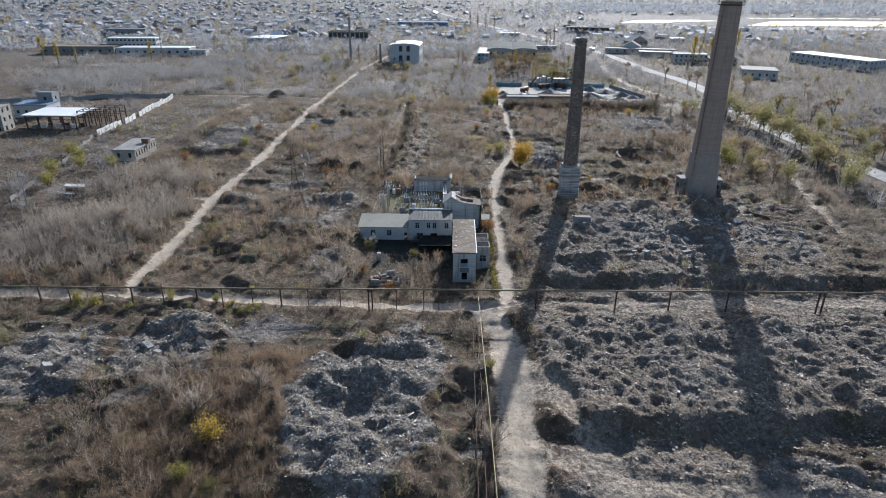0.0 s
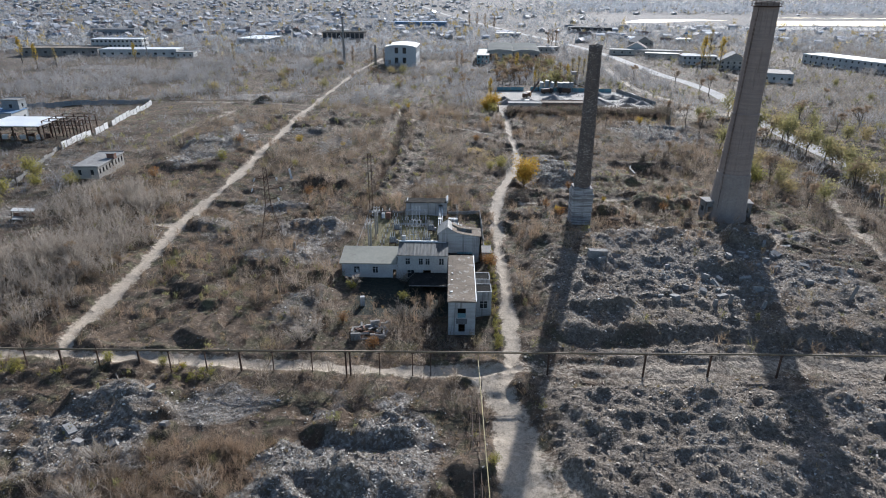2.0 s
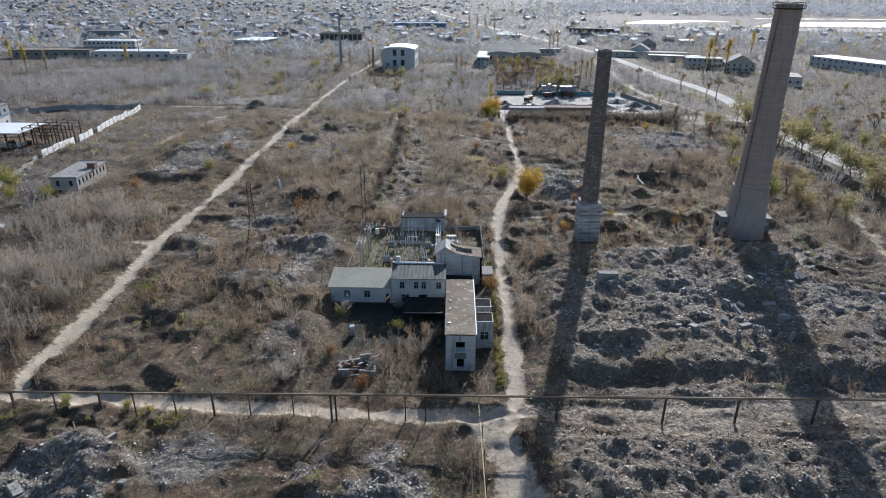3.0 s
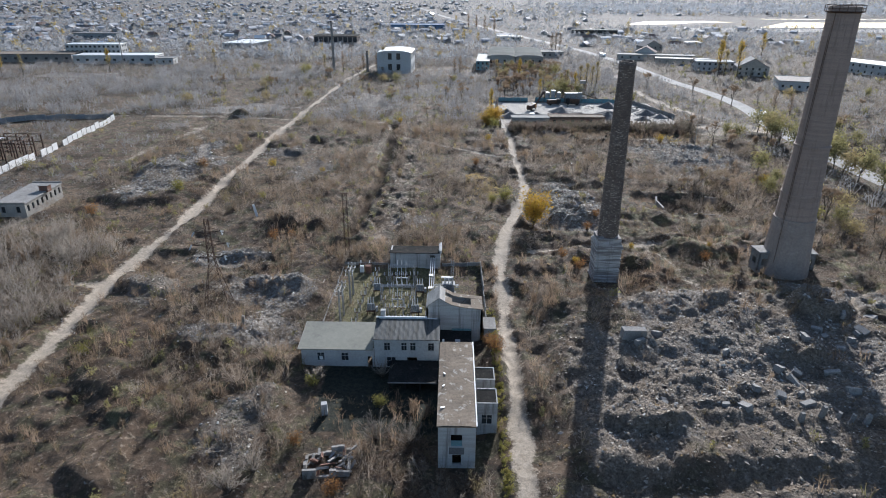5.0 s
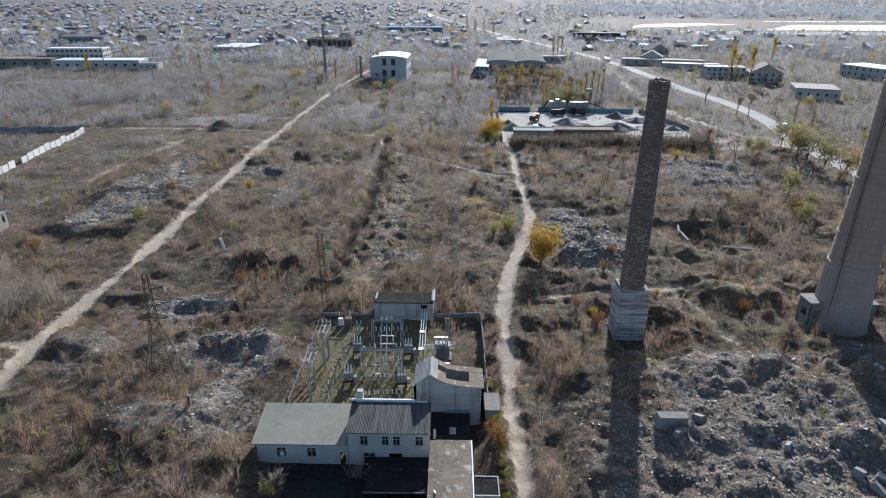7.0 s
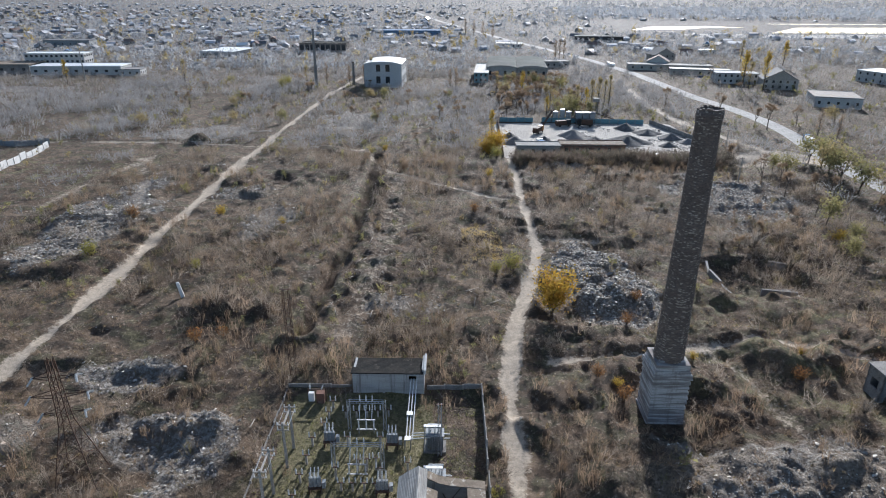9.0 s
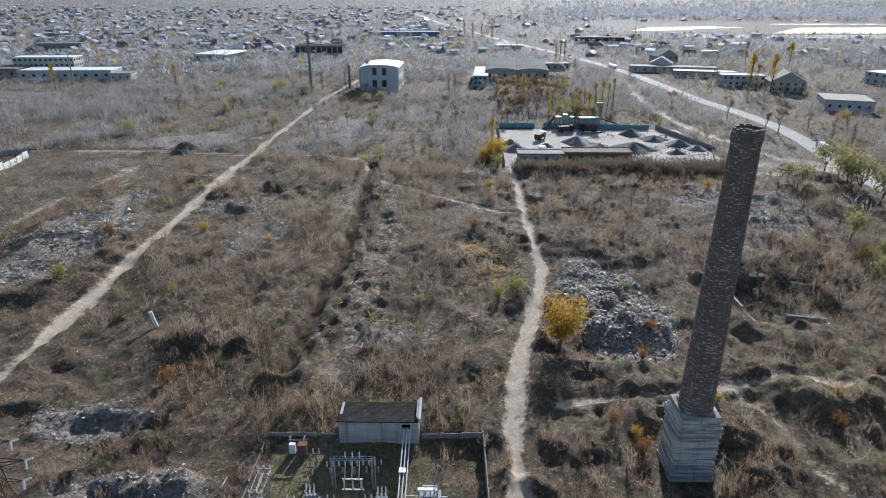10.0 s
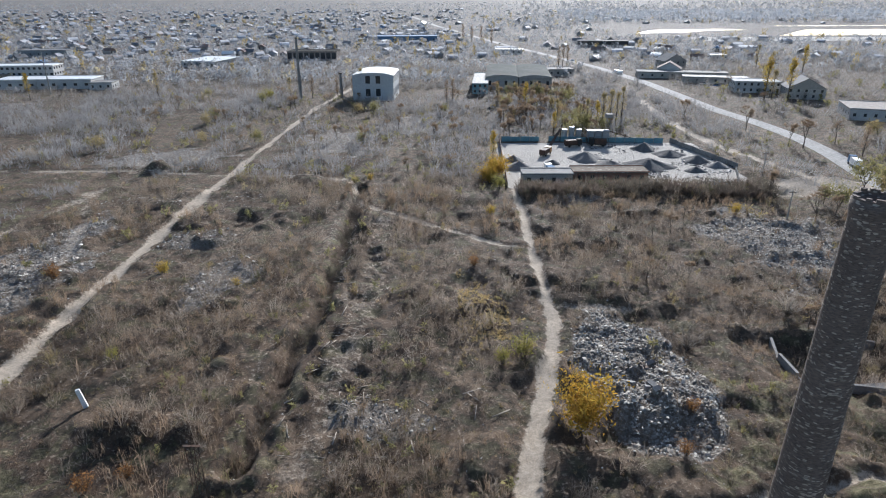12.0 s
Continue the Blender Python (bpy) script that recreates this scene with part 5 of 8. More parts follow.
def gas_pipe():
    t = thing("gas_pipe", pose(5.6, 55, 0), "thin yellow gas pipe raised on posts beside the track", "pipeline")
    part("pipe", Mesh().rod((0.5, -25, 2.3), (0.2, 20, 2.4), 0.07, n=8).rod((0.2, 20, 2.4), (-0.3, 54.5, 2.6), 0.07, n=8).rod((-0.3, 54.5, 2.6), (-0.3, 54.5, 3.8), 0.07, n=8), M_GASPIPE, t)
    for k in range(14):
        y = -22 + 5.6 * k
        g = ground_z(5.8, 55 + y) - 0.2
        part("post", Mesh().rod((0.35 - 0.012 * k, y, g), (0.35 - 0.012 * k, y, 2.3), 0.05, n=5), M_RUST, t)
    f = thing("trestle", pose(4.2, 60, 0), "rusty ladder-like steel trestle beside the gas pipe", "trestle")
    for s in (-0.5, 0.5):
        part("rail", Mesh().rod((s, -10, 0.9), (s + 0.4, 42, 0.9), 0.06, n=5), M_RUST, f)
    for k in range(26):
        y = -10 + 2 * k
        part("crossbar", Mesh().rod((-0.5 + 0.008 * (y + 10), y, 0.9), (0.5 + 0.008 * (y + 10), y, 0.9), 0.05, n=4), M_RUST, f)
        if k % 3 == 0:
            g = ground_z(4.2, 60 + y) - 0.2
            for s in (-0.5, 0.5):
                part("leg", Mesh().rod((s, y, g), (s, y, 0.9), 0.06, n=4), M_RUST, f)


def pylon(x, y, high, turn):
    t = thing("lattice_pylon", pose(x, y, ground_z(x, y), 0, 0, turn), "rusty steel lattice power pylon with pale insulators", "pylon")
    waist = high * 0.52
    body = Mesh()
    half = lambda z: 2.5 - 1.9 * min(z / waist, 1.0) - 0.25 * max(0, (z - waist) / (high - waist))
    levels = [0, 3.2, 5.6, 7.6, 9.2, 10.6, 12.0, 13.4, 14.8, 16.2, high]
    for z0, z1 in zip(levels, levels[1:]):
        a, b = half(z0), half(z1)
        c0 = [(-a, -a, z0), (a, -a, z0), (a, a, z0), (-a, a, z0)]
        c1 = [(-b, -b, z1), (b, -b, z1), (b, b, z1), (-b, b, z1)]
        for i in range(4):
            j = (i + 1) % 4
            body.rod(c0[i], c1[i], 0.07, n=4).rod(c0[i], c1[j], 0.035, n=3).rod(c0[j], c1[i], 0.035, n=3).rod(c1[i], c1[j], 0.035, n=3)
    part("tower", body, M_RUST, t, "tapered rusty lattice body")
    for z, w in ((10.6, 2.4), (13.2, 3.2), (15.8, 2.4)):
        for s in (-1, 1):
            arm = part("crossarm", Mesh().rod((0.5 * s, -0.4, z), (w * s, 0, z + 0.25), 0.06, n=4).rod((0.5 * s, 0.4, z), (w * s, 0, z + 0.25), 0.06, n=4).rod((0.4 * s, 0, z + 1.0), (w * s, 0, z + 0.25), 0.05, n=4), M_RUST, t)
            part("insulator", insulator(Mesh(), (w * s, 0, z + 0.2), (w * s + 0.35 * s, -0.9, z - 0.3), 0.16, 6), M_PORCELAIN, arm)
            part("insulator", insulator(Mesh(), (w * s, 0, z + 0.2), (w * s + 0.35 * s, 0.9, z - 0.3), 0.16, 6), M_PORCELAIN, arm)


pipe_line()
gas_pipe()
pylon(-44.0, 166.5, 18.6, 12)

def slab_block(x, y, sx, sy, sz, m_rot, label, material=M_SLAB, name="concrete_block"):
    b = Mesh().box(-sx / 2, -sy / 2, -0.3, sx / 2, sy / 2, sz, None, 0.06)
    return single(name, b, material, pose(x, y, ground_z(x, y), *m_rot), label, "concrete block", "broken concrete pieces")


slab_block(33.5, 152.6, 4.2, 1.6, 1.5, (0, 3, 4), "pale broken concrete foundation block in the rubble")
slab_block(80.3, 135.0, 0.5, 0.5, 3.2, (0, 14, 0), "leaning pale concrete post on the spoil")
slab_block(-51.4, 217.9, 0.7, 0.5, 3.4, (0, -10, 20), "leaning white concrete post by a dark mound", M_WHITE)
slab_block(-17.2, 135.4, 1.0, 0.9, 2.0, (0, 0, 10), "white plastered brick pillar in the yard", M_PLASTER)
slab_block(-36.0, 157.0, 0.6, 0.5, 2.0, (4, 6, 0), "pale concrete stump among weeds")
for k, (bx, by) in enumerate(((52, 131.5), (55, 131.8), (57.5, 132), (59.5, 132), (61.5, 131.6))):
    slab_block(bx, by, 0.7, 0.6, 1.5 + 0.3 * (k % 2), (3 * k, 5, 20 * k), "grey concrete stump along the bank")
rr = random.Random(21)
for k in range(46):
    cx, cy, sx, sy = rr.choice(((48, 150, 22, 16), (70, 158, 12, 10), (62, 142, 16, 8), (33, 225, 6, 14), (90, 280, 14, 18), (-50, 94, 12, 10), (40, 135, 18, 5), (76, 150, 8, 8)))
    bx, by = rr.gauss(cx, sx * 0.5), rr.gauss(cy, sy * 0.5)
    slab_block(bx, by, rr.uniform(0.8, 2.6), rr.uniform(0.6, 1.5), rr.uniform(0.3, 0.8), (rr.uniform(-20, 20), rr.uniform(-20, 20), rr.uniform(0, 180)), "broken grey concrete slab lying in the rubble")


def ruin():
    t = thing("ruined_shed", pose(-17.5, 121.6, -1.6, 0, 0, 6), "collapsed white brick shed with broken walls", "ruin")
    r = random.Random(2)
    for a, b in (((0, 0), (6.2, 0)), ((6.2, 0), (6.2, 4.6)), ((6.2, 4.6), (0, 4.6)), ((0, 4.6), (0, 0))):
        n = 7
        for k in range(n):
            p = (a[0] + (b[0] - a[0]) * k / n, a[1] + (b[1] - a[1]) * k / n)
            q = (a[0] + (b[0] - a[0]) * (k + 1) / n, a[1] + (b[1] - a[1]) * (k + 1) / n)
            part("broken_wall", Mesh().wall(p, q, -0.3, 0.3 + 1.3 * r.random() ** 2, 0.35), M_HOUSEWALL, t)
    for k in range(26):
        part("debris", Mesh().box(-r.uniform(0.3, 1.2), -0.15, 0, r.uniform(0.3, 1.2), 0.2, r.uniform(0.1, 0.3), pose(r.uniform(0.6, 6.5), r.uniform(0.4, 4.4), r.uniform(0.1, 1.0), r.uniform(-30, 30), r.uniform(-30, 30), r.uniform(0, 180))), M_BRICK if k % 4 == 0 else M_SLAB, t)


ruin()
# ---- buildings farther off ----
def building(name, x, y, w, d, h, turn, label, wall=M_PLASTER, roof=M_FELT, style="flat", cols=4, rows=1, win=(1.3, 1.5), category="building", group="", side_cols=None, blind=()):
    """A simple house: walls with openings, dark floor within, glazed windows and a roof. x, y: middle of the front."""
    g = min(ground_z(x, y), ground_z(x + d * math.sin(radians(-turn)), y + d * math.cos(radians(turn))))
    t = thing(name, pose(x, y, g - 0.2, 0, 0, turn), label, category, group)
    side_cols = max(1, round(cols * d / w)) if side_cols is None else side_cols
    floor_h = h / rows

    def holes(length, n):
        if n == 0:
            return []
        s = length / n
        return [(s * (i + 0.5) - win[0] / 2, s * (i + 0.5) + win[0] / 2, floor_h * j + floor_h * 0.38, min(floor_h * j + floor_h * 0.38 + win[1], floor_h * (j + 1) - 0.2)) for i in range(n) for j in range(rows) if not (length == w and i in blind)]

    half = w / 2
    for a, b, n in (((-half, 0), (half, 0), cols), ((half, 0.3), (half, d - 0.3), side_cols), ((half, d), (-half, d), 0), ((-half, d - 0.3), (-half, 0.3), side_cols)):
        length = math.hypot(b[0] - a[0], b[1] - a[1])
        hs = holes(length, n)
        part("wall", Mesh().wall(a, b, -0.6, h, 0.3, hs), wall, t)
        way = Vector((b[0] - a[0], b[1] - a[1], 0)).normalized()
        for u0, u1, v0, v1 in hs:
            p = Vector((*a, 0)) + way * (u0 + u1) / 2 + Vector((-way.y, way.x, 0)) * 0.2
            ob = part("window", Mesh().box(-(u1 - u0) / 2, -0.02, v0, (u1 - u0) / 2, 0.02, v1), M_GLASS, t)
            ob.matrix_local = pose(p.x, p.y, 0, 0, 0, math.degrees(math.atan2(way.y, way.x)))
    e = 0.35
    if style == "flat":
        part("roof", Mesh().box(-half - e, -e, h, half + e, d + e, h + 0.3, None, 0.05), roof, t)
        part("parapet", Mesh().box(-half - e, -e, h + 0.3, half + e, -e + 0.25, h + 0.55), wall, t)
        part("parapet", Mesh().box(-half - e, d + e - 0.25, h + 0.3, half + e, d + e, h + 0.55), wall, t)
    elif style == "gable":
        up = w * 0.28
        part("roof", Mesh().add([(-half - e, -e, h - 0.1), (0, -e, h + up), (half + e, -e, h - 0.1), (-half - e, d + e, h - 0.1), (0, d + e, h + up), (half + e, d + e, h - 0.1), (-half - e, -e, h + 0.1), (0, -e, h + up + 0.2), (half + e, -e, h + 0.1), (-half - e, d + e, h + 0.1), (0, d + e, h + up + 0.2), (half + e, d + e, h + 0.1)],
                                [(0, 1, 4, 3), (1, 2, 5, 4), (6, 9, 10, 7), (7, 10, 11, 8), (0, 6, 7, 1), (1, 7, 8, 2), (3, 4, 10, 9), (4, 5, 11, 10), (0, 3, 9, 6), (2, 8, 11, 5)]), roof, t)
        for y0 in (0.0, d - 0.3):
            part("gable", Mesh().add([(-half, y0, h), (half, y0, h), (0, y0, h + up), (-half, y0 + 0.3, h), (half, y0 + 0.3, h), (0, y0 + 0.3, h + up)], [(0, 1, 2), (5, 4, 3), (0, 2, 5, 3), (1, 4, 5, 2)]), wall, t)
    elif style == "barrel":
        n, v = 10, []
        for i in range(n + 1):
            a = math.pi * (0.14 + 0.72 * i / n)
            rad = half / math.cos(math.pi * 0.14) + 0.2
            x2, z2 = -rad * math.cos(a), h + rad * (math.sin(a) - math.sin(math.pi * 0.14)) * 0.2
            v += [(x2, -e, z2), (x2, d + e, z2), (x2, -e, z2 + 0.2), (x2, d + e, z2 + 0.2)]
        part("roof", Mesh().add(v, [(4 * i, 4 * i + 4, 4 * i + 5, 4 * i + 1) for i in range(n)] + [(4 * i + 2, 4 * i + 3, 4 * i + 7, 4 * i + 6) for i in range(n)] + [(4 * i, 4 * i + 2, 4 * i + 6, 4 * i + 4) for i in range(n)]), roof, t)
        part("gable", Mesh().add([v[4 * i] for i in range(n + 1)] , [tuple(range(n + 1))]), wall, t)
    return t


building("engine_hall", -38.5, 498, 23, 28, 14.0, -2, "tall pale engine hall under a low arched white roof", M_HALLWALL, M_WHITE, "barrel", 4, 2, (2.6, 4.6), side_cols=5, blind=(0, 3))
for k in range(2):
    building("depot_hall", 37 + 20.4 * k, 538 - 2 * k, 20, 62, 7.5, -4, "long brick depot hall under a grey barrel roof", M_HOUSEWALL, M_DEPOTROOF, "barrel", 4, 1, (1.6, 2.6), group="depot halls", side_cols=8)
building("depot_office", 22.5, 520, 9, 50, 6.0, -4, "low depot office with turquoise walls", M_CYAN, M_ASBESTOS, "flat", 3, 2, side_cols=9)
building("long_shed", -116.4, 214.5, 7.8, 18.5, 4.0, 3, "long grey shed with broken windows and felt roof", M_HOUSEWALL, M_SLAB, "flat", 2, 1, (1.0, 1.7), side_cols=8)
t = thing("roof_hatch", pose(-113.5, 226, 3.9), "small brick hatch on the shed roof", "roof hatch")
part("body", Mesh().box(-1.2, -0.9, -0.5, 1.2, 0.9, 1.3), M_BRICK, t)
part("lid", Mesh().box(-1.4, -1.1, 1.3, 1.4, 1.1, 1.45), M_SLAB, t)
building("office_block", -284, 572, 42, 14, 11.0, 4, "three-storey white office block with rows of windows", M_PLASTER, M_WHITE, "flat", 12, 3, (1.8, 1.5))
building("factory_hall", -252, 541, 60, 18, 6.0, 4, "low factory hall with a bright white roof", M_PLASTER, M_WHITE, "flat", 9, 1, (2.2, 1.6))
building("factory_hall", -319, 547, 60, 20, 6.0, 4, "low grey factory hall with a flat roof", M_SLAB, M_FELT, "flat", 8, 1, (2.2, 1.6))
building("brick_shed", -214, 538, 14, 12, 4.5, 6, "small pale brick shed beside the factory", M_PLASTER, M_SLAB, "flat", 3, 1)
building("warehouse", -196, 655, 30, 40, 5.0, -12, "low warehouse with a wide white roof", M_PLASTER, M_WHITE, "flat", 5, 1)
building("burnt_hall", -112, 690, 42, 20, 9.0, 0, "long dark roofless industrial hall", M_BASE, M_DARKFELT, "flat", 9, 1, (3.5, 5))
building("market_hall", -45, 905, 70, 24, 6.0, 3, "low hall with a pale blue roof", M_BLUE, M_BLUE, "flat", 9, 1)
building("blue_hall", -372, 740, 44, 16, 6.0, 3, "faded blue-grey industrial hall", M_GREY_PAINT, M_GREYROOF, "flat", 6, 1)
building("storehouse", 36, 334, 16, 6.5, 4.0, 0, "low storehouse with a pale grey roof at the yard gate", M_HOUSEWALL, M_SLAB, "flat", 4, 1)
building("storehouse", 57, 337, 24, 7, 3.8, 0, "long dark storehouse with a felt roof", M_BRICK, M_FELT, "flat", 6, 1)
building("boiler_house", 84, 600, 18, 14, 4.5, 4, "low pale workshop among trees", M_HOUSEWALL, M_SLAB, "flat", 4, 1)
building("villa", 205, 500, 20, 16, 6.0, -14, "two-storey white house with dark roof", M_HOUSEWALL, M_GREYROOF, "gable", 5, 2)
building("white_store", 188, 522, 26, 14, 6.5, -8, "white two-storey store with rows of windows", M_PLASTER, M_PLASTER, "flat", 7, 2)
building("shop", 205, 437, 22, 24, 5.5, -18, "low pale shop with a faded red-brown roof", M_PLASTER, M_BAND, "flat", 5, 1)
building("long_store", 312, 482, 22, 68, 7.5, 24, "long white storehouse with a pale roof", M_PLASTER, M_WHITE, "flat", 5, 2, side_cols=14)
building("garage_row", 165, 585, 60, 14, 4.0, -10, "row of low garages with pale roofs", M_HOUSEWALL, M_SLAB, "flat", 9, 1)
building("garage_row", 178, 560, 40, 12, 4.0, -14, "row of low garages with pale roofs", M_HOUSEWALL, M_ASBESTOS, "flat", 7, 1)
building("red_house", 160, 600, 16, 12, 5.0, -20, "brown roofed house near the road", M_PLASTER, M_TILE, "gable", 3, 1)
building("villa", 178, 640, 18, 14, 6.0, 12, "pale house with a dark hipped roof", M_HOUSEWALL, M_GREYROOF, "gable", 4, 2)
building("silo_shed", 236, 700, 13, 10, 4.5, 0, "pale shed with a bright roof", M_PLASTER, M_WHITE, "flat", 4, 1)
building("bridge_hall", 166, 833, 52, 12, 6.0, -6, "long open grey hall on columns", M_SLAB, M_SLAB, "flat", 14, 1, (4, 3.5))
building("wayside_shed", 60, 760, 26, 14, 4, -10, "shed with a bright white roof by the road", M_PLASTER, M_WHITE, "flat", 5, 1)

# ---- works on the far side of the left wall ----
def canopy_shed():
    x, y = -171, 262
    t = thing("open_shed", pose(x, y, ground_z(x, y)), "open steel shed under a bright white flat roof", "shed")
    part("roof", Mesh().box(-11.5, -1, 6.2, 11.5, 17, 6.5), M_WHITE, t, "bright white sheet roof")
    for i in range(5):
        for j in range(3):
            part("column", Mesh().box(-10.7 + 5.3 * i, 0.2 + 7.5 * j, -0.3, -10.3 + 5.3 * i, 0.6 + 7.5 * j, 6.2), M_RUST, t)
    for j in range(3):
        part("truss", Mesh().beam((-11, 0.4 + 7.5 * j, 4.6), (11, 0.4 + 7.5 * j, 4.6), 0.14).beam((-11, 0.4 + 7.5 * j, 5.8), (11, 0.4 + 7.5 * j, 5.8), 0.14), M_RUST, t)
    for k in range(9):
        part("crate", Mesh().box(-0.9, -0.9, 0, 0.9, 0.9, 1.4 + 0.2 * (k % 3), pose(-9 + 2.3 * k, 3 + 2 * (k % 3), 0, 0, 0, 13 * k)), (M_SLAB, M_WHITE, M_RUST)[k % 3], t)
    s = thing("steel_skeleton", pose(-154, 266, ground_z(-154, 266)), "bare rusty steel frame of a vanished hall", "steel frame")
    for i in range(4):
        for j in range(4):
            part("column", Mesh().box(-7 + 4.5 * i - 0.2, 4.8 * j - 0.2, -0.3, -7 + 4.5 * i + 0.2, 4.8 * j + 0.2, 7.0), M_RUST, s)
    for z in (4.2, 6.9):
        for i in range(4):
            part("girder", Mesh().beam((-7 + 4.5 * i, 0, z), (-7 + 4.5 * i, 14.4, z), 0.2), M_RUST, s)
            part("girder", Mesh().beam((-7, 4.8 * i, z), (6.5, 4.8 * i, z), 0.2), M_RUST, s)


canopy_shed()
building("gutted_block", -196, 256, 16, 9, 11.0, 8, "gutted three-storey brick block with empty windows", M_SLAB, M_SLAB, "flat", 4, 3, (1.5, 1.8))
building("works_office", -196, 288, 15, 12, 6.0, 4, "small white works office with a blue band", M_PLASTER, M_BLUE, "flat", 4, 1)
building("works_tower", -193, 296, 7, 6, 10.0, 4, "small blue-grey water tower house", M_GREY_PAINT, M_SLAB, "flat", 1, 2)
panel_fence((-145, 250), (-151.5, 340), 2.6, M_WHITE, "white concrete panel wall along the works", "works walls", 4.0)
panel_fence((-250, 316), (-156, 348), 2.4, M_GREY_PAINT, "blue-grey concrete panel wall behind the works", "works walls", 4.0)
panel_fence((-128, 170), (-146, 250), 1.5, M_SLAB, "broken low concrete fence among the bushes", "works walls", 3.0)
panel_fence((26, 397), (92, 394), 2.2, M_CYAN, "faded turquoise metal fence round the yard", "yard fences", 4.0)
panel_fence((23.0, 332), (25, 396), 2.0, M_BRICK, "brick wall along the yard", "yard fences", 4.0)
panel_fence((68, 330), (98, 328.5), 1.6, M_SLAB, "grey concrete wall before the yard", "yard fences", 3.0)
panel_fence((98, 334), (104, 352), 1.8, M_SLAB, "grey concrete wall beside the yard", "yard fences", 3.0)
panel_fence((95, 395), (106, 355), 2.0, M_SLAB, "grey slatted concrete wall beside the yard", "yard fences", 3.0)

def wreck():
    t = thing("wrecked_cabin", pose(-114, 178.5, ground_z(-114, 178.5), 0, 8, 20), "stripped pale cabin frame tipped in the bushes", "wreck")
    part("floor", Mesh().box(-2.6, -1.2, 0, 2.6, 1.2, 0.2), M_PLASTER, t)
    part("roof", Mesh().box(-2.6, -1.2, 2.4, 2.6, 1.2, 2.55), M_PLASTER, t)
    for x in (-2.5, 0.0, 2.4):
        for y in (-1.15, 1.05):
            part("post", Mesh().box(x, y, 0.2, x + 0.12, y + 0.12, 2.4), M_RUST, t)
    part("back_panel", Mesh().box(-2.6, 1.1, 0.2, 2.6, 1.16, 1.2), M_BRICK, t)


wreck()
for px, py, ph in ((-122, 168, 9), (96, 300, 8), (110, 345, 8), (-235, 520, 26)):
    t = thing("utility_pole", pose(px, py, ground_z(px, py)), "weathered concrete utility pole with a crossarm", "utility pole", "utility poles")
    part("pole", Mesh().rod((0, 0, -0.3), (0, 0, ph), 0.2 if ph < 20 else 0.5, 0.13, 8), M_POLE, t)
    arm = part("crossarm", Mesh().box(-0.9, -0.08, ph - 0.6, 0.9, 0.08, ph - 0.45), M_RUST, t)
    for s in (-0.8, 0.8):
        part("insulator", insulator(Mesh(), (s, 0, ph - 0.45), (s, 0, ph - 0.1), 0.1, 3), M_PORCELAIN, arm)
for px, py, ph in ((-80, 500, 34), (-58, 508, 14)):
    t = thing("slim_stack", pose(px, py, ground_z(px, py)), "slim grey metal stack beside the engine hall", "chimney", "slim stacks")
    part("shaft", Mesh().lathe([(1.0, -0.5), (0.8, ph * 0.5), (0.65, ph), (0.5, ph), (0.5, ph - 2)], 12, True), M_SLAB, t)
    part("collar", Mesh().lathe([(0.7, ph - 0.6), (0.85, ph - 0.5), (0.85, ph - 0.3), (0.66, ph - 0.2)], 12, True), M_RUST, t)

# ---- recycling yard ----
def pile(x, y, r, h, material, label, seed, stretch=1.0):
    n, k, v, f = 20, 6, [(0, 0, h)], []
    for j in range(1, k + 1):
        for i in range(n):
            a = 2 * math.pi * i / n
            rad = r * j / k * (1 + 0.14 * math.sin(3 * a + seed) + 0.08 * math.sin(5 * a + 2 * seed))
            v.append((rad * math.cos(a) * stretch, rad * math.sin(a), h * (1 - j / k) ** 1.15 + 0.12 * h * math.sin(4 * a + seed + j) * (j / k) * (1 - j / k) - (0.3 if j == k else 0)))
    f += [(0, 1 + i, 1 + (i + 1) % n) for i in range(n)]
    f += [(1 + (j - 1) * n + i, 1 + j * n + i, 1 + j * n + (i + 1) % n, 1 + (j - 1) * n + (i + 1) % n) for j in range(1, k) for i in range(n)]
    single("spoil_mound", Mesh().add(v, f), material, pose(x, y, -0.6), label, "gravel pile", "piles in the yard", "", True)


for k, (x, y, r, h, m, l) in enumerate(((55, 368, 7.5, 4.2, M_GRAVEL_L, "grey gravel pile in the recycling yard"), (75, 357, 9, 4.6, M_GRAVEL_D, "dark gravel pile in the recycling yard"), (62, 360, 7, 2.6, M_GRAVEL_D, "low dark gravel pile in the yard"), (29, 356, 6, 3.6, M_GRAVEL_L, "brown gravel pile by the wall"), (28, 366, 5, 3.0, M_GRAVEL_D, "dark earth pile by the wall"), (42, 362, 3, 2.0, M_GRAVEL_D, "small dark gravel heap in the yard"), (81, 383, 6, 4.0, M_GRAVEL_D, "dark pile at the yard's back"), (88, 374, 6, 3.0, M_GRAVEL_D, "dark heap of scrap earth"), (95, 365, 6, 3.4, M_GRAVEL_D, "dark heap by the wall"), (90, 352, 4, 2.2, M_GRAVEL_D, "small dark earth heap by the wall"), (100, 358, 5, 2.6, M_GRAVEL_L, "grey rubble heap by the wall"))):
    pile(x, y, r * 0.85, h * 0.75, m, l, k, 1.0 + 0.3 * (k % 2))


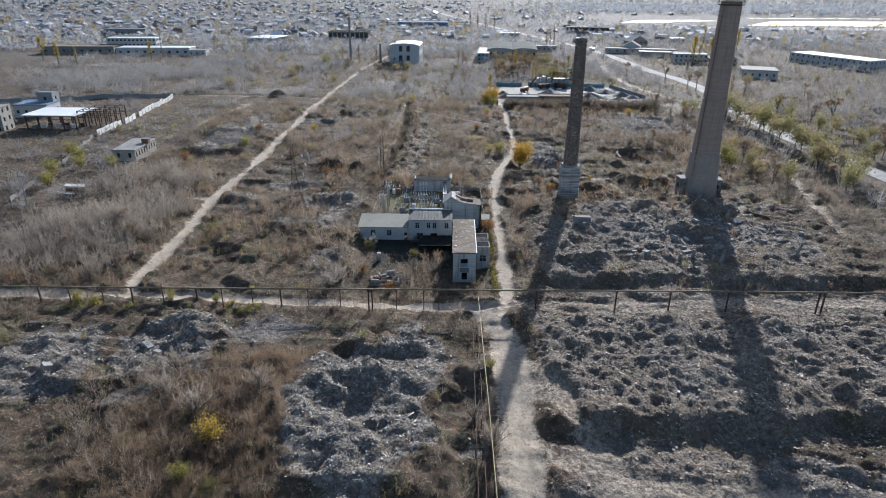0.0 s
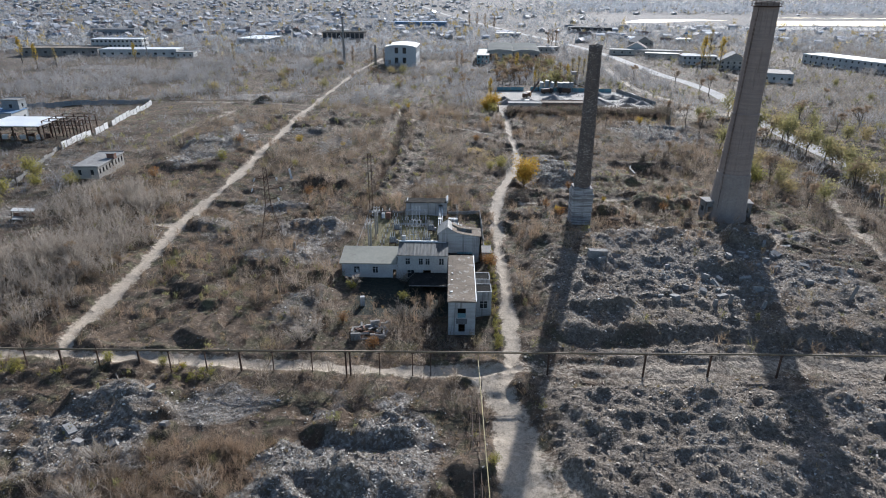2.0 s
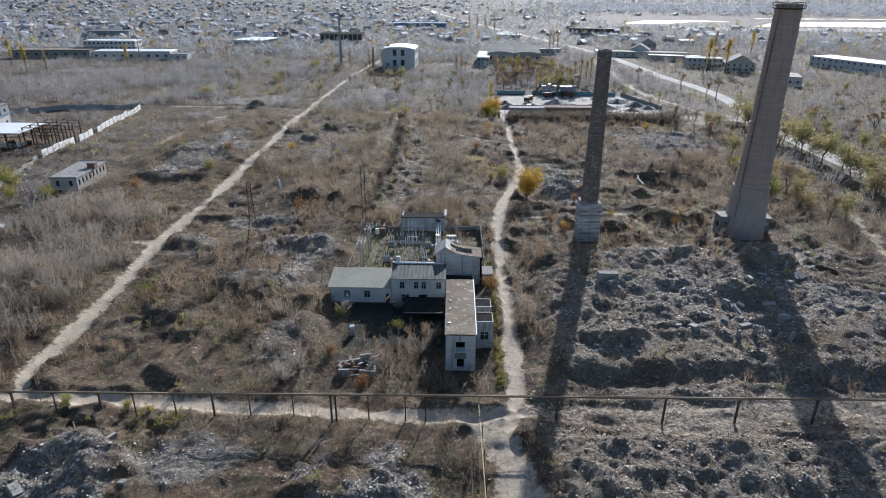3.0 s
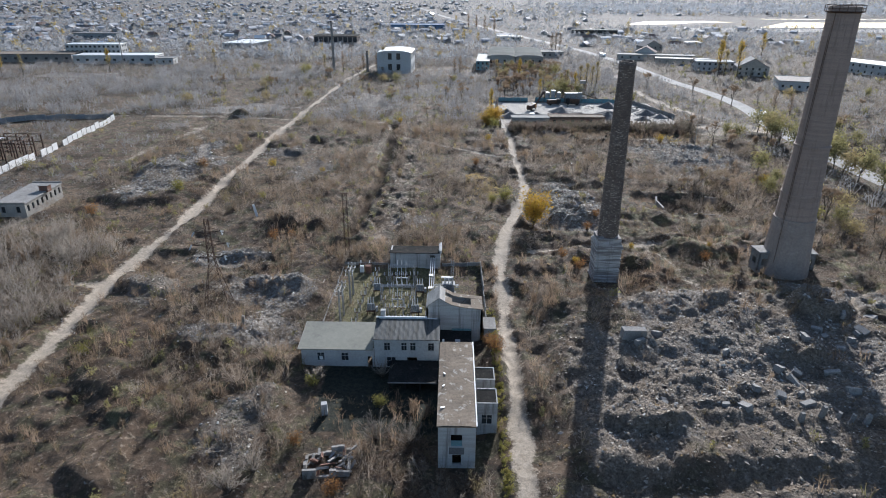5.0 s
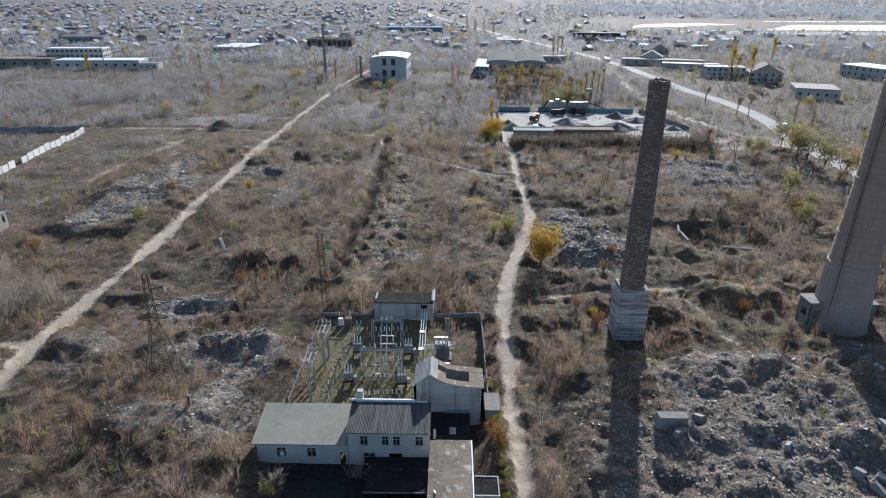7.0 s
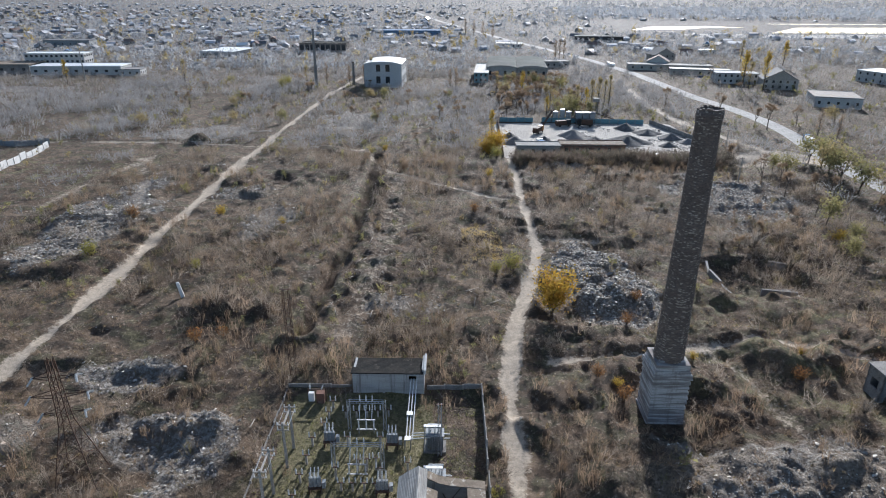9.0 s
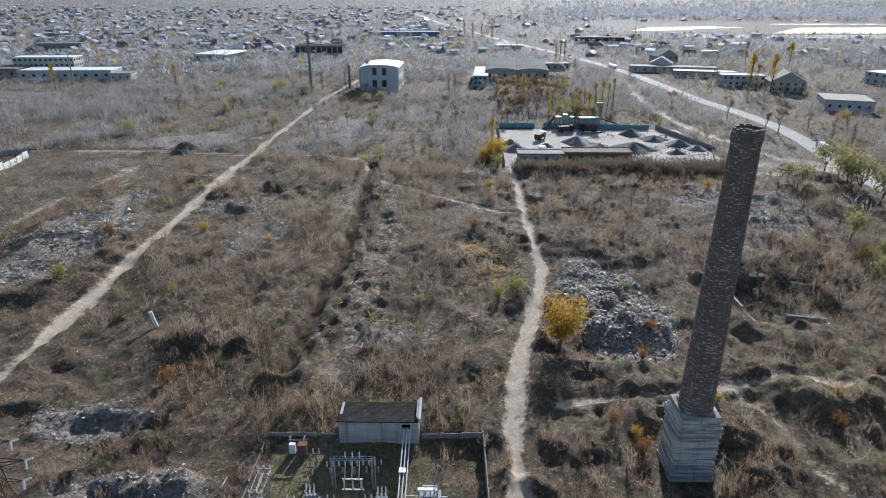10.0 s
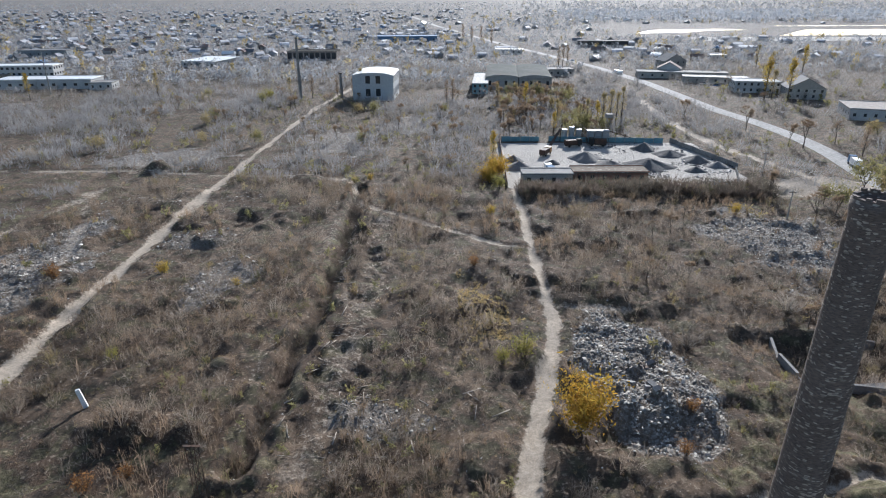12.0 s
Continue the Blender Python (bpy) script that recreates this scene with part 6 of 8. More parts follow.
def vehicle(name, x, y, turn, body, label, long=4.3, high=1.45, cab=None, z=-0.52):
    t = thing(name, pose(x, y, z, 0, 0, turn), label, "truck" if cab else "car", "trucks" if cab else "cars")
    w = 0.85 if not cab else 1.2
    if cab:
        part("cab", Mesh().box(long / 2 - 2.0, -w, 0.7, long / 2, w, high, None, 0.1), body, t)
        part("windscreen", Mesh().box(long / 2 - 0.06, -w + 0.2, high * 0.62, long / 2 + 0.02, w - 0.2, high * 0.9), M_GLASS, t)
        part("bed", Mesh().box(-long / 2, -w, 0.9, long / 2 - 2.2, w, high * 0.92, None, 0.03), cab, t)
        part("chassis", Mesh().box(-long / 2, -0.5, 0.55, long / 2 - 0.2, 0.5, 0.85), M_TYRE, t)
    else:
        part("body", Mesh().box(-long / 2, -w, 0.3, long / 2, w, 0.85, None, 0.06), body, t)
        part("roof", Mesh().box(-long * 0.32, -w + 0.08, 0.85, long * 0.22, w - 0.08, high, None, 0.28), M_GLASS, t, "dark glazed cabin")
        part("roof_panel", Mesh().box(-long * 0.24, -w + 0.36, high, long * 0.14, w - 0.36, high + 0.04), body, t)
    r = 0.5 if cab else 0.32
    for x2 in (-long * 0.32, long * 0.32):
        for s in (-1, 1):
            part("wheel", Mesh().rod((x2, s * (w - 0.25), r), (x2, s * (w + 0.02), r), r, n=12), M_TYRE, t)


vehicle("dump_truck", 41, 374, 60, M_ORANGE, "orange dump truck parked in the yard", 7, 2.9, M_RUST)
vehicle("dump_truck", 39, 349, 100, M_WHITE, "white truck parked by the storehouse", 6.5, 2.8, M_BLUE)
vehicle("loader_truck", 54, 388, 20, M_TYRE, "dark machine truck at the crusher", 7, 3.0, M_RUST)
vehicle("loader_truck", 64, 389, 170, M_TYRE, "dark machine truck at the crusher", 7, 3.2, M_RUST)
vehicle("lorry", 148.5, 358, 75, M_BLUE, "lorry with a pale cover on the road", 8, 3.2, M_WHITE)
vehicle("lorry", 127.5, 612, 110, M_WHITE, "pale lorry on the far road", 8, 3.2, M_WHITE)
for k, (x, y, a) in enumerate(((170, 560, 20), (176, 552, 20), (182, 545, 10), (25, 470, 90), (27, 476, 90), (110, 700, 115), (60, 870, 110), (86, 333.5, 5), (80, 333.5, 2), (92, 334, 0))):
    vehicle("parked_car", x, y, a, (M_WHITE, M_BLUE, M_GREY_PAINT, M_TYRE)[k % 4], "small parked car on the pale ground")


def crusher():
    t = thing("crusher_plant", pose(58, 394, -0.6), "grey crushing plant with steel tanks and hoppers", "machine plant")
    for k, x in enumerate((-6, -3, 0)):
        part("tank", Mesh().rod((x, 4, 0), (x, 4, 5 + k % 2), 1.2, n=14), M_GALV, t, "grey steel tank")
    for x in (4, 7, 10):
        part("hopper", Mesh().box(x - 1.3, -1.3, 2.5, x + 1.3, 1.3, 5, None, 0.0).box(x - 1.5, -1.5, 5, x + 1.5, 1.5, 5.4), M_GREY_PAINT, t)
        part("legs", Mesh().beam((x - 1.2, -1.2, 0), (x - 1.2, -1.2, 2.5), 0.15).beam((x + 1.2, -1.2, 0), (x + 1.2, -1.2, 2.5), 0.15).beam((x - 1.2, 1.2, 0), (x - 1.2, 1.2, 2.5), 0.15).beam((x + 1.2, 1.2, 0), (x + 1.2, 1.2, 2.5), 0.15), M_RUST, t)
    part("conveyor", Mesh().box(-0.5, -12, -0.15, 0.5, 0, 0.15, pose(-8, 2, 5.5, 24, 0, -30)).beam((-8, 1.5, 0), (-8, 1.5, 5.3), 0.2), M_RUST, t)
    part("conveyor", Mesh().box(-0.5, 0, -0.15, 0.5, 14, 0.15, pose(11, 1, 5.0, -18, 0, -60)).beam((20, 6, 0), (20, 6, 2.6), 0.2), M_RUST, t)
    part("tower", lattice_post(Mesh(), 13, 8, 0, 9, 2.2).box(11.6, 6.6, 9, 14.4, 9.4, 10.5), M_SLAB, t)


crusher()

# ---- sunken pit with broken walls ----
t = thing("pit_wall", pose(72, 231, -2.6), "broken concrete retaining walls of a sunken pit", "retaining wall")
for a, b, h in (((-9.5, -9), (-9.9, -4), 2.0), ((-9.9, -4), (-10, 2), 2.6), ((-10, 2), (-8, 9), 1.6), ((-5, 9.3), (2, 9.8), 1.2), ((6, 8.6), (9.6, 7), 1.8), ((-2, -6), (5, -7.4), 1.6)):
    part("wall", Mesh().wall(a, b, -0.5, h, 0.5), M_SLAB, t)
part("slab", Mesh().box(-1, -8, 0, 5, -4.5, 1.0, pose(0, 0, 0.2, 4, 3, 10), 0.05), M_SLAB, t)

# ---- ponds ----
def pond(pts, z, label):
    single("pond", Mesh().add([(x, y, z) for x, y in pts], [tuple(range(len(pts)))]), M_WATER, None, label, "water", "ponds", "structure")


pond([(425, 985), (520, 990), (900, 985), (1100, 1010), (1150, 1110), (780, 1130), (520, 1105)], -0.02, "bright still settling pond behind low dykes")
pond([(255, 1035), (330, 1050), (372, 1085), (440, 1100), (400, 1130), (300, 1105)], -0.02, "bright narrow settling pond")
pond([(520, 1185), (900, 1195), (1500, 1215), (1500, 1240), (900, 1225), (520, 1205)], -0.02, "thin bright pond in the distance")
# ---- plants ----
def shrub_kind(seed, n=30, spread=0.9, width=0.05, low=20, high=85, side=2):
    """Thin blades that fan out from a root, with side twigs: verts and tris for a shrub about 1 m high."""
    r = np.random.RandomState(seed)
    v, f = [], []

    def blade(p, d, length, w):
        s = np.cross(d, r.normal(size=3))
        s = s / np.linalg.norm(s) * w
        k = len(v)
        v.extend([p - s, p + s, p + d * length])
        f.append((k, k + 1, k + 2))

    for _ in range(n):
        a, e = r.uniform(0, 2 * math.pi), radians(r.uniform(low, high))
        d = np.array([math.cos(a) * math.cos(e) * spread, math.sin(a) * math.cos(e) * spread, math.sin(e)])
        p = np.array([r.normal() * 0.12, r.normal() * 0.12, -0.05])
        length = r.uniform(0.6, 1.1)
        blade(p, d, length, width)
        for _ in range(side):
            d2 = d + r.normal(size=3) * 0.45
            blade(p + d * length * r.uniform(0.35, 0.8), d2 / np.linalg.norm(d2), r.uniform(0.25, 0.5), width * 0.7)
    return np.array(v), np.array(f)


def leaf_kind(seed, n=60, size=0.1, shape=(0.5, 0.5, 0.5), base=0.5, hollow=0.3, stems=5):
    """Loose leaves in an uneven clump, with a few stems."""
    r = np.random.RandomState(seed)
    v, f = [], []
    lumps = [(r.normal(size=3) * 0.28, r.uniform(0.45, 0.8)) for _ in range(6)]
    for _ in range(n):
        c, rad = lumps[r.randint(6)]
        d = r.normal(size=3)
        d /= np.linalg.norm(d)
        p = (c + d * rad * r.uniform(hollow, 1.0)) * np.array(shape) + np.array([0, 0, base])
        a, b = r.normal(size=3), r.normal(size=3)
        k, s = len(v), size * r.uniform(0.6, 1.4)
        v.extend([p + a * s * 0.6, p + b * s * 0.6, p - (a + b) * s * 0.5])
        f.append((k, k + 1, k + 2))
    for _ in range(stems):
        k = len(v)
        top = r.normal(size=3) * 0.25 * np.array(shape) + np.array([0, 0, base * 1.2])
        v.extend([np.array([-0.03, 0, -0.05]), np.array([0.03, 0, -0.05]), top])
        f.append((k, k + 1, k + 2))
    return np.array(v), np.array(f)


def stone_kind(seed):
    r = np.random.RandomState(seed)
    s = np.array([r.uniform(0.5, 1.0), r.uniform(0.35, 0.7), r.uniform(0.2, 0.5)])
    v = np.array([(-1, -0.6, -0.5), (1, -0.7, -0.4), (0.9, 0.8, -0.5), (-0.8, 0.9, -0.5), (0.5, -0.2, 1), (-0.6, 0.3, 0.9)]) * s * 0.55 + r.normal(size=(6, 3)) * 0.1
    a, b = r.uniform(-0.5, 0.5, 2)
    ra = np.array([[1, 0, 0], [0, math.cos(a), -math.sin(a)], [0, math.sin(a), math.cos(a)]])
    rb = np.array([[math.cos(b), 0, math.sin(b)], [0, 1, 0], [-math.sin(b), 0, math.cos(b)]])
    f = [(0, 1, 4), (0, 4, 5), (1, 2, 4), (2, 5, 4), (2, 3, 5), (3, 0, 5)]
    return v @ ra.T @ rb.T, np.array(f)


def house_kind(high):
    """A gabled house, 1 m wide: walls and roof."""
    v = np.array([(x, y, z) for y in (-0.6, 0.6) for x, z in ((-0.5, -0.05), (0.5, -0.05), (0.5, high), (0, high + 0.3), (-0.5, high))])
    f = [(0, 1, 6), (0, 6, 5), (1, 2, 7), (1, 7, 6), (4, 0, 5), (4, 5, 9), (0, 2, 1), (0, 4, 2), (2, 4, 3), (5, 6, 7), (5, 7, 9), (7, 8, 9)]
    w = np.array([(x * 1.12, y * 1.1, z + 0.02) for y in (-0.6, 0.6) for x, z in ((-0.5, high - 0.04), (0, high + 0.3), (0.5, high - 0.04))])
    g = [(0, 1, 4), (0, 4, 3), (1, 2, 5), (1, 5, 4)]
    return np.concatenate([v, w]), np.array(f + [tuple(i + 10 for i in t) for t in g])


HOUSES = [house_kind(h) for h in (0.28, 0.32, 0.4)]


def places(n, x0, x1, y0, y1, weight, seed, wide=0.0):
    """Random places, kept in proportion to weight(x, y). wide: the area widens with distance."""
    r = np.random.RandomState(seed)
    y = r.uniform(y0, y1, n)
    x = r.uniform(x0, x1, n) + (wide * (y - y0) * r.uniform(-1, 1, n) if wide else 0)
    keep = r.rand(n) < weight(x, y)
    x, y = x[keep], y[keep]
    return np.stack([x, y, height(x, y)], -1), r


def built(x, y):
    """1 where something stands and nothing grows."""
    m = np.maximum(area(x, y, -23, 9, 140, 163, 1), area(x, y, -12.5, 0, 186, 192, 1))
    m = np.maximum(m, area(x, y, -0.5, 9, 123, 146, 1))
    m = np.maximum(m, area(x, y, -22, 8.6, 155, 188, 1) * 0.93)
    m = np.maximum(m, np.maximum(blob(x, y, 34.9, 181.9, 5, 5), blob(x, y, 76, 186, 9, 7)) > 0)
    m = np.maximum(m, area(x, y, 22, 106, 330, 397, 3))
    m = np.maximum(m, away(x, y, ROAD) < 6)
    m = np.maximum(m, area(x, y, -184, -145, 258, 284, 2))
    m = np.maximum(m, area(x, y, -123, -111, 213, 234, 1))
    m = np.maximum(m, np.maximum(area(x, y, -53, -27, 518, 548, 2), area(x, y, 16, 70, 515, 606, 2)))
    return np.maximum(m, smooth(track_at(x, y), 0.15, 0.5))


def spoil(x, y):
    return np.clip(area(x, y, 14, 130, 40, 118, 4) + 0.8 * area(x, y, 19, 110, 118, 162, 8) + 0.5 * area(x, y, 42, 100, 162, 208, 8), 0, 1)


def clump_kind(seed, stems, twigs, wide, width):
    """A leafless bush about 1 m high: stems that fan out to a dome, with fine twigs in its outer part."""
    r = np.random.RandomState(seed)
    v, f, tips = [], [], []

    def blade(p, q, w):
        s = np.cross(q - p, r.normal(size=3))
        s = s / np.linalg.norm(s) * w
        k = len(v)
        v.extend([p - s, p + s, q])
        f.append((k, k + 1, k + 2))

    for _ in range(stems):
        a, lean = r.uniform(0, 2 * math.pi), wide * r.rand() ** 0.6
        base = np.array([math.cos(a), math.sin(a), 0]) * 0.25 * lean + np.array([0, 0, -0.06])
        tip = np.array([math.cos(a) * lean, math.sin(a) * lean, (1 - 0.42 * (lean / wide) ** 2) * r.uniform(0.72, 1.0)])
        tips.append((base, tip))
        blade(base, tip, width * 1.1)
    for _ in range(twigs):
        base, tip = tips[r.randint(stems)]
        p = base + (tip - base) * r.uniform(0.35, 0.95)
        way = (tip - base) / np.linalg.norm(tip - base) + r.normal(size=3) * 0.6
        blade(p, p + way / np.linalg.norm(way) * r.uniform(0.2, 0.42), width)
    return np.array(v), np.array(f)


def thicket(x, y):
    """Where the dry bushes stand thick."""
    t = smooth(fbm(x, y, 34, 4, 40), -0.35, 0.55)
    t = np.maximum(t, 0.95 * area(x, y, -108, -76, 112, 205, 10))
    t = np.maximum(t, 0.9 * area(x, y, -48, -28, 55, 92, 10))
    t = np.maximum(t, 0.8 * area(x, y, -16, 6, 193, 207, 4))
    t = np.maximum(t, 0.8 * area(x, y, 26, 100, 298, 330, 8))
    return t


SHRUBS = [shrub_kind(k, 12, 1.05, 0.017, 15, 82, 2) for k in range(7)]
POLES = [shrub_kind(20 + k, 10, 0.6, 0.016, 50, 88, 3) for k in range(4)]
FINE = [shrub_kind(90 + k, 19, 0.8, 0.009, 35, 88, 2) for k in range(4)]
STANDS = [shrub_kind(80 + k, 9, 0.8, 0.014, 32, 86, 3) for k in range(5)]
FARS = [shrub_kind(30 + k, 6, 1.2, 0.024, 12, 80, 1) for k in range(5)]
TUFTS = [shrub_kind(40 + k, 9, 0.8, 0.05, 30, 85, 0) for k in range(5)]
LEAFY = [leaf_kind(50 + k, 46, 0.11) for k in range(5)]
WOODS = [leaf_kind(60 + k, 20, 0.115, (0.5, 0.5, 0.5), 0.5, 0.3, 1) for k in range(6)]
FARWOODS = [leaf_kind(65 + k, 9, 0.19, (0.6, 0.6, 0.45), 0.45, 0.3, 0) for k in range(6)]
CLUMPS = [clump_kind(400 + k, 12, 72, 0.8, 0.0068) for k in range(6)]
FARCLUMPS = [clump_kind(420 + k, 7, 33, 0.72, 0.0135) for k in range(6)]
STONES = [stone_kind(70 + k) for k in range(12)]


def open_land(x, y):
    return (1 - built(x, y)) * (1 - 0.85 * rubble_at(x, y)) * (1 - 0.9 * spoil(x, y)) * (1 - 0.85 * smooth(-away(x, y, [(-18, 205), (-17, 246), (-18, 300)]), -8, -4))


pos, r = places(15000, -105, 115, 45, 262, lambda x, y: open_land(x, y) * (0.15 + 0.85 * thicket(x, y)) * (0.3 + 0.7 * smooth(fbm(x, y, 13, 3, 65), -0.35, 0.2)), 101)
scatter("dry_shrubs", SHRUBS, pos, r.uniform(0.6, 1.7, len(pos)) * (0.8 + 0.4 * thicket(pos[:, 0], pos[:, 1])), r.uniform(0, 6.3, len(pos)), M_TWIG, "leafless grey-brown bushes spread over the waste ground", "bushes", r.uniform(0.7, 1.2, len(pos)))
pos, r = places(8500, -105, 112, 48, 262, lambda x, y: open_land(x, y) * np.maximum(smooth(fbm(x, y, 15, 3, 61), 0.0, 0.4), np.maximum(0.8 * area(x, y, -78, -27, 50, 88, 8), np.maximum(0.7 * area(x, y, 40, 104, 200, 252, 8), 0.6 * area(x, y, -60, 8, 190, 207, 5)))), 114)
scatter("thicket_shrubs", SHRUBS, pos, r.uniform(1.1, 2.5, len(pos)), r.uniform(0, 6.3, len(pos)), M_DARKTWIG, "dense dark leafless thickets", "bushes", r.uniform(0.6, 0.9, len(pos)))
pos, r = places(8000, -110, 100, 110, 335, lambda x, y: open_land(x, y) * np.maximum(smooth(fbm(x, y, 24, 3, 44), 0.05, 0.5), np.maximum(area(x, y, -16, 6, 193, 207, 3), 0.7 * area(x, y, 27, 100, 300, 329, 6))), 102)
scatter("dry_saplings", POLES, pos, r.uniform(1.4, 3.6, len(pos)), r.uniform(0, 6.3, len(pos)), M_TWIG, "upright leafless saplings in loose stands", "saplings")
pos, r = places(14000, -105, 115, 45, 262, lambda x, y: (1 - built(x, y)) * (1 - 0.5 * spoil(x, y)) * (1 - 0.5 * rubble_at(x, y)) * 0.75, 103)
scatter("dry_grass", TUFTS, pos, r.uniform(0.3, 0.9, len(pos)), r.uniform(0, 6.3, len(pos)), M_WEED, "tufts of dry straw and olive weeds", "grass")
pos, r = places(2600, -22, 8, 156, 188, lambda x, y: 0.8 + 0 * x, 104)
scatter("yard_grass", TUFTS, pos, r.uniform(0.2, 0.5, len(pos)), r.uniform(0, 6.3, len(pos)), M_YARDGRASS, "short green grass between the switchgear", "grass")
pos, r = places(1500, -105, 115, 45, 262, lambda x, y: open_land(x, y) * smooth(fbm(x, y, 26, 3, 47), 0.1, 0.6), 105)
scatter("olive_bushes", LEAFY, pos, r.uniform(0.8, 2.2, len(pos)), r.uniform(0, 6.3, len(pos)), M_OLIVE, "low bushes still holding dull olive leaves", "bushes")
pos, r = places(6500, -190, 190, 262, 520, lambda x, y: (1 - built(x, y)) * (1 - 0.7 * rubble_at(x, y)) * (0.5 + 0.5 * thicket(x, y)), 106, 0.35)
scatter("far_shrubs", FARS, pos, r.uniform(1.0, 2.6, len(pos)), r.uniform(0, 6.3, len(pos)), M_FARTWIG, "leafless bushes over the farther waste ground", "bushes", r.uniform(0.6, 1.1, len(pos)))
pos, r = places(4500, -190, 190, 262, 560, lambda x, y: (1 - built(x, y)) * (1 - 0.7 * rubble_at(x, y)) * smooth(fbm(x, y, 20, 3, 62), 0.05, 0.45), 115, 0.35)
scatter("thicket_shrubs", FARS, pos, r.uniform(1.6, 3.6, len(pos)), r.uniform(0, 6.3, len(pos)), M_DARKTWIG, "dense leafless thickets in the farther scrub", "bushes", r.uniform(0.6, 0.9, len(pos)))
pos, r = places(5000, -260, -105, 120, 262, lambda x, y: (1 - built(x, y)) * (0.5 + 0.5 * thicket(x, y)), 107)
scatter("far_shrubs", FARS, pos, r.uniform(1.2, 2.8, len(pos)), r.uniform(0, 6.3, len(pos)), M_FARTWIG, "leafless bushes beyond the track", "bushes", r.uniform(0.6, 1.1, len(pos)))
pos, r = places(5000, 98, 260, 120, 330, lambda x, y: (1 - built(x, y)) * (0.4 + 0.6 * thicket(x, y)) * smooth(np.abs(x - 143), 5, 12), 108)
scatter("far_shrubs", FARS, pos, r.uniform(1.2, 3.2, len(pos)), r.uniform(0, 6.3, len(pos)), M_FARTWIG, "leafless bushes beside the road", "bushes", r.uniform(0.6, 1.1, len(pos)))
pos, r = places(4000, 148, 430, 235, 640, lambda x, y: (1 - built(x, y)) * (0.35 + 0.65 * smooth(fbm(x, y, 45, 4, 63), -0.3, 0.4)) * (away(x, y, ROAD) > 8), 116)
scatter("far_shrubs", FARS, pos, r.uniform(1.6, 4.0, len(pos)), r.uniform(0, 6.3, len(pos)), M_FARTWIG, "leafless bushes beyond the road", "bushes", r.uniform(0.6, 1.1, len(pos)))
pos, r = places(260, 150, 420, 235, 640, lambda x, y: (1 - built(x, y)) * (away(x, y, ROAD) > 9), 117)
scatter("far_lime_bushes", LEAFY, pos, r.uniform(2.0, 5.0, len(pos)), r.uniform(0, 6.3, len(pos)), M_OLIVE, "yellow-green bushes beyond the road", "bushes")
pos, r = places(260, 8.9, 10.2, 118, 166, lambda x, y: 0.9 + 0 * x, 118)
scatter("verge_bushes", LEAFY, pos, r.uniform(0.4, 1.0, len(pos)), r.uniform(0, 6.3, len(pos)), M_LIME, "low yellow-green growth between the wall and the track", "bushes")
pos, r = places(1500, -150, 170, 250, 520, lambda x, y: (1 - built(x, y)) * smooth(fbm(x, y, 50, 3, 48), 0.0, 0.6), 109, 0.3)
scatter("olive_bushes", LEAFY, pos, r.uniform(1.5, 3.5, len(pos)), r.uniform(0, 6.3, len(pos)), M_OLIVE, "dull olive bushes in the farther scrub", "bushes")


def fan(n, y0, y1, weight, seed):
    """Random places over land that widens with distance, thinner farther off."""
    r = np.random.RandomState(seed)
    y = y0 + (y1 - y0) * r.rand(n) ** 1.15
    x = r.uniform(-0.86, 0.86, n) * y
    keep = r.rand(n) < weight(x, y)
    x, y = x[keep], y[keep]
    return np.stack([x, y, height(x, y)], -1), r


pos, r = fan(4500, 520, 1050, lambda x, y: (1 - built(x, y)) * (0.45 + 0.55 * smooth(fbm(x, y, 90, 4, 49), -0.4, 0.5)) * (1 - area(x, y, 230, 1300, 955, 1240, 20)), 110)
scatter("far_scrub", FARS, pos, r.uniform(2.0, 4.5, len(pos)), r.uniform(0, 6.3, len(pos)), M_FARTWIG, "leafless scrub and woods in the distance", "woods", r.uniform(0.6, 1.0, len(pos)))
pos, r = places(4500, -460, -150, 270, 640, lambda x, y: (1 - built(x, y)) * (0.35 + 0.65 * smooth(fbm(x, y, 60, 4, 49), -0.4, 0.5)), 113)
scatter("far_scrub", FARS, pos, r.uniform(1.8, 4.0, len(pos)), r.uniform(0, 6.3, len(pos)), M_FARTWIG, "leafless scrub round the distant works", "woods", r.uniform(0.6, 1.0, len(pos)))
def village_land(x, y):
    return (1 - built(x, y)) * (0.5 + 0.5 * smooth(fbm(x, y, 130, 3, 50), -0.35, 0.35)) * np.where(x < 0.03 * y, 1.0, 0.9 * smooth(y, 560, 720)) * (1 - area(x, y, 230, 1500, 955, 1250, 20)) * (away(x, y, ROAD) > 14)


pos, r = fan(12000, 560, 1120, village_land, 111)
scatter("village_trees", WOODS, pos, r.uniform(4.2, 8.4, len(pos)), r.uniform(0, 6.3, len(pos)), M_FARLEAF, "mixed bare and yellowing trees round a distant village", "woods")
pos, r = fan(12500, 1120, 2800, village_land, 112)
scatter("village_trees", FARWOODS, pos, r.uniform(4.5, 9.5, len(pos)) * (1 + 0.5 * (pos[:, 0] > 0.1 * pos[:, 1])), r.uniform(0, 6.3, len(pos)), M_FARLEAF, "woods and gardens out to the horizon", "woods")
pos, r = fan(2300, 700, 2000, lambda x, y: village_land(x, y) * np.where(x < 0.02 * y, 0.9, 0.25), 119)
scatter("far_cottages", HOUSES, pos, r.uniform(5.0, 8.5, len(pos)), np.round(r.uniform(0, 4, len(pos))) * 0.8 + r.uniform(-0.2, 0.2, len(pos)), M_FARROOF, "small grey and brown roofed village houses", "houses")

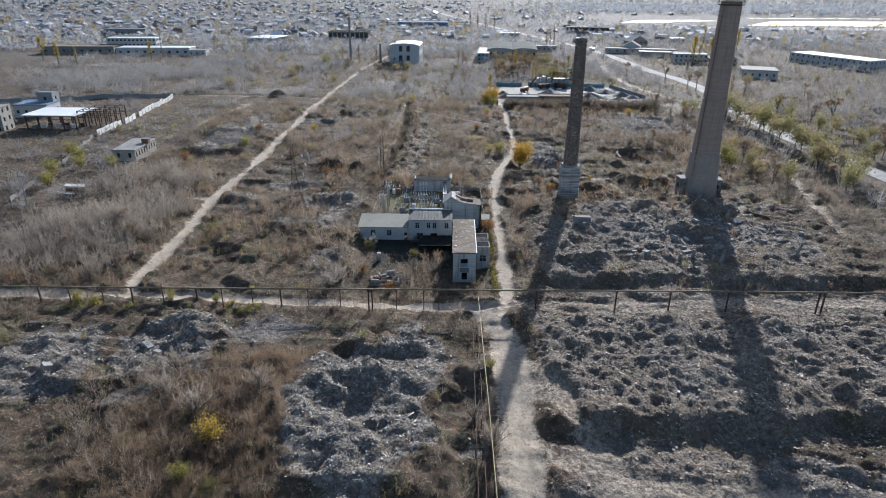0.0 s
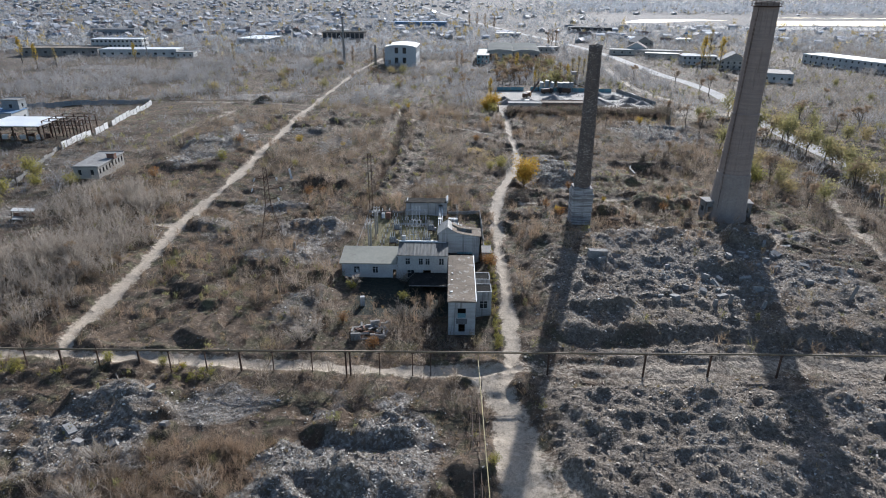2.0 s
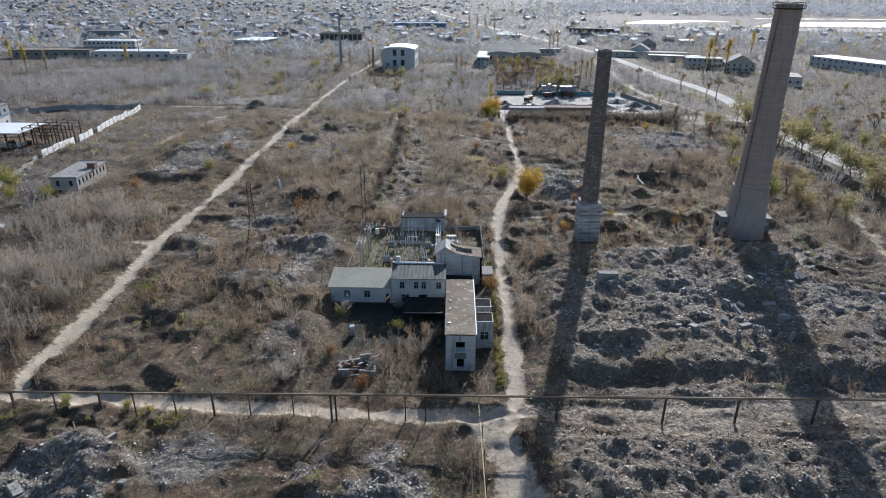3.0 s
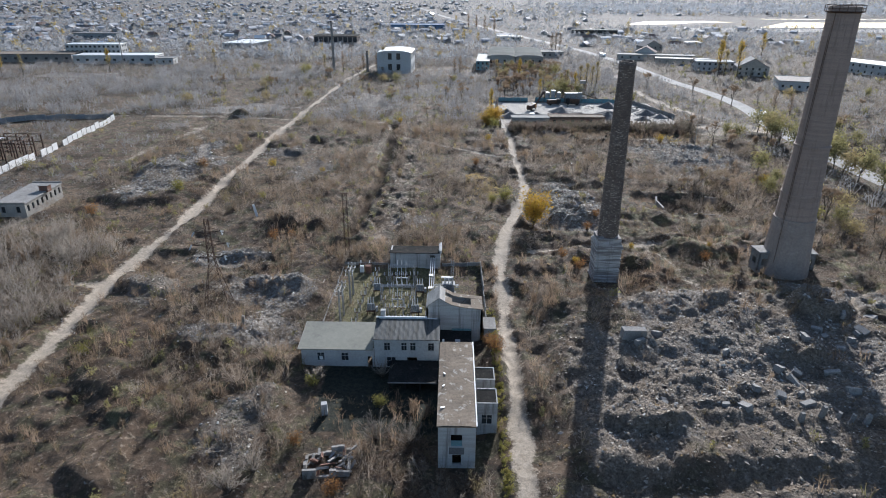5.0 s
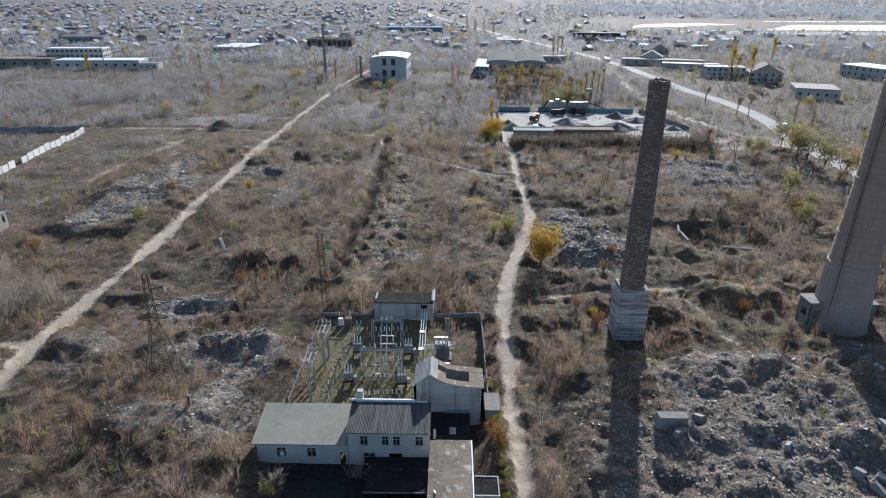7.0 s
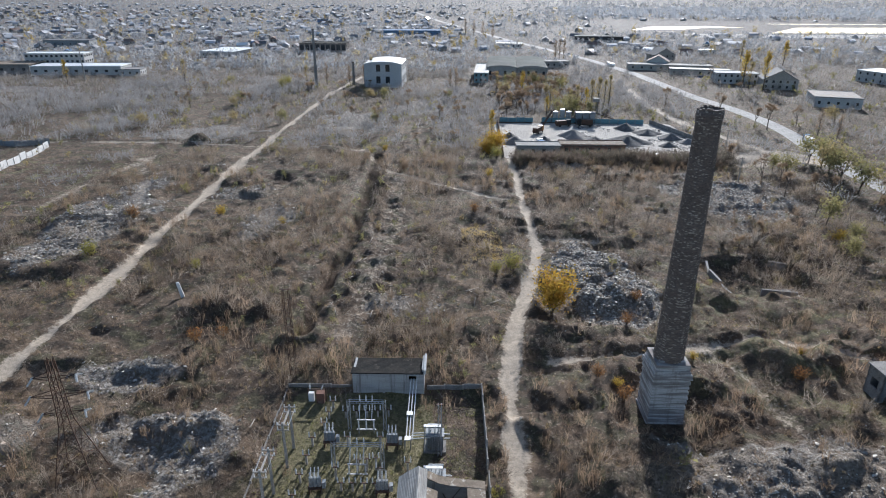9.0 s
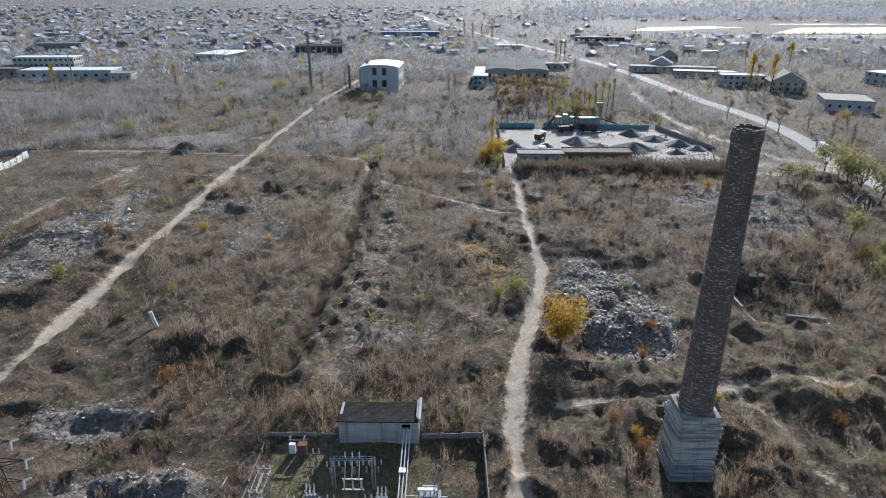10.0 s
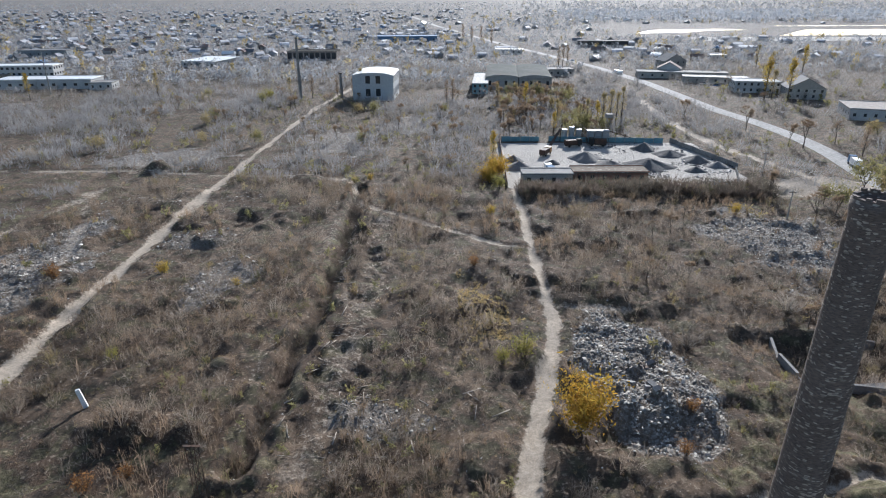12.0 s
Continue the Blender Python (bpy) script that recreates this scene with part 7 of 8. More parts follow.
pos, r = places(900, 24, 104, 321, 331, lambda x, y: 0.9 * (track_at(x, y) < 0.2), 130)
scatter("wall_bushes", FARCLUMPS, pos, r.uniform(2.6, 5.2, len(pos)), r.uniform(0, 6.3, len(pos)), M_DARKTWIG, "tall dark bushes along the yard wall", "bushes")
pos, r = places(2600, 6, 16, 228, 280, lambda x, y: 0.8 * smooth(fbm(x, y, 8, 2, 64), -0.4, 0.3), 131)
scatter("golden_grass", TUFTS, pos, r.uniform(0.4, 0.9, len(pos)), r.uniform(0, 6.3, len(pos)), M_GOLDGRASS, "patch of golden dry grass beside the track", "grass")
pos, r = places(4500, -28, -17, 205, 335, lambda x, y: 0.8 * smooth(-away(x, y, TRENCH), -2.2, -0.8), 132)
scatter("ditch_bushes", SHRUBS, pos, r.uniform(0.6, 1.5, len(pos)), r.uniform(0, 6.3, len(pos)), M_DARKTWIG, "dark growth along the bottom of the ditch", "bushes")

# ---- stands of bare saplings and fine brush ----
STANDING = [  # where bushes and saplings stand thick: centre, radii, weight
    (-91, 315, 14, 22, 0.9), (-32, 311, 6, 16, 0.9), (-2, 334, 14, 12, 0.9), (7, 410, 18, 60, 0.7), (40, 300, 11, 12, 0.8), (57, 288, 13, 22, 0.8), (52, 260, 8, 9, 0.9), (-1, 252, 7, 15, 0.8), (-28, 262, 7, 24, 0.8),
    (-31, 215, 6, 8, 0.8), (-5, 202, 14, 5, 0.9), (-53, 233, 20, 13, 0.6), (-88, 150, 14, 26, 0.9), (-102, 139, 10, 14, 0.9), (-45, 80, 13, 15, 0.9), (112, 235, 14, 55, 0.6), (-42, 237, 12, 26, 0.5), (78, 252, 15, 40, 0.6),
    (105, 175, 18, 17, 0.7), (-84, 190, 12, 9, 0.8), (34, 276, 10, 22, 0.7), (10, 240, 8, 14, 0.5), (-46, 352, 14, 24, 0.8), (62, 322, 40, 5, 0.9), (-178, 444, 24, 34, 1.0), (-205, 441, 20, 26, 1.0), (-175, 480, 24, 40, 0.9),
    (-104, 480, 20, 50, 0.8), (46, 458, 20, 54, 1.0), (160, 370, 10, 30, 0.4), (160, 465, 12, 48, 0.6), (-150, 400, 16, 50, 0.7), (-225, 405, 40, 40, 0.8), (-10, 470, 24, 30, 0.6), (95, 480, 22, 70, 0.8), (-28, 395, 12, 30, 0.5), (118, 290, 12, 34, 0.6)]


def standing(x, y):
    m, wob = np.zeros(np.shape(x)), 0.45 * fbm(x, y, 11, 3, 80)
    for cx, cy, rx, ry, w in STANDING:
        m = np.maximum(m, w * smooth(-np.hypot((x - cx) / rx, (y - cy) / ry) - wob, -1.05, -0.7))
    return m


def bushland(x, y):
    return (1 - built(x, y)) * (1 - 0.8 * rubble_at(x, y)) * (1 - 0.93 * spoil(x, y)) * (1 - 0.9 * smooth(-away(x, y, TRENCH), -7, -2)) * (np.minimum(away(x, y, TRACKS[0][0]), away(x, y, TRACKS[2][0])) > 3.2) * np.clip(standing(x, y) + 0.55 * smooth(fbm(x, y, 13, 3, 81), 0.12, 0.42), 0, 1)


pos, r = places(14000, -112, 118, 50, 350, bushland, 150)
scatter("bare_bushes", CLUMPS, pos, r.uniform(1.6, 4.2, len(pos)), r.uniform(0, 6.3, len(pos)), M_BUSH, "rounded grey leafless bushes with fine twigs", "bushes", r.uniform(0.75, 1.15, len(pos)))
pos, r = places(800, -112, -73, 120, 206, bushland, 155)
scatter("tall_saplings", CLUMPS, pos, r.uniform(3.2, 5.8, len(pos)), r.uniform(0, 6.3, len(pos)), M_PALETWIG, "tall pale leafless saplings beside the track", "saplings", r.uniform(0.9, 1.3, len(pos)))
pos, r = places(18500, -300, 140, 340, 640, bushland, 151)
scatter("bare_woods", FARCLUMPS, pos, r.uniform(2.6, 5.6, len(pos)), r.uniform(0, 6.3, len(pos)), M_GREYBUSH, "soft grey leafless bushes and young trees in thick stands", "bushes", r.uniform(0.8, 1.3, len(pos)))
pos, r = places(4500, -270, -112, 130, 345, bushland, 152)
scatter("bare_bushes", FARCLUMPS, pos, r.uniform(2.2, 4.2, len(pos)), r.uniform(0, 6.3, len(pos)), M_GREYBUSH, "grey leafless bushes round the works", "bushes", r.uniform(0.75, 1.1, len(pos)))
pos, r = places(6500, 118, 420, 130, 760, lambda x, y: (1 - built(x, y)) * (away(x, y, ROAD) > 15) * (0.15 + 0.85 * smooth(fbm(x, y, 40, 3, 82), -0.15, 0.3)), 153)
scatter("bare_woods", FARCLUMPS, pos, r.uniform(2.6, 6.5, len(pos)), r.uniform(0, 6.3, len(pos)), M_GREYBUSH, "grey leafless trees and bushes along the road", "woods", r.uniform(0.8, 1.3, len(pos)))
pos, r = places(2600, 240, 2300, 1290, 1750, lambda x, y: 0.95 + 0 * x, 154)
scatter("far_forest", WOODS, pos, r.uniform(11, 16, len(pos)), r.uniform(0, 6.3, len(pos)), M_FARWOOD, "forest belt beyond the ponds, tinted blue-grey for haze", "woods")
pos, r = places(3400, -330, 24, 420, 700, lambda x, y: (1 - built(x, y)) * np.maximum(smooth(fbm(x, y, 34, 3, 74), 0.1, 0.35), 0.7 * smooth(y, 560, 640)), 144)
scatter("far_woods", STANDS, pos, r.uniform(3.0, 6.0, len(pos)), r.uniform(0, 6.3, len(pos)), M_STAND, "soft grey leafless woods before the village", "woods")
pos, r = places(240, -170, 120, 235, 540, lambda x, y: (1 - built(x, y)) * 0.8, 145)
scatter("autumn_bushes", LEAFY, pos, r.uniform(1.2, 3.0, len(pos)), r.uniform(0, 6.3, len(pos)), M_OCHRE, "small ochre bushes dotted over the scrub", "bushes")
pos, r = places(110, -82, -38, 107.5, 110.6, lambda x, y: smooth(fbm(x, y, 7, 2, 75), -0.1, 0.2), 147)
scatter("pipe_weeds", LEAFY, pos, r.uniform(0.6, 1.3, len(pos)), r.uniform(0, 6.3, len(pos)), M_LIME, "yellow-green weeds along the pipe", "bushes")
pos, r = fan(520, 560, 1500, village_land, 146)
scatter("autumn_trees", LEAFY, pos, r.uniform(4.0, 9.0, len(pos)), r.uniform(0, 6.3, len(pos)), M_OCHRE, "golden autumn trees among the village gardens", "trees", r.uniform(0.9, 1.7, len(pos)))
pos, r = places(2200, 150, 480, 330, 760, lambda x, y: (1 - built(x, y)) * (away(x, y, ROAD) > 12) * (0.25 + 0.75 * smooth(fbm(x, y, 60, 3, 72), -0.1, 0.35)), 142)
scatter("roadside_woods", STANDS, pos, r.uniform(3.5, 7.5, len(pos)), r.uniform(0, 6.3, len(pos)), M_STAND, "bare grey woods beyond the road", "woods")
pos, r = places(1500, -50, -22, 52, 92, lambda x, y: (1 - rubble_at(x, y)) * 0.75, 143)
scatter("brown_brush", FINE, pos, r.uniform(1.4, 3.0, len(pos)), r.uniform(0, 6.3, len(pos)), M_TWIG, "fine brown leafless brush beside the rubble", "bushes", r.uniform(0.7, 1.0, len(pos)))

# ---- rubble ----
def heap_places(first, last, seed):
    """Places thick on the rubble patches between two distances, with the size that fits them."""
    r, out = np.random.RandomState(seed), []
    for cx, cy, rx, ry, w in RUBBLE:
        if first <= cy < last:
            dense = 11 if (cx, cy) == (-12, 79) else 9 if cy < 100 and cx < 0 else 1.6 if cy < 180 and cx > 10 else 4 if cy < 160 else 8 if w > 0.95 else 4 if cy < 330 else 0.8
            n = int(dense * 4 * rx * ry * 1.2)
            x, y = cx + rx * 1.1 * r.uniform(-1, 1, n), cy + ry * 1.1 * r.uniform(-1, 1, n)
            keep = r.rand(n) < rubble_at(x, y) ** 1.5 * (1 - built(x, y))
            out.append(np.stack([x[keep], y[keep]], -1))
    p = np.concatenate(out)
    return np.column_stack([p, height(p[:, 0], p[:, 1])]), r


for first, last, least, most, label in ((0, 120, 0.12, 0.4, "broken grey masonry and concrete fragments"), (120, 200, 0.16, 0.6, "broken masonry and concrete lumps"), (200, 600, 0.2, 0.75, "broken grey masonry in farther heaps")):
    pos, r = heap_places(first, last, 120 + first)
    size = least + most * r.rand(len(pos)) ** 2.6
    scatter("rubble", STONES, pos + np.stack([0 * size, 0 * size, size * 0.1], -1), size, r.uniform(0, 6.3, len(pos)), M_RUBBLE, label, "rubble")
pos, r = places(56000, 13, 112, 52, 172, lambda x, y: (1 - built(x, y)) * 0.75 * spoil(x, y) * (1 - 0.6 * smooth(x, 70, 110)), 123)
size = 0.17 + 0.6 * r.rand(len(pos)) ** 2.6
scatter("spoil_clods", STONES, pos, size, r.uniform(0, 6.3, len(pos)), M_CLOD, "grey-brown clods and gravel on the spoil", "clods")
pos, r = places(24000, -105, 115, 50, 330, lambda x, y: (1 - built(x, y)) * (0.15 + 0.5 * smooth(fbm(x, y, 12, 3, 76), 0.0, 0.4)), 122)
size = 0.14 + 0.42 * r.rand(len(pos)) ** 3
scatter("stray_stones", STONES, pos, size, r.uniform(0, 6.3, len(pos)), M_RUBBLE, "stray pale stones on the waste ground", "stones")
pos, r = places(420, 66, 101, 329.6, 334, lambda x, y: 0.8 + 0 * x, 126)
scatter("pale_slabs", STONES, pos, r.uniform(0.5, 1.5, len(pos)), r.uniform(0, 6.3, len(pos)), M_RUBBLE, "pale broken slabs dumped along the yard wall", "rubble")
pos, r = places(2600, 60, 105, 336, 394, lambda x, y: 0.75 * smooth(fbm(x, y, 9, 2, 73), -0.3, 0.3), 124)
scatter("scrap_litter", STONES, pos, r.uniform(0.5, 1.7, len(pos)), r.uniform(0, 6.3, len(pos)), M_SCRAP, "dark and pale scrap strewn over the yard", "scrap")


def stick_kind(seed):
    """A split length of timber, about 1 m long."""
    r = np.random.RandomState(seed)
    w, h, tilt = r.uniform(0.015, 0.035), r.uniform(0.015, 0.035), r.uniform(-0.1, 0.15)
    v = np.array([(x, y * w, z * h + 0.04 + (x + 0.5) * tilt) for x in (-0.5, 0.5) for y, z in ((-1, -1), (1, -1), (1, 1), (-1, 1))])
    f = [(a, b, b + 4) for a, b in ((0, 1), (1, 2), (2, 3), (3, 0))] + [(a, b + 4, a + 4) for a, b in ((0, 1), (1, 2), (2, 3), (3, 0))] + [(0, 2, 1), (0, 3, 2), (4, 5, 6), (4, 6, 7)]
    return v, np.array(f)


STICKS = [stick_kind(300 + k) for k in range(5)]
pos, r = places(3200, -75, 60, 60, 300, lambda x, y: (1 - built(x, y)) * (1 - area(x, y, 13, 120, 40, 180, 4)) * np.maximum(0.35 * rubble_at(x, y), np.maximum(0.9 * area(x, y, -21, -8, 208, 300, 3), 0.8 * area(x, y, -20, 12, 205, 222, 4))), 125)
scatter("fallen_timber", STICKS, pos, r.uniform(0.9, 3.4, len(pos)), r.uniform(0, 6.3, len(pos)), M_TIMBER, "grey broken timber and branches lying about", "timber", 0.5 + 0 * pos[:, 0])

# ---- trees ----
def limb(m, p, d, length, rad, depth, r, tips):
    q = p + d * length
    m.rod(p, q, rad, rad * 0.62, 5 if rad > 0.08 else 3)
    if depth == 0:
        tips.append(q)
        return
    for _ in range(r.choice((2, 3, 3))):
        e = (d + Vector((r.gauss(0, 0.42), r.gauss(0, 0.42), r.gauss(0.25, 0.3)))).normalized()
        limb(m, p + d * length * r.uniform(0.5, 1.0), e, length * r.uniform(0.6, 0.9), rad * 0.55, depth - 1, r, tips)


def tree(kind, seed, high, leaves=None, count=700, size=0.16, spread=1.0, label="", group=""):
    """One tree at the origin: trunk with limbs, and a crown of twigs or leaves."""
    r = random.Random(seed)
    t = thing("tree", pose(0, 0, -300), label, "tree", group)
    wood, tips = Mesh(), []
    limb(wood, Vector((0, 0, -0.3)), Vector((r.gauss(0, 0.05), r.gauss(0, 0.05), 1)).normalized(), high * 0.38, high * 0.022, 3, r, tips)
    part("trunk", wood, M_BARK, t, "grey-brown trunk with spreading limbs")
    c = Mesh()
    for _ in range(count):
        p = r.choice(tips)
        if leaves is None:
            d = Vector((r.gauss(0, 0.6), r.gauss(0, 0.6), r.gauss(0.4, 0.4))).normalized() * high * r.uniform(0.06, 0.16)
            s = d.orthogonal().normalized() * 0.05
            c.add([p - s, p + s, p + d], [(0, 1, 2)])
        else:
            q = p + Vector((r.gauss(0, 0.07), r.gauss(0, 0.07), r.gauss(-0.05, 0.12))) * high * spread
            a, b = Vector((r.gauss(0, 1), r.gauss(0, 1), r.gauss(0, 1))) * size, Vector((r.gauss(0, 1), r.gauss(0, 1), r.gauss(0, 1))) * size
            c.add([q + a, q + b, q - (a + b) * 0.5], [(0, 1, 2)])
    part("crown", c, leaves or M_TWIG, t)
    return t


def poplar(seed, high, leaves, count, label):
    r = random.Random(seed)
    t = thing("poplar_tree", pose(0, 0, -300), label, "tree", "poplars")
    part("trunk", Mesh().rod((0, 0, -0.3), (0.1, 0, high * 0.9), high * 0.018, 0.04, 7), M_BARK, t)
    wood, c = Mesh(), Mesh()
    for k in range(40):
        z, a = high * r.uniform(0.12, 0.9), r.uniform(0, 6.3)
        reach = high * 0.11 * (1 - (z / high) ** 2) + 0.2
        wood.rod((0, 0, z), (reach * math.cos(a), reach * math.sin(a), z + reach * 2.0), 0.05, 0.015, 4)
        for _ in range(count // 40):
            f = r.uniform(0.3, 1.1)
            q = Vector((reach * math.cos(a) * f, reach * math.sin(a) * f, z + reach * 2.0 * f)) + Vector((r.gauss(0, 0.22), r.gauss(0, 0.22), r.gauss(0, 0.35)))
            d, e = Vector((r.gauss(0, 1), r.gauss(0, 1), r.gauss(0, 1))) * 0.17, Vector((r.gauss(0, 1), r.gauss(0, 1), r.gauss(0, 1))) * 0.17
            c.add([q + d, q + e, q - (d + e) * 0.5], [(0, 1, 2)])
    part("branchwork", wood, M_BARK, t)
    part("crown", c, leaves, t)
    return t


def bush(name, seed, high, leaves, count, label, size=0.09):
    r = random.Random(seed)
    t = thing(name, pose(0, 0, -300), label, "bush", "coloured bushes")
    stems, c = Mesh(), Mesh()
    for _ in range(16):
        a, lean = r.uniform(0, 6.3), r.uniform(0.1, 0.5)
        tip = Vector((math.cos(a) * lean * high, math.sin(a) * lean * high, high * r.uniform(0.6, 1.0)))
        stems.rod((0.15 * math.cos(a), 0.15 * math.sin(a), -0.1), tip, 0.035, 0.012, 4)
        for _ in range(count // 16):
            q = tip * r.uniform(0.35, 1.05) + Vector((r.gauss(0, 0.13), r.gauss(0, 0.13), r.gauss(0, 0.1))) * high
            d, e = Vector((r.gauss(0, 1), r.gauss(0, 1), r.gauss(0, 1))) * size, Vector((r.gauss(0, 1), r.gauss(0, 1), r.gauss(0, 1))) * size
            c.add([q + d, q + e, q - (d + e) * 0.5], [(0, 1, 2)])
    part("stemwork", stems, M_BARK, t)
    part("crown", c, leaves, t)
    return t


def bare_bush(seed, high):
    r = random.Random(seed)
    t = thing("bare_bush", pose(0, 0, -300), "pale leafless bush with fine spreading twigs", "bush", "bare bushes")
    stems, c = Mesh(), Mesh()
    for _ in range(22):
        a, lean = r.uniform(0, 6.3), r.uniform(0.1, 0.75)
        tip = Vector((math.cos(a) * lean * high, math.sin(a) * lean * high, high * r.uniform(0.6, 1.0)))
        stems.rod((0.12 * math.cos(a), 0.12 * math.sin(a), -0.1), tip, 0.05, 0.015, 4)
        for _ in range(26):
            p = tip * r.uniform(0.3, 1.0)
            d = (tip.normalized() + Vector((r.gauss(0, 0.5), r.gauss(0, 0.5), r.gauss(0, 0.4)))).normalized() * high * r.uniform(0.15, 0.35)
            s = d.orthogonal().normalized() * 0.03
            c.add([p - s, p + s, p + d], [(0, 1, 2)])
    part("stemwork", stems, M_BARK, t)
    part("twig_crown", c, M_PALETWIG, t)
    return t


used = set()


def plant(ob, x, y, s=1.0, turn=None):
    """Moves a finished plant to its place, or sets a copy there."""
    m = pose(x, y, ground_z(x, y) - 0.05, 0, 0, (x * 37 + y * 11) % 360 if turn is None else turn)
    if ob.name in used:
        ob = copy_thing(ob, m)
    used.add(ob.name)
    ob.matrix_world = m @ Matrix.Diagonal((s, s, s, 1))
    return ob


BARE = [tree("bare", 200 + k, 9, None, 700, label="tall leafless grey-brown tree", group="bare trees") for k in range(3)]
OLIVE = [tree("olive", 210 + k, 9, M_OCHRE if k == 1 else M_OLIVE, 900, 0.21, 1.4, label="roadside tree with thinning olive leaves", group="roadside trees") for k in range(3)]
GOLD = [tree("gold", 220 + k, 7, M_OCHRE, 900, 0.15, label="small tree with ochre autumn leaves", group="yellow trees") for k in range(2)]
POP_Y, POP_O, POP_B = poplar(230, 16, M_YELLOW, 900, "slim poplar with golden leaves"), poplar(231, 16, M_OCHRE, 800, "slim poplar with yellow-green leaves"), poplar(232, 14, M_TWIG, 500, "slim leafless grey poplar tree")
B_GOLD, B_LIME, B_RUST = bush("yellow_bush", 240, 3.0, M_YELLOW, 900, "bright yellow autumn leafed bush"), bush("lime_bush", 241, 3.0, M_LIME, 900, "bush with yellow-green autumn leaves"), bush("russet_bush", 242, 3.0, M_RUSSET, 700, "bush with russet dry leaves")

B_BARE = bare_bush(250, 4.0)
for x, y, s in ((-8.6, 129.4, 1.0), (-4.0, 128.8, 0.9), (-9.4, 145.2, 0.7), (-20.0, 143.5, 0.7), (-38, 76, 1.1), (-30, 82, 1.0), (-44, 80, 1.0), (-46, 88, 0.9), (-24, 122, 0.9), (-26, 118, 1.0), (6.2, 70, 0.9), (3.6, 76, 0.8), (-62, 66, 1.0), (-70, 76, 0.9), (-80, 142, 1.2), (-86, 150, 1.2), (-92, 138, 1.2), (-76, 132, 1.1), (-84, 128, 1.1), (0, 118, 0.6), (47, 236, 1.0), (77, 246, 1.2), (70, 247, 1.1), (64, 180, 0.6)):
    plant(B_BARE, x, y, s)
B_TALL = bush("golden_tree", 243, 7.0, M_AMBER, 3000, "dense golden tree leafed down to the ground", 0.15)
for x, y, s in ((23.2, 212.0, 1.25), (20.5, 346, 1.1), (17.5, 340, 0.9)):
    plant(B_TALL, x, y, s)
for x, y, s in ((-33.5, 70.2, 1.3), (-60, 266.5, 1.1), (-41.7, 261, 0.7), (29.8, 187, 0.6), (-10.4, 193, 0.5), (16, 305, 1.0), (44, 194, 0.5), (-44, 110.8, 0.35), (63, 196, 0.45), (20, 350, 1.6), (84, 305, 1.2), (100, 250, 1.2), (-22, 340, 0.8), (-27, 338, 0.7)):
    plant(B_GOLD, x, y, s)
for x, y, s in ((17.2, 232.5, 1.4), (13.5, 230, 1.0), (-75, 110.3, 0.9), (-71, 109, 0.7), (-56, 110.5, 0.7), (-35, 62.5, 0.9), (-62, 150, 0.8), (-126, 185, 1.6), (-131, 196, 1.7), (-127, 205, 1.4), (-117, 207, 1.4), (-134, 217, 1.5), (-53, 230, 0.8), (-80, 160, 0.7), (6.8, 88, 0.6), (-47, 110.5, 0.6), (-140, 222, 1.8), (97, 215, 1.7), (100, 226, 1.5), (-98, 500, 2.0), (20, 330, 1.5), (-9, 137, 0.7), (-20.5, 142, 0.7), (-80, 236, 1.2)):
    plant(B_LIME, x, y, s)
for x, y, s in ((9.4, 149.5, 1.1), (8.6, 153, 0.8), (-42, 200, 1.0), (-38, 203, 0.8), (30, 184, 0.9), (-13, 119, 0.9), (-20, 128, 0.8), (27, 189, 0.8), (-82, 262, 1.2), (40, 215, 0.8), (-95, 215, 1.2), (10, 270, 0.9), (36, 206, 0.8), (60, 190, 0.9)):
    plant(B_RUST, x, y, s)
for k in range(16):
    y = 205 + 8 * k
    plant(OLIVE[k % 3], 134 - 0.02 * k * k + 2.2 * math.sin(5.1 * k), y, 1.05 + 0.3 * math.sin(3.3 * k) ** 2)
for k, (x, y) in enumerate(((100, 205), (103, 212), (98, 222), (104, 232), (108, 196), (96, 240), (110, 222), (155, 228), (160, 250), (165, 275), (170, 240), (158, 300))):
    plant(OLIVE[(k + 1) % 3], x, y, 0.7 + 0.06 * (k % 5))
for k, (x, y, s) in enumerate(((135.7, 417, 1.2), (144.5, 385, 1.5), (140, 388, 1.1), (161, 392, 1.0), (118, 445, 1.2), (-72, 146, 0.55), (-78, 140, 0.6), (-84, 150, 0.6), (-90, 134, 0.6), (-135, 208, 0.9), (72, 243, 0.6), (80, 250, 0.7), (56, 288, 0.6), (62, 292, 0.7), (50, 300, 0.6), (68, 300, 0.6), (75, 246, 0.5), (-1, 310, 0.5), (47, 262, 0.6), (56, 262, 0.6), (-36, 76, 0.4), (-30, 82, 0.4), (112, 305, 0.8), (120, 290, 0.8), (105, 270, 0.7), (30, 405, 1.1), (-10, 350, 0.7), (5, 355, 0.7), (-5, 365, 0.6), (60, 175, 0.35))):
    plant(BARE[k % 3], x, y, s)
rr = random.Random(77)
for k in range(46):
    x, y = rr.choice((rr.uniform(98, 134), rr.uniform(152, 185))), rr.uniform(185, 335)
    plant((BARE[k % 3], BARE[(k + 1) % 3], OLIVE[k % 3])[k % 3], x, y, rr.uniform(0.6, 1.15))
for k in range(105):
    x, y = rr.uniform(26, 74), rr.uniform(402, 512)
    plant((BARE[k % 3], BARE[(k + 1) % 3], BARE[(k + 2) % 3], BARE[k % 3], BARE[(k + 1) % 3], BARE[(k + 2) % 3], GOLD[k % 2], OLIVE[0])[k % 8], x, y, rr.uniform(0.7, 1.15))
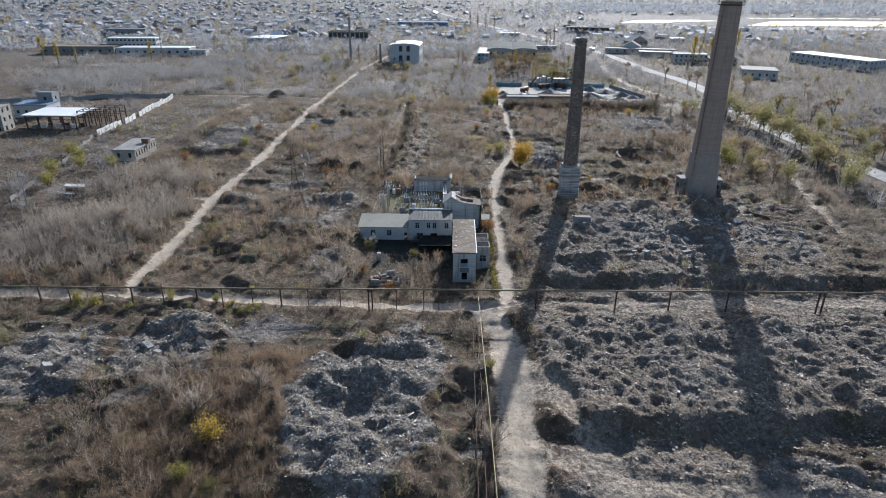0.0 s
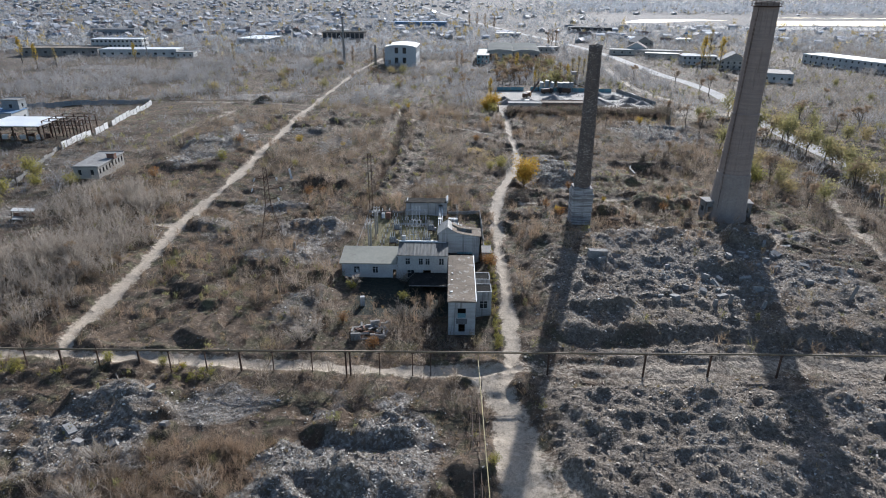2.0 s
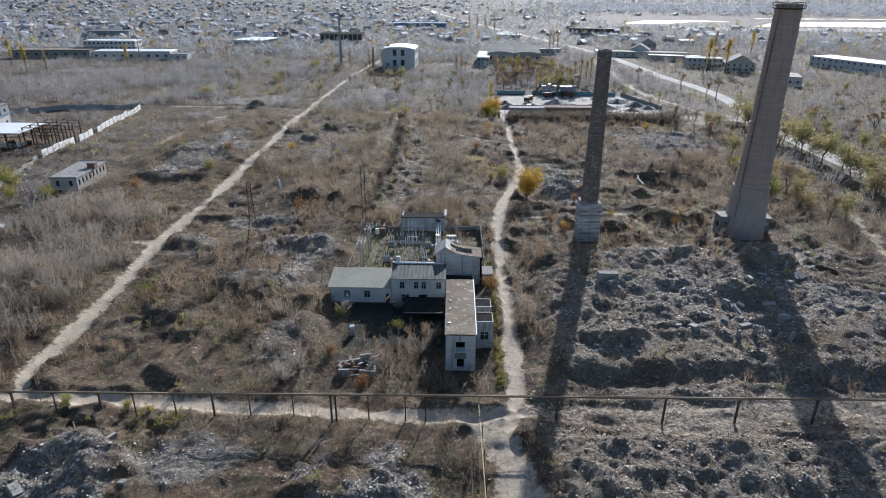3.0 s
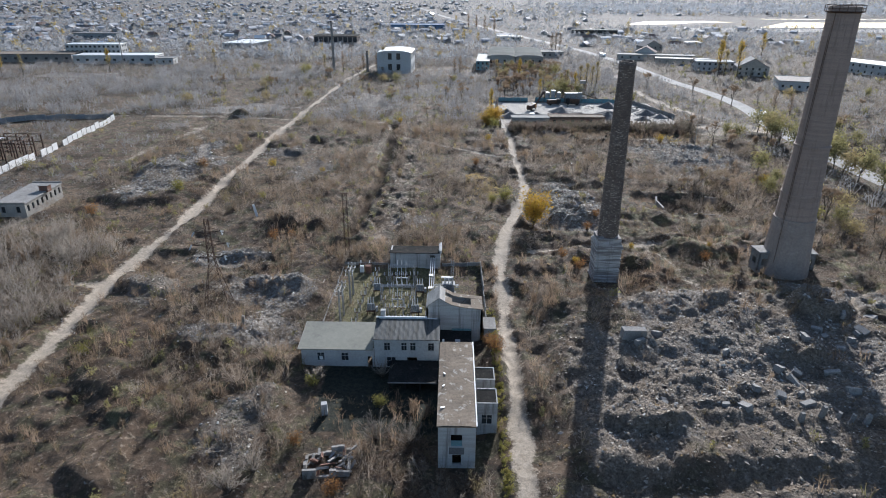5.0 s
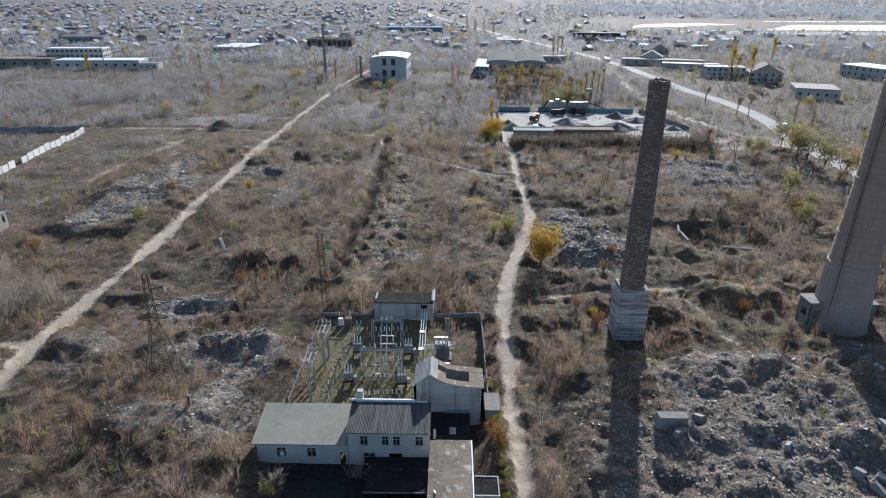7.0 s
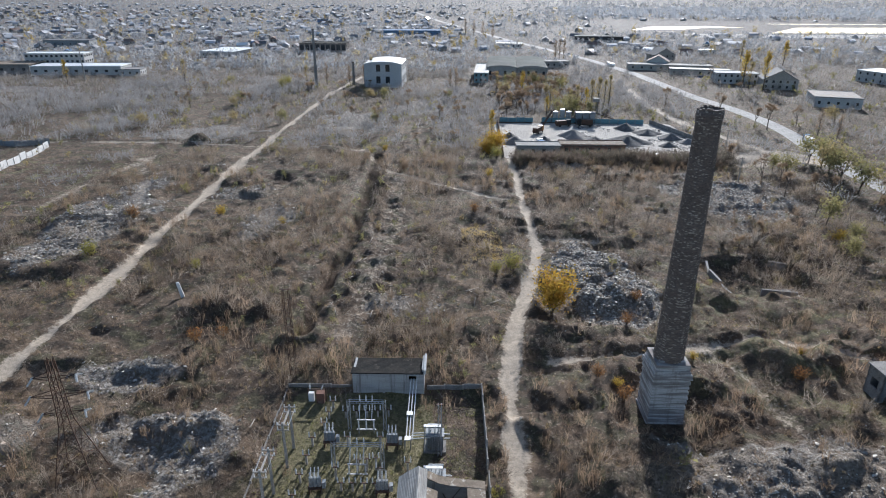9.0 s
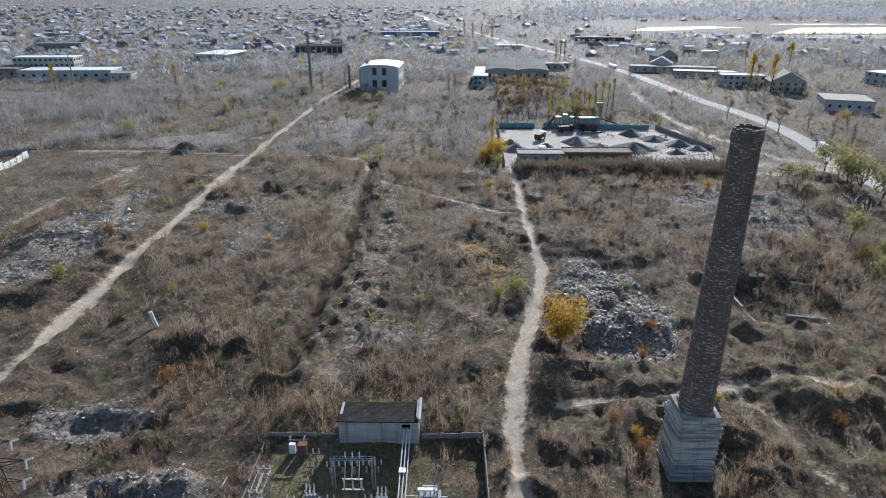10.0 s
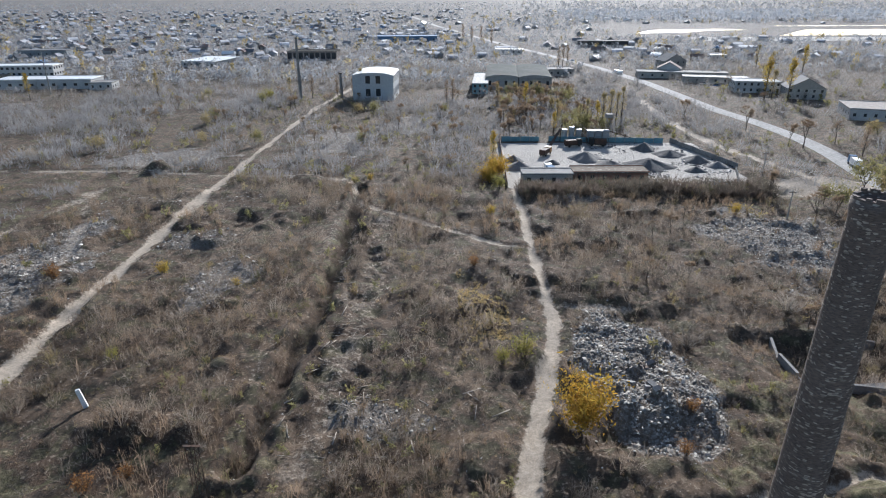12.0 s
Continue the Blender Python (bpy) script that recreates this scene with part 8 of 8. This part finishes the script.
for k in range(46):
    x, y = rr.uniform(160, 330), rr.uniform(240, 560)
    if not (185 < x < 320 and y > 415):
        plant((BARE[k % 3], OLIVE[k % 3])[k % 2], x, y, rr.uniform(0.6, 1.1))
for k in range(60):
    x, y = rr.uniform(-150, 15), rr.uniform(380, 520)
    if abs(x + 68) > 6:
        plant(BARE[k % 3] if k % 5 else OLIVE[k % 3], x, y, rr.uniform(0.5, 0.9))
for x, y, s, p in ((2.7, 492, 0.9, POP_B), (6, 488, 1.0, POP_B), (-47, 512, 1.1, POP_O), (-52, 513, 0.9, POP_B), (-87, 505, 0.8, POP_O), (-163, 504, 1.0, POP_O), (62, 418, 0.8, POP_O), (66, 421, 0.9, POP_O), (71, 424, 0.8, POP_Y), (75, 430, 1.0, POP_O), (79, 432, 1.05, POP_O), (84, 440, 0.9, POP_O), (88, 446, 1.0, POP_O), (49, 407, 0.7, POP_Y), (181, 498, 1.5, POP_Y), (193, 496, 1.5, POP_Y), (186, 500, 1.1, POP_O), (-75, 508, 1.0, POP_B), (-62, 516, 0.8, POP_B), (30, 480, 0.8, POP_O), (54, 430, 0.8, POP_O), (44, 470, 0.9, POP_Y), (160, 372, 0.9, POP_B), (165, 366, 0.8, POP_B), (20, 360, 0.8, POP_Y), (-290, 470, 1.1, POP_Y), (-280, 476, 0.9, POP_O), (-235, 500, 1.0, POP_Y), (90, 650, 1.2, POP_B), (95, 660, 1.2, POP_B), (100, 668, 1.2, POP_B), (50, 850, 1.4, POP_B), (40, 880, 1.4, POP_B), (30, 900, 1.4, POP_B), (20, 905, 1.5, POP_B), (260, 610, 1.3, POP_Y), (240, 640, 1.2, POP_O), (-320, 500, 1.2, POP_Y)):
    plant(p, x, y, s)

# ---- village ----
def cottage(wall, roof, w, d, label):
    t = thing("cottage", pose(0, 0, -300), label, "house", "village houses")
    h, half = 3.0, w / 2
    part("wall", Mesh().box(-half, 0, -0.5, half, d, h), wall, t)
    part("roof", Mesh().add([(-half - 0.4, -0.4, h - 0.1), (0, -0.4, h + w * 0.32), (half + 0.4, -0.4, h - 0.1), (-half - 0.4, d + 0.4, h - 0.1), (0, d + 0.4, h + w * 0.32), (half + 0.4, d + 0.4, h - 0.1)], [(0, 1, 4, 3), (1, 2, 5, 4), (0, 2, 1), (3, 4, 5), (0, 3, 5, 2)]), roof, t)
    for x in (-half * 0.5, half * 0.5):
        part("window", Mesh().box(x - 0.6, -0.05, 0.9, x + 0.6, -0.004, 2.3), M_GLASS, t)
    part("chimney", Mesh().box(half * 0.4, d * 0.4, h + 0.4, half * 0.4 + 0.6, d * 0.4 + 0.6, h + w * 0.32 + 0.5), M_BRICK, t)
    return t


COTTAGES = [cottage(M_HOUSEWALL, M_GREYROOF, 9, 11, "pale village house with grey gabled roof"), cottage(M_HOUSEWALL, M_TILE, 8, 10, "pale village house with brown tiled roof"), cottage(M_PLASTER, M_WHITE, 8, 12, "village house with a bright sheet roof"), cottage(M_HOUSEWALL, M_BLUE, 9, 9, "village house with a blue metal roof")]
for k in range(330):
    y = 640 + 1100 * rr.random() ** 1.2
    x = rr.uniform(-0.78 * y, -40 + 0.02 * y) if k % 8 else rr.uniform(150, 0.5 * y)
    if -330 < x < -20 and y < 740 or x > 200 and 930 < y < 1300:
        continue
    plant(COTTAGES[rr.choice((0, 0, 0, 0, 1, 1, 1, 3, 0, 0, 0, 2))], x, y, rr.uniform(0.65, 1.0), rr.choice((5, 95, -20, 70)) + rr.uniform(-8, 8))
spare = [ob for ob in bpy.data.objects if ob.parent is None and ob.matrix_world.translation.z < -200]
for ob in [o for root in spare for o in (*root.children_recursive, root)]:
    bpy.data.objects.remove(ob)
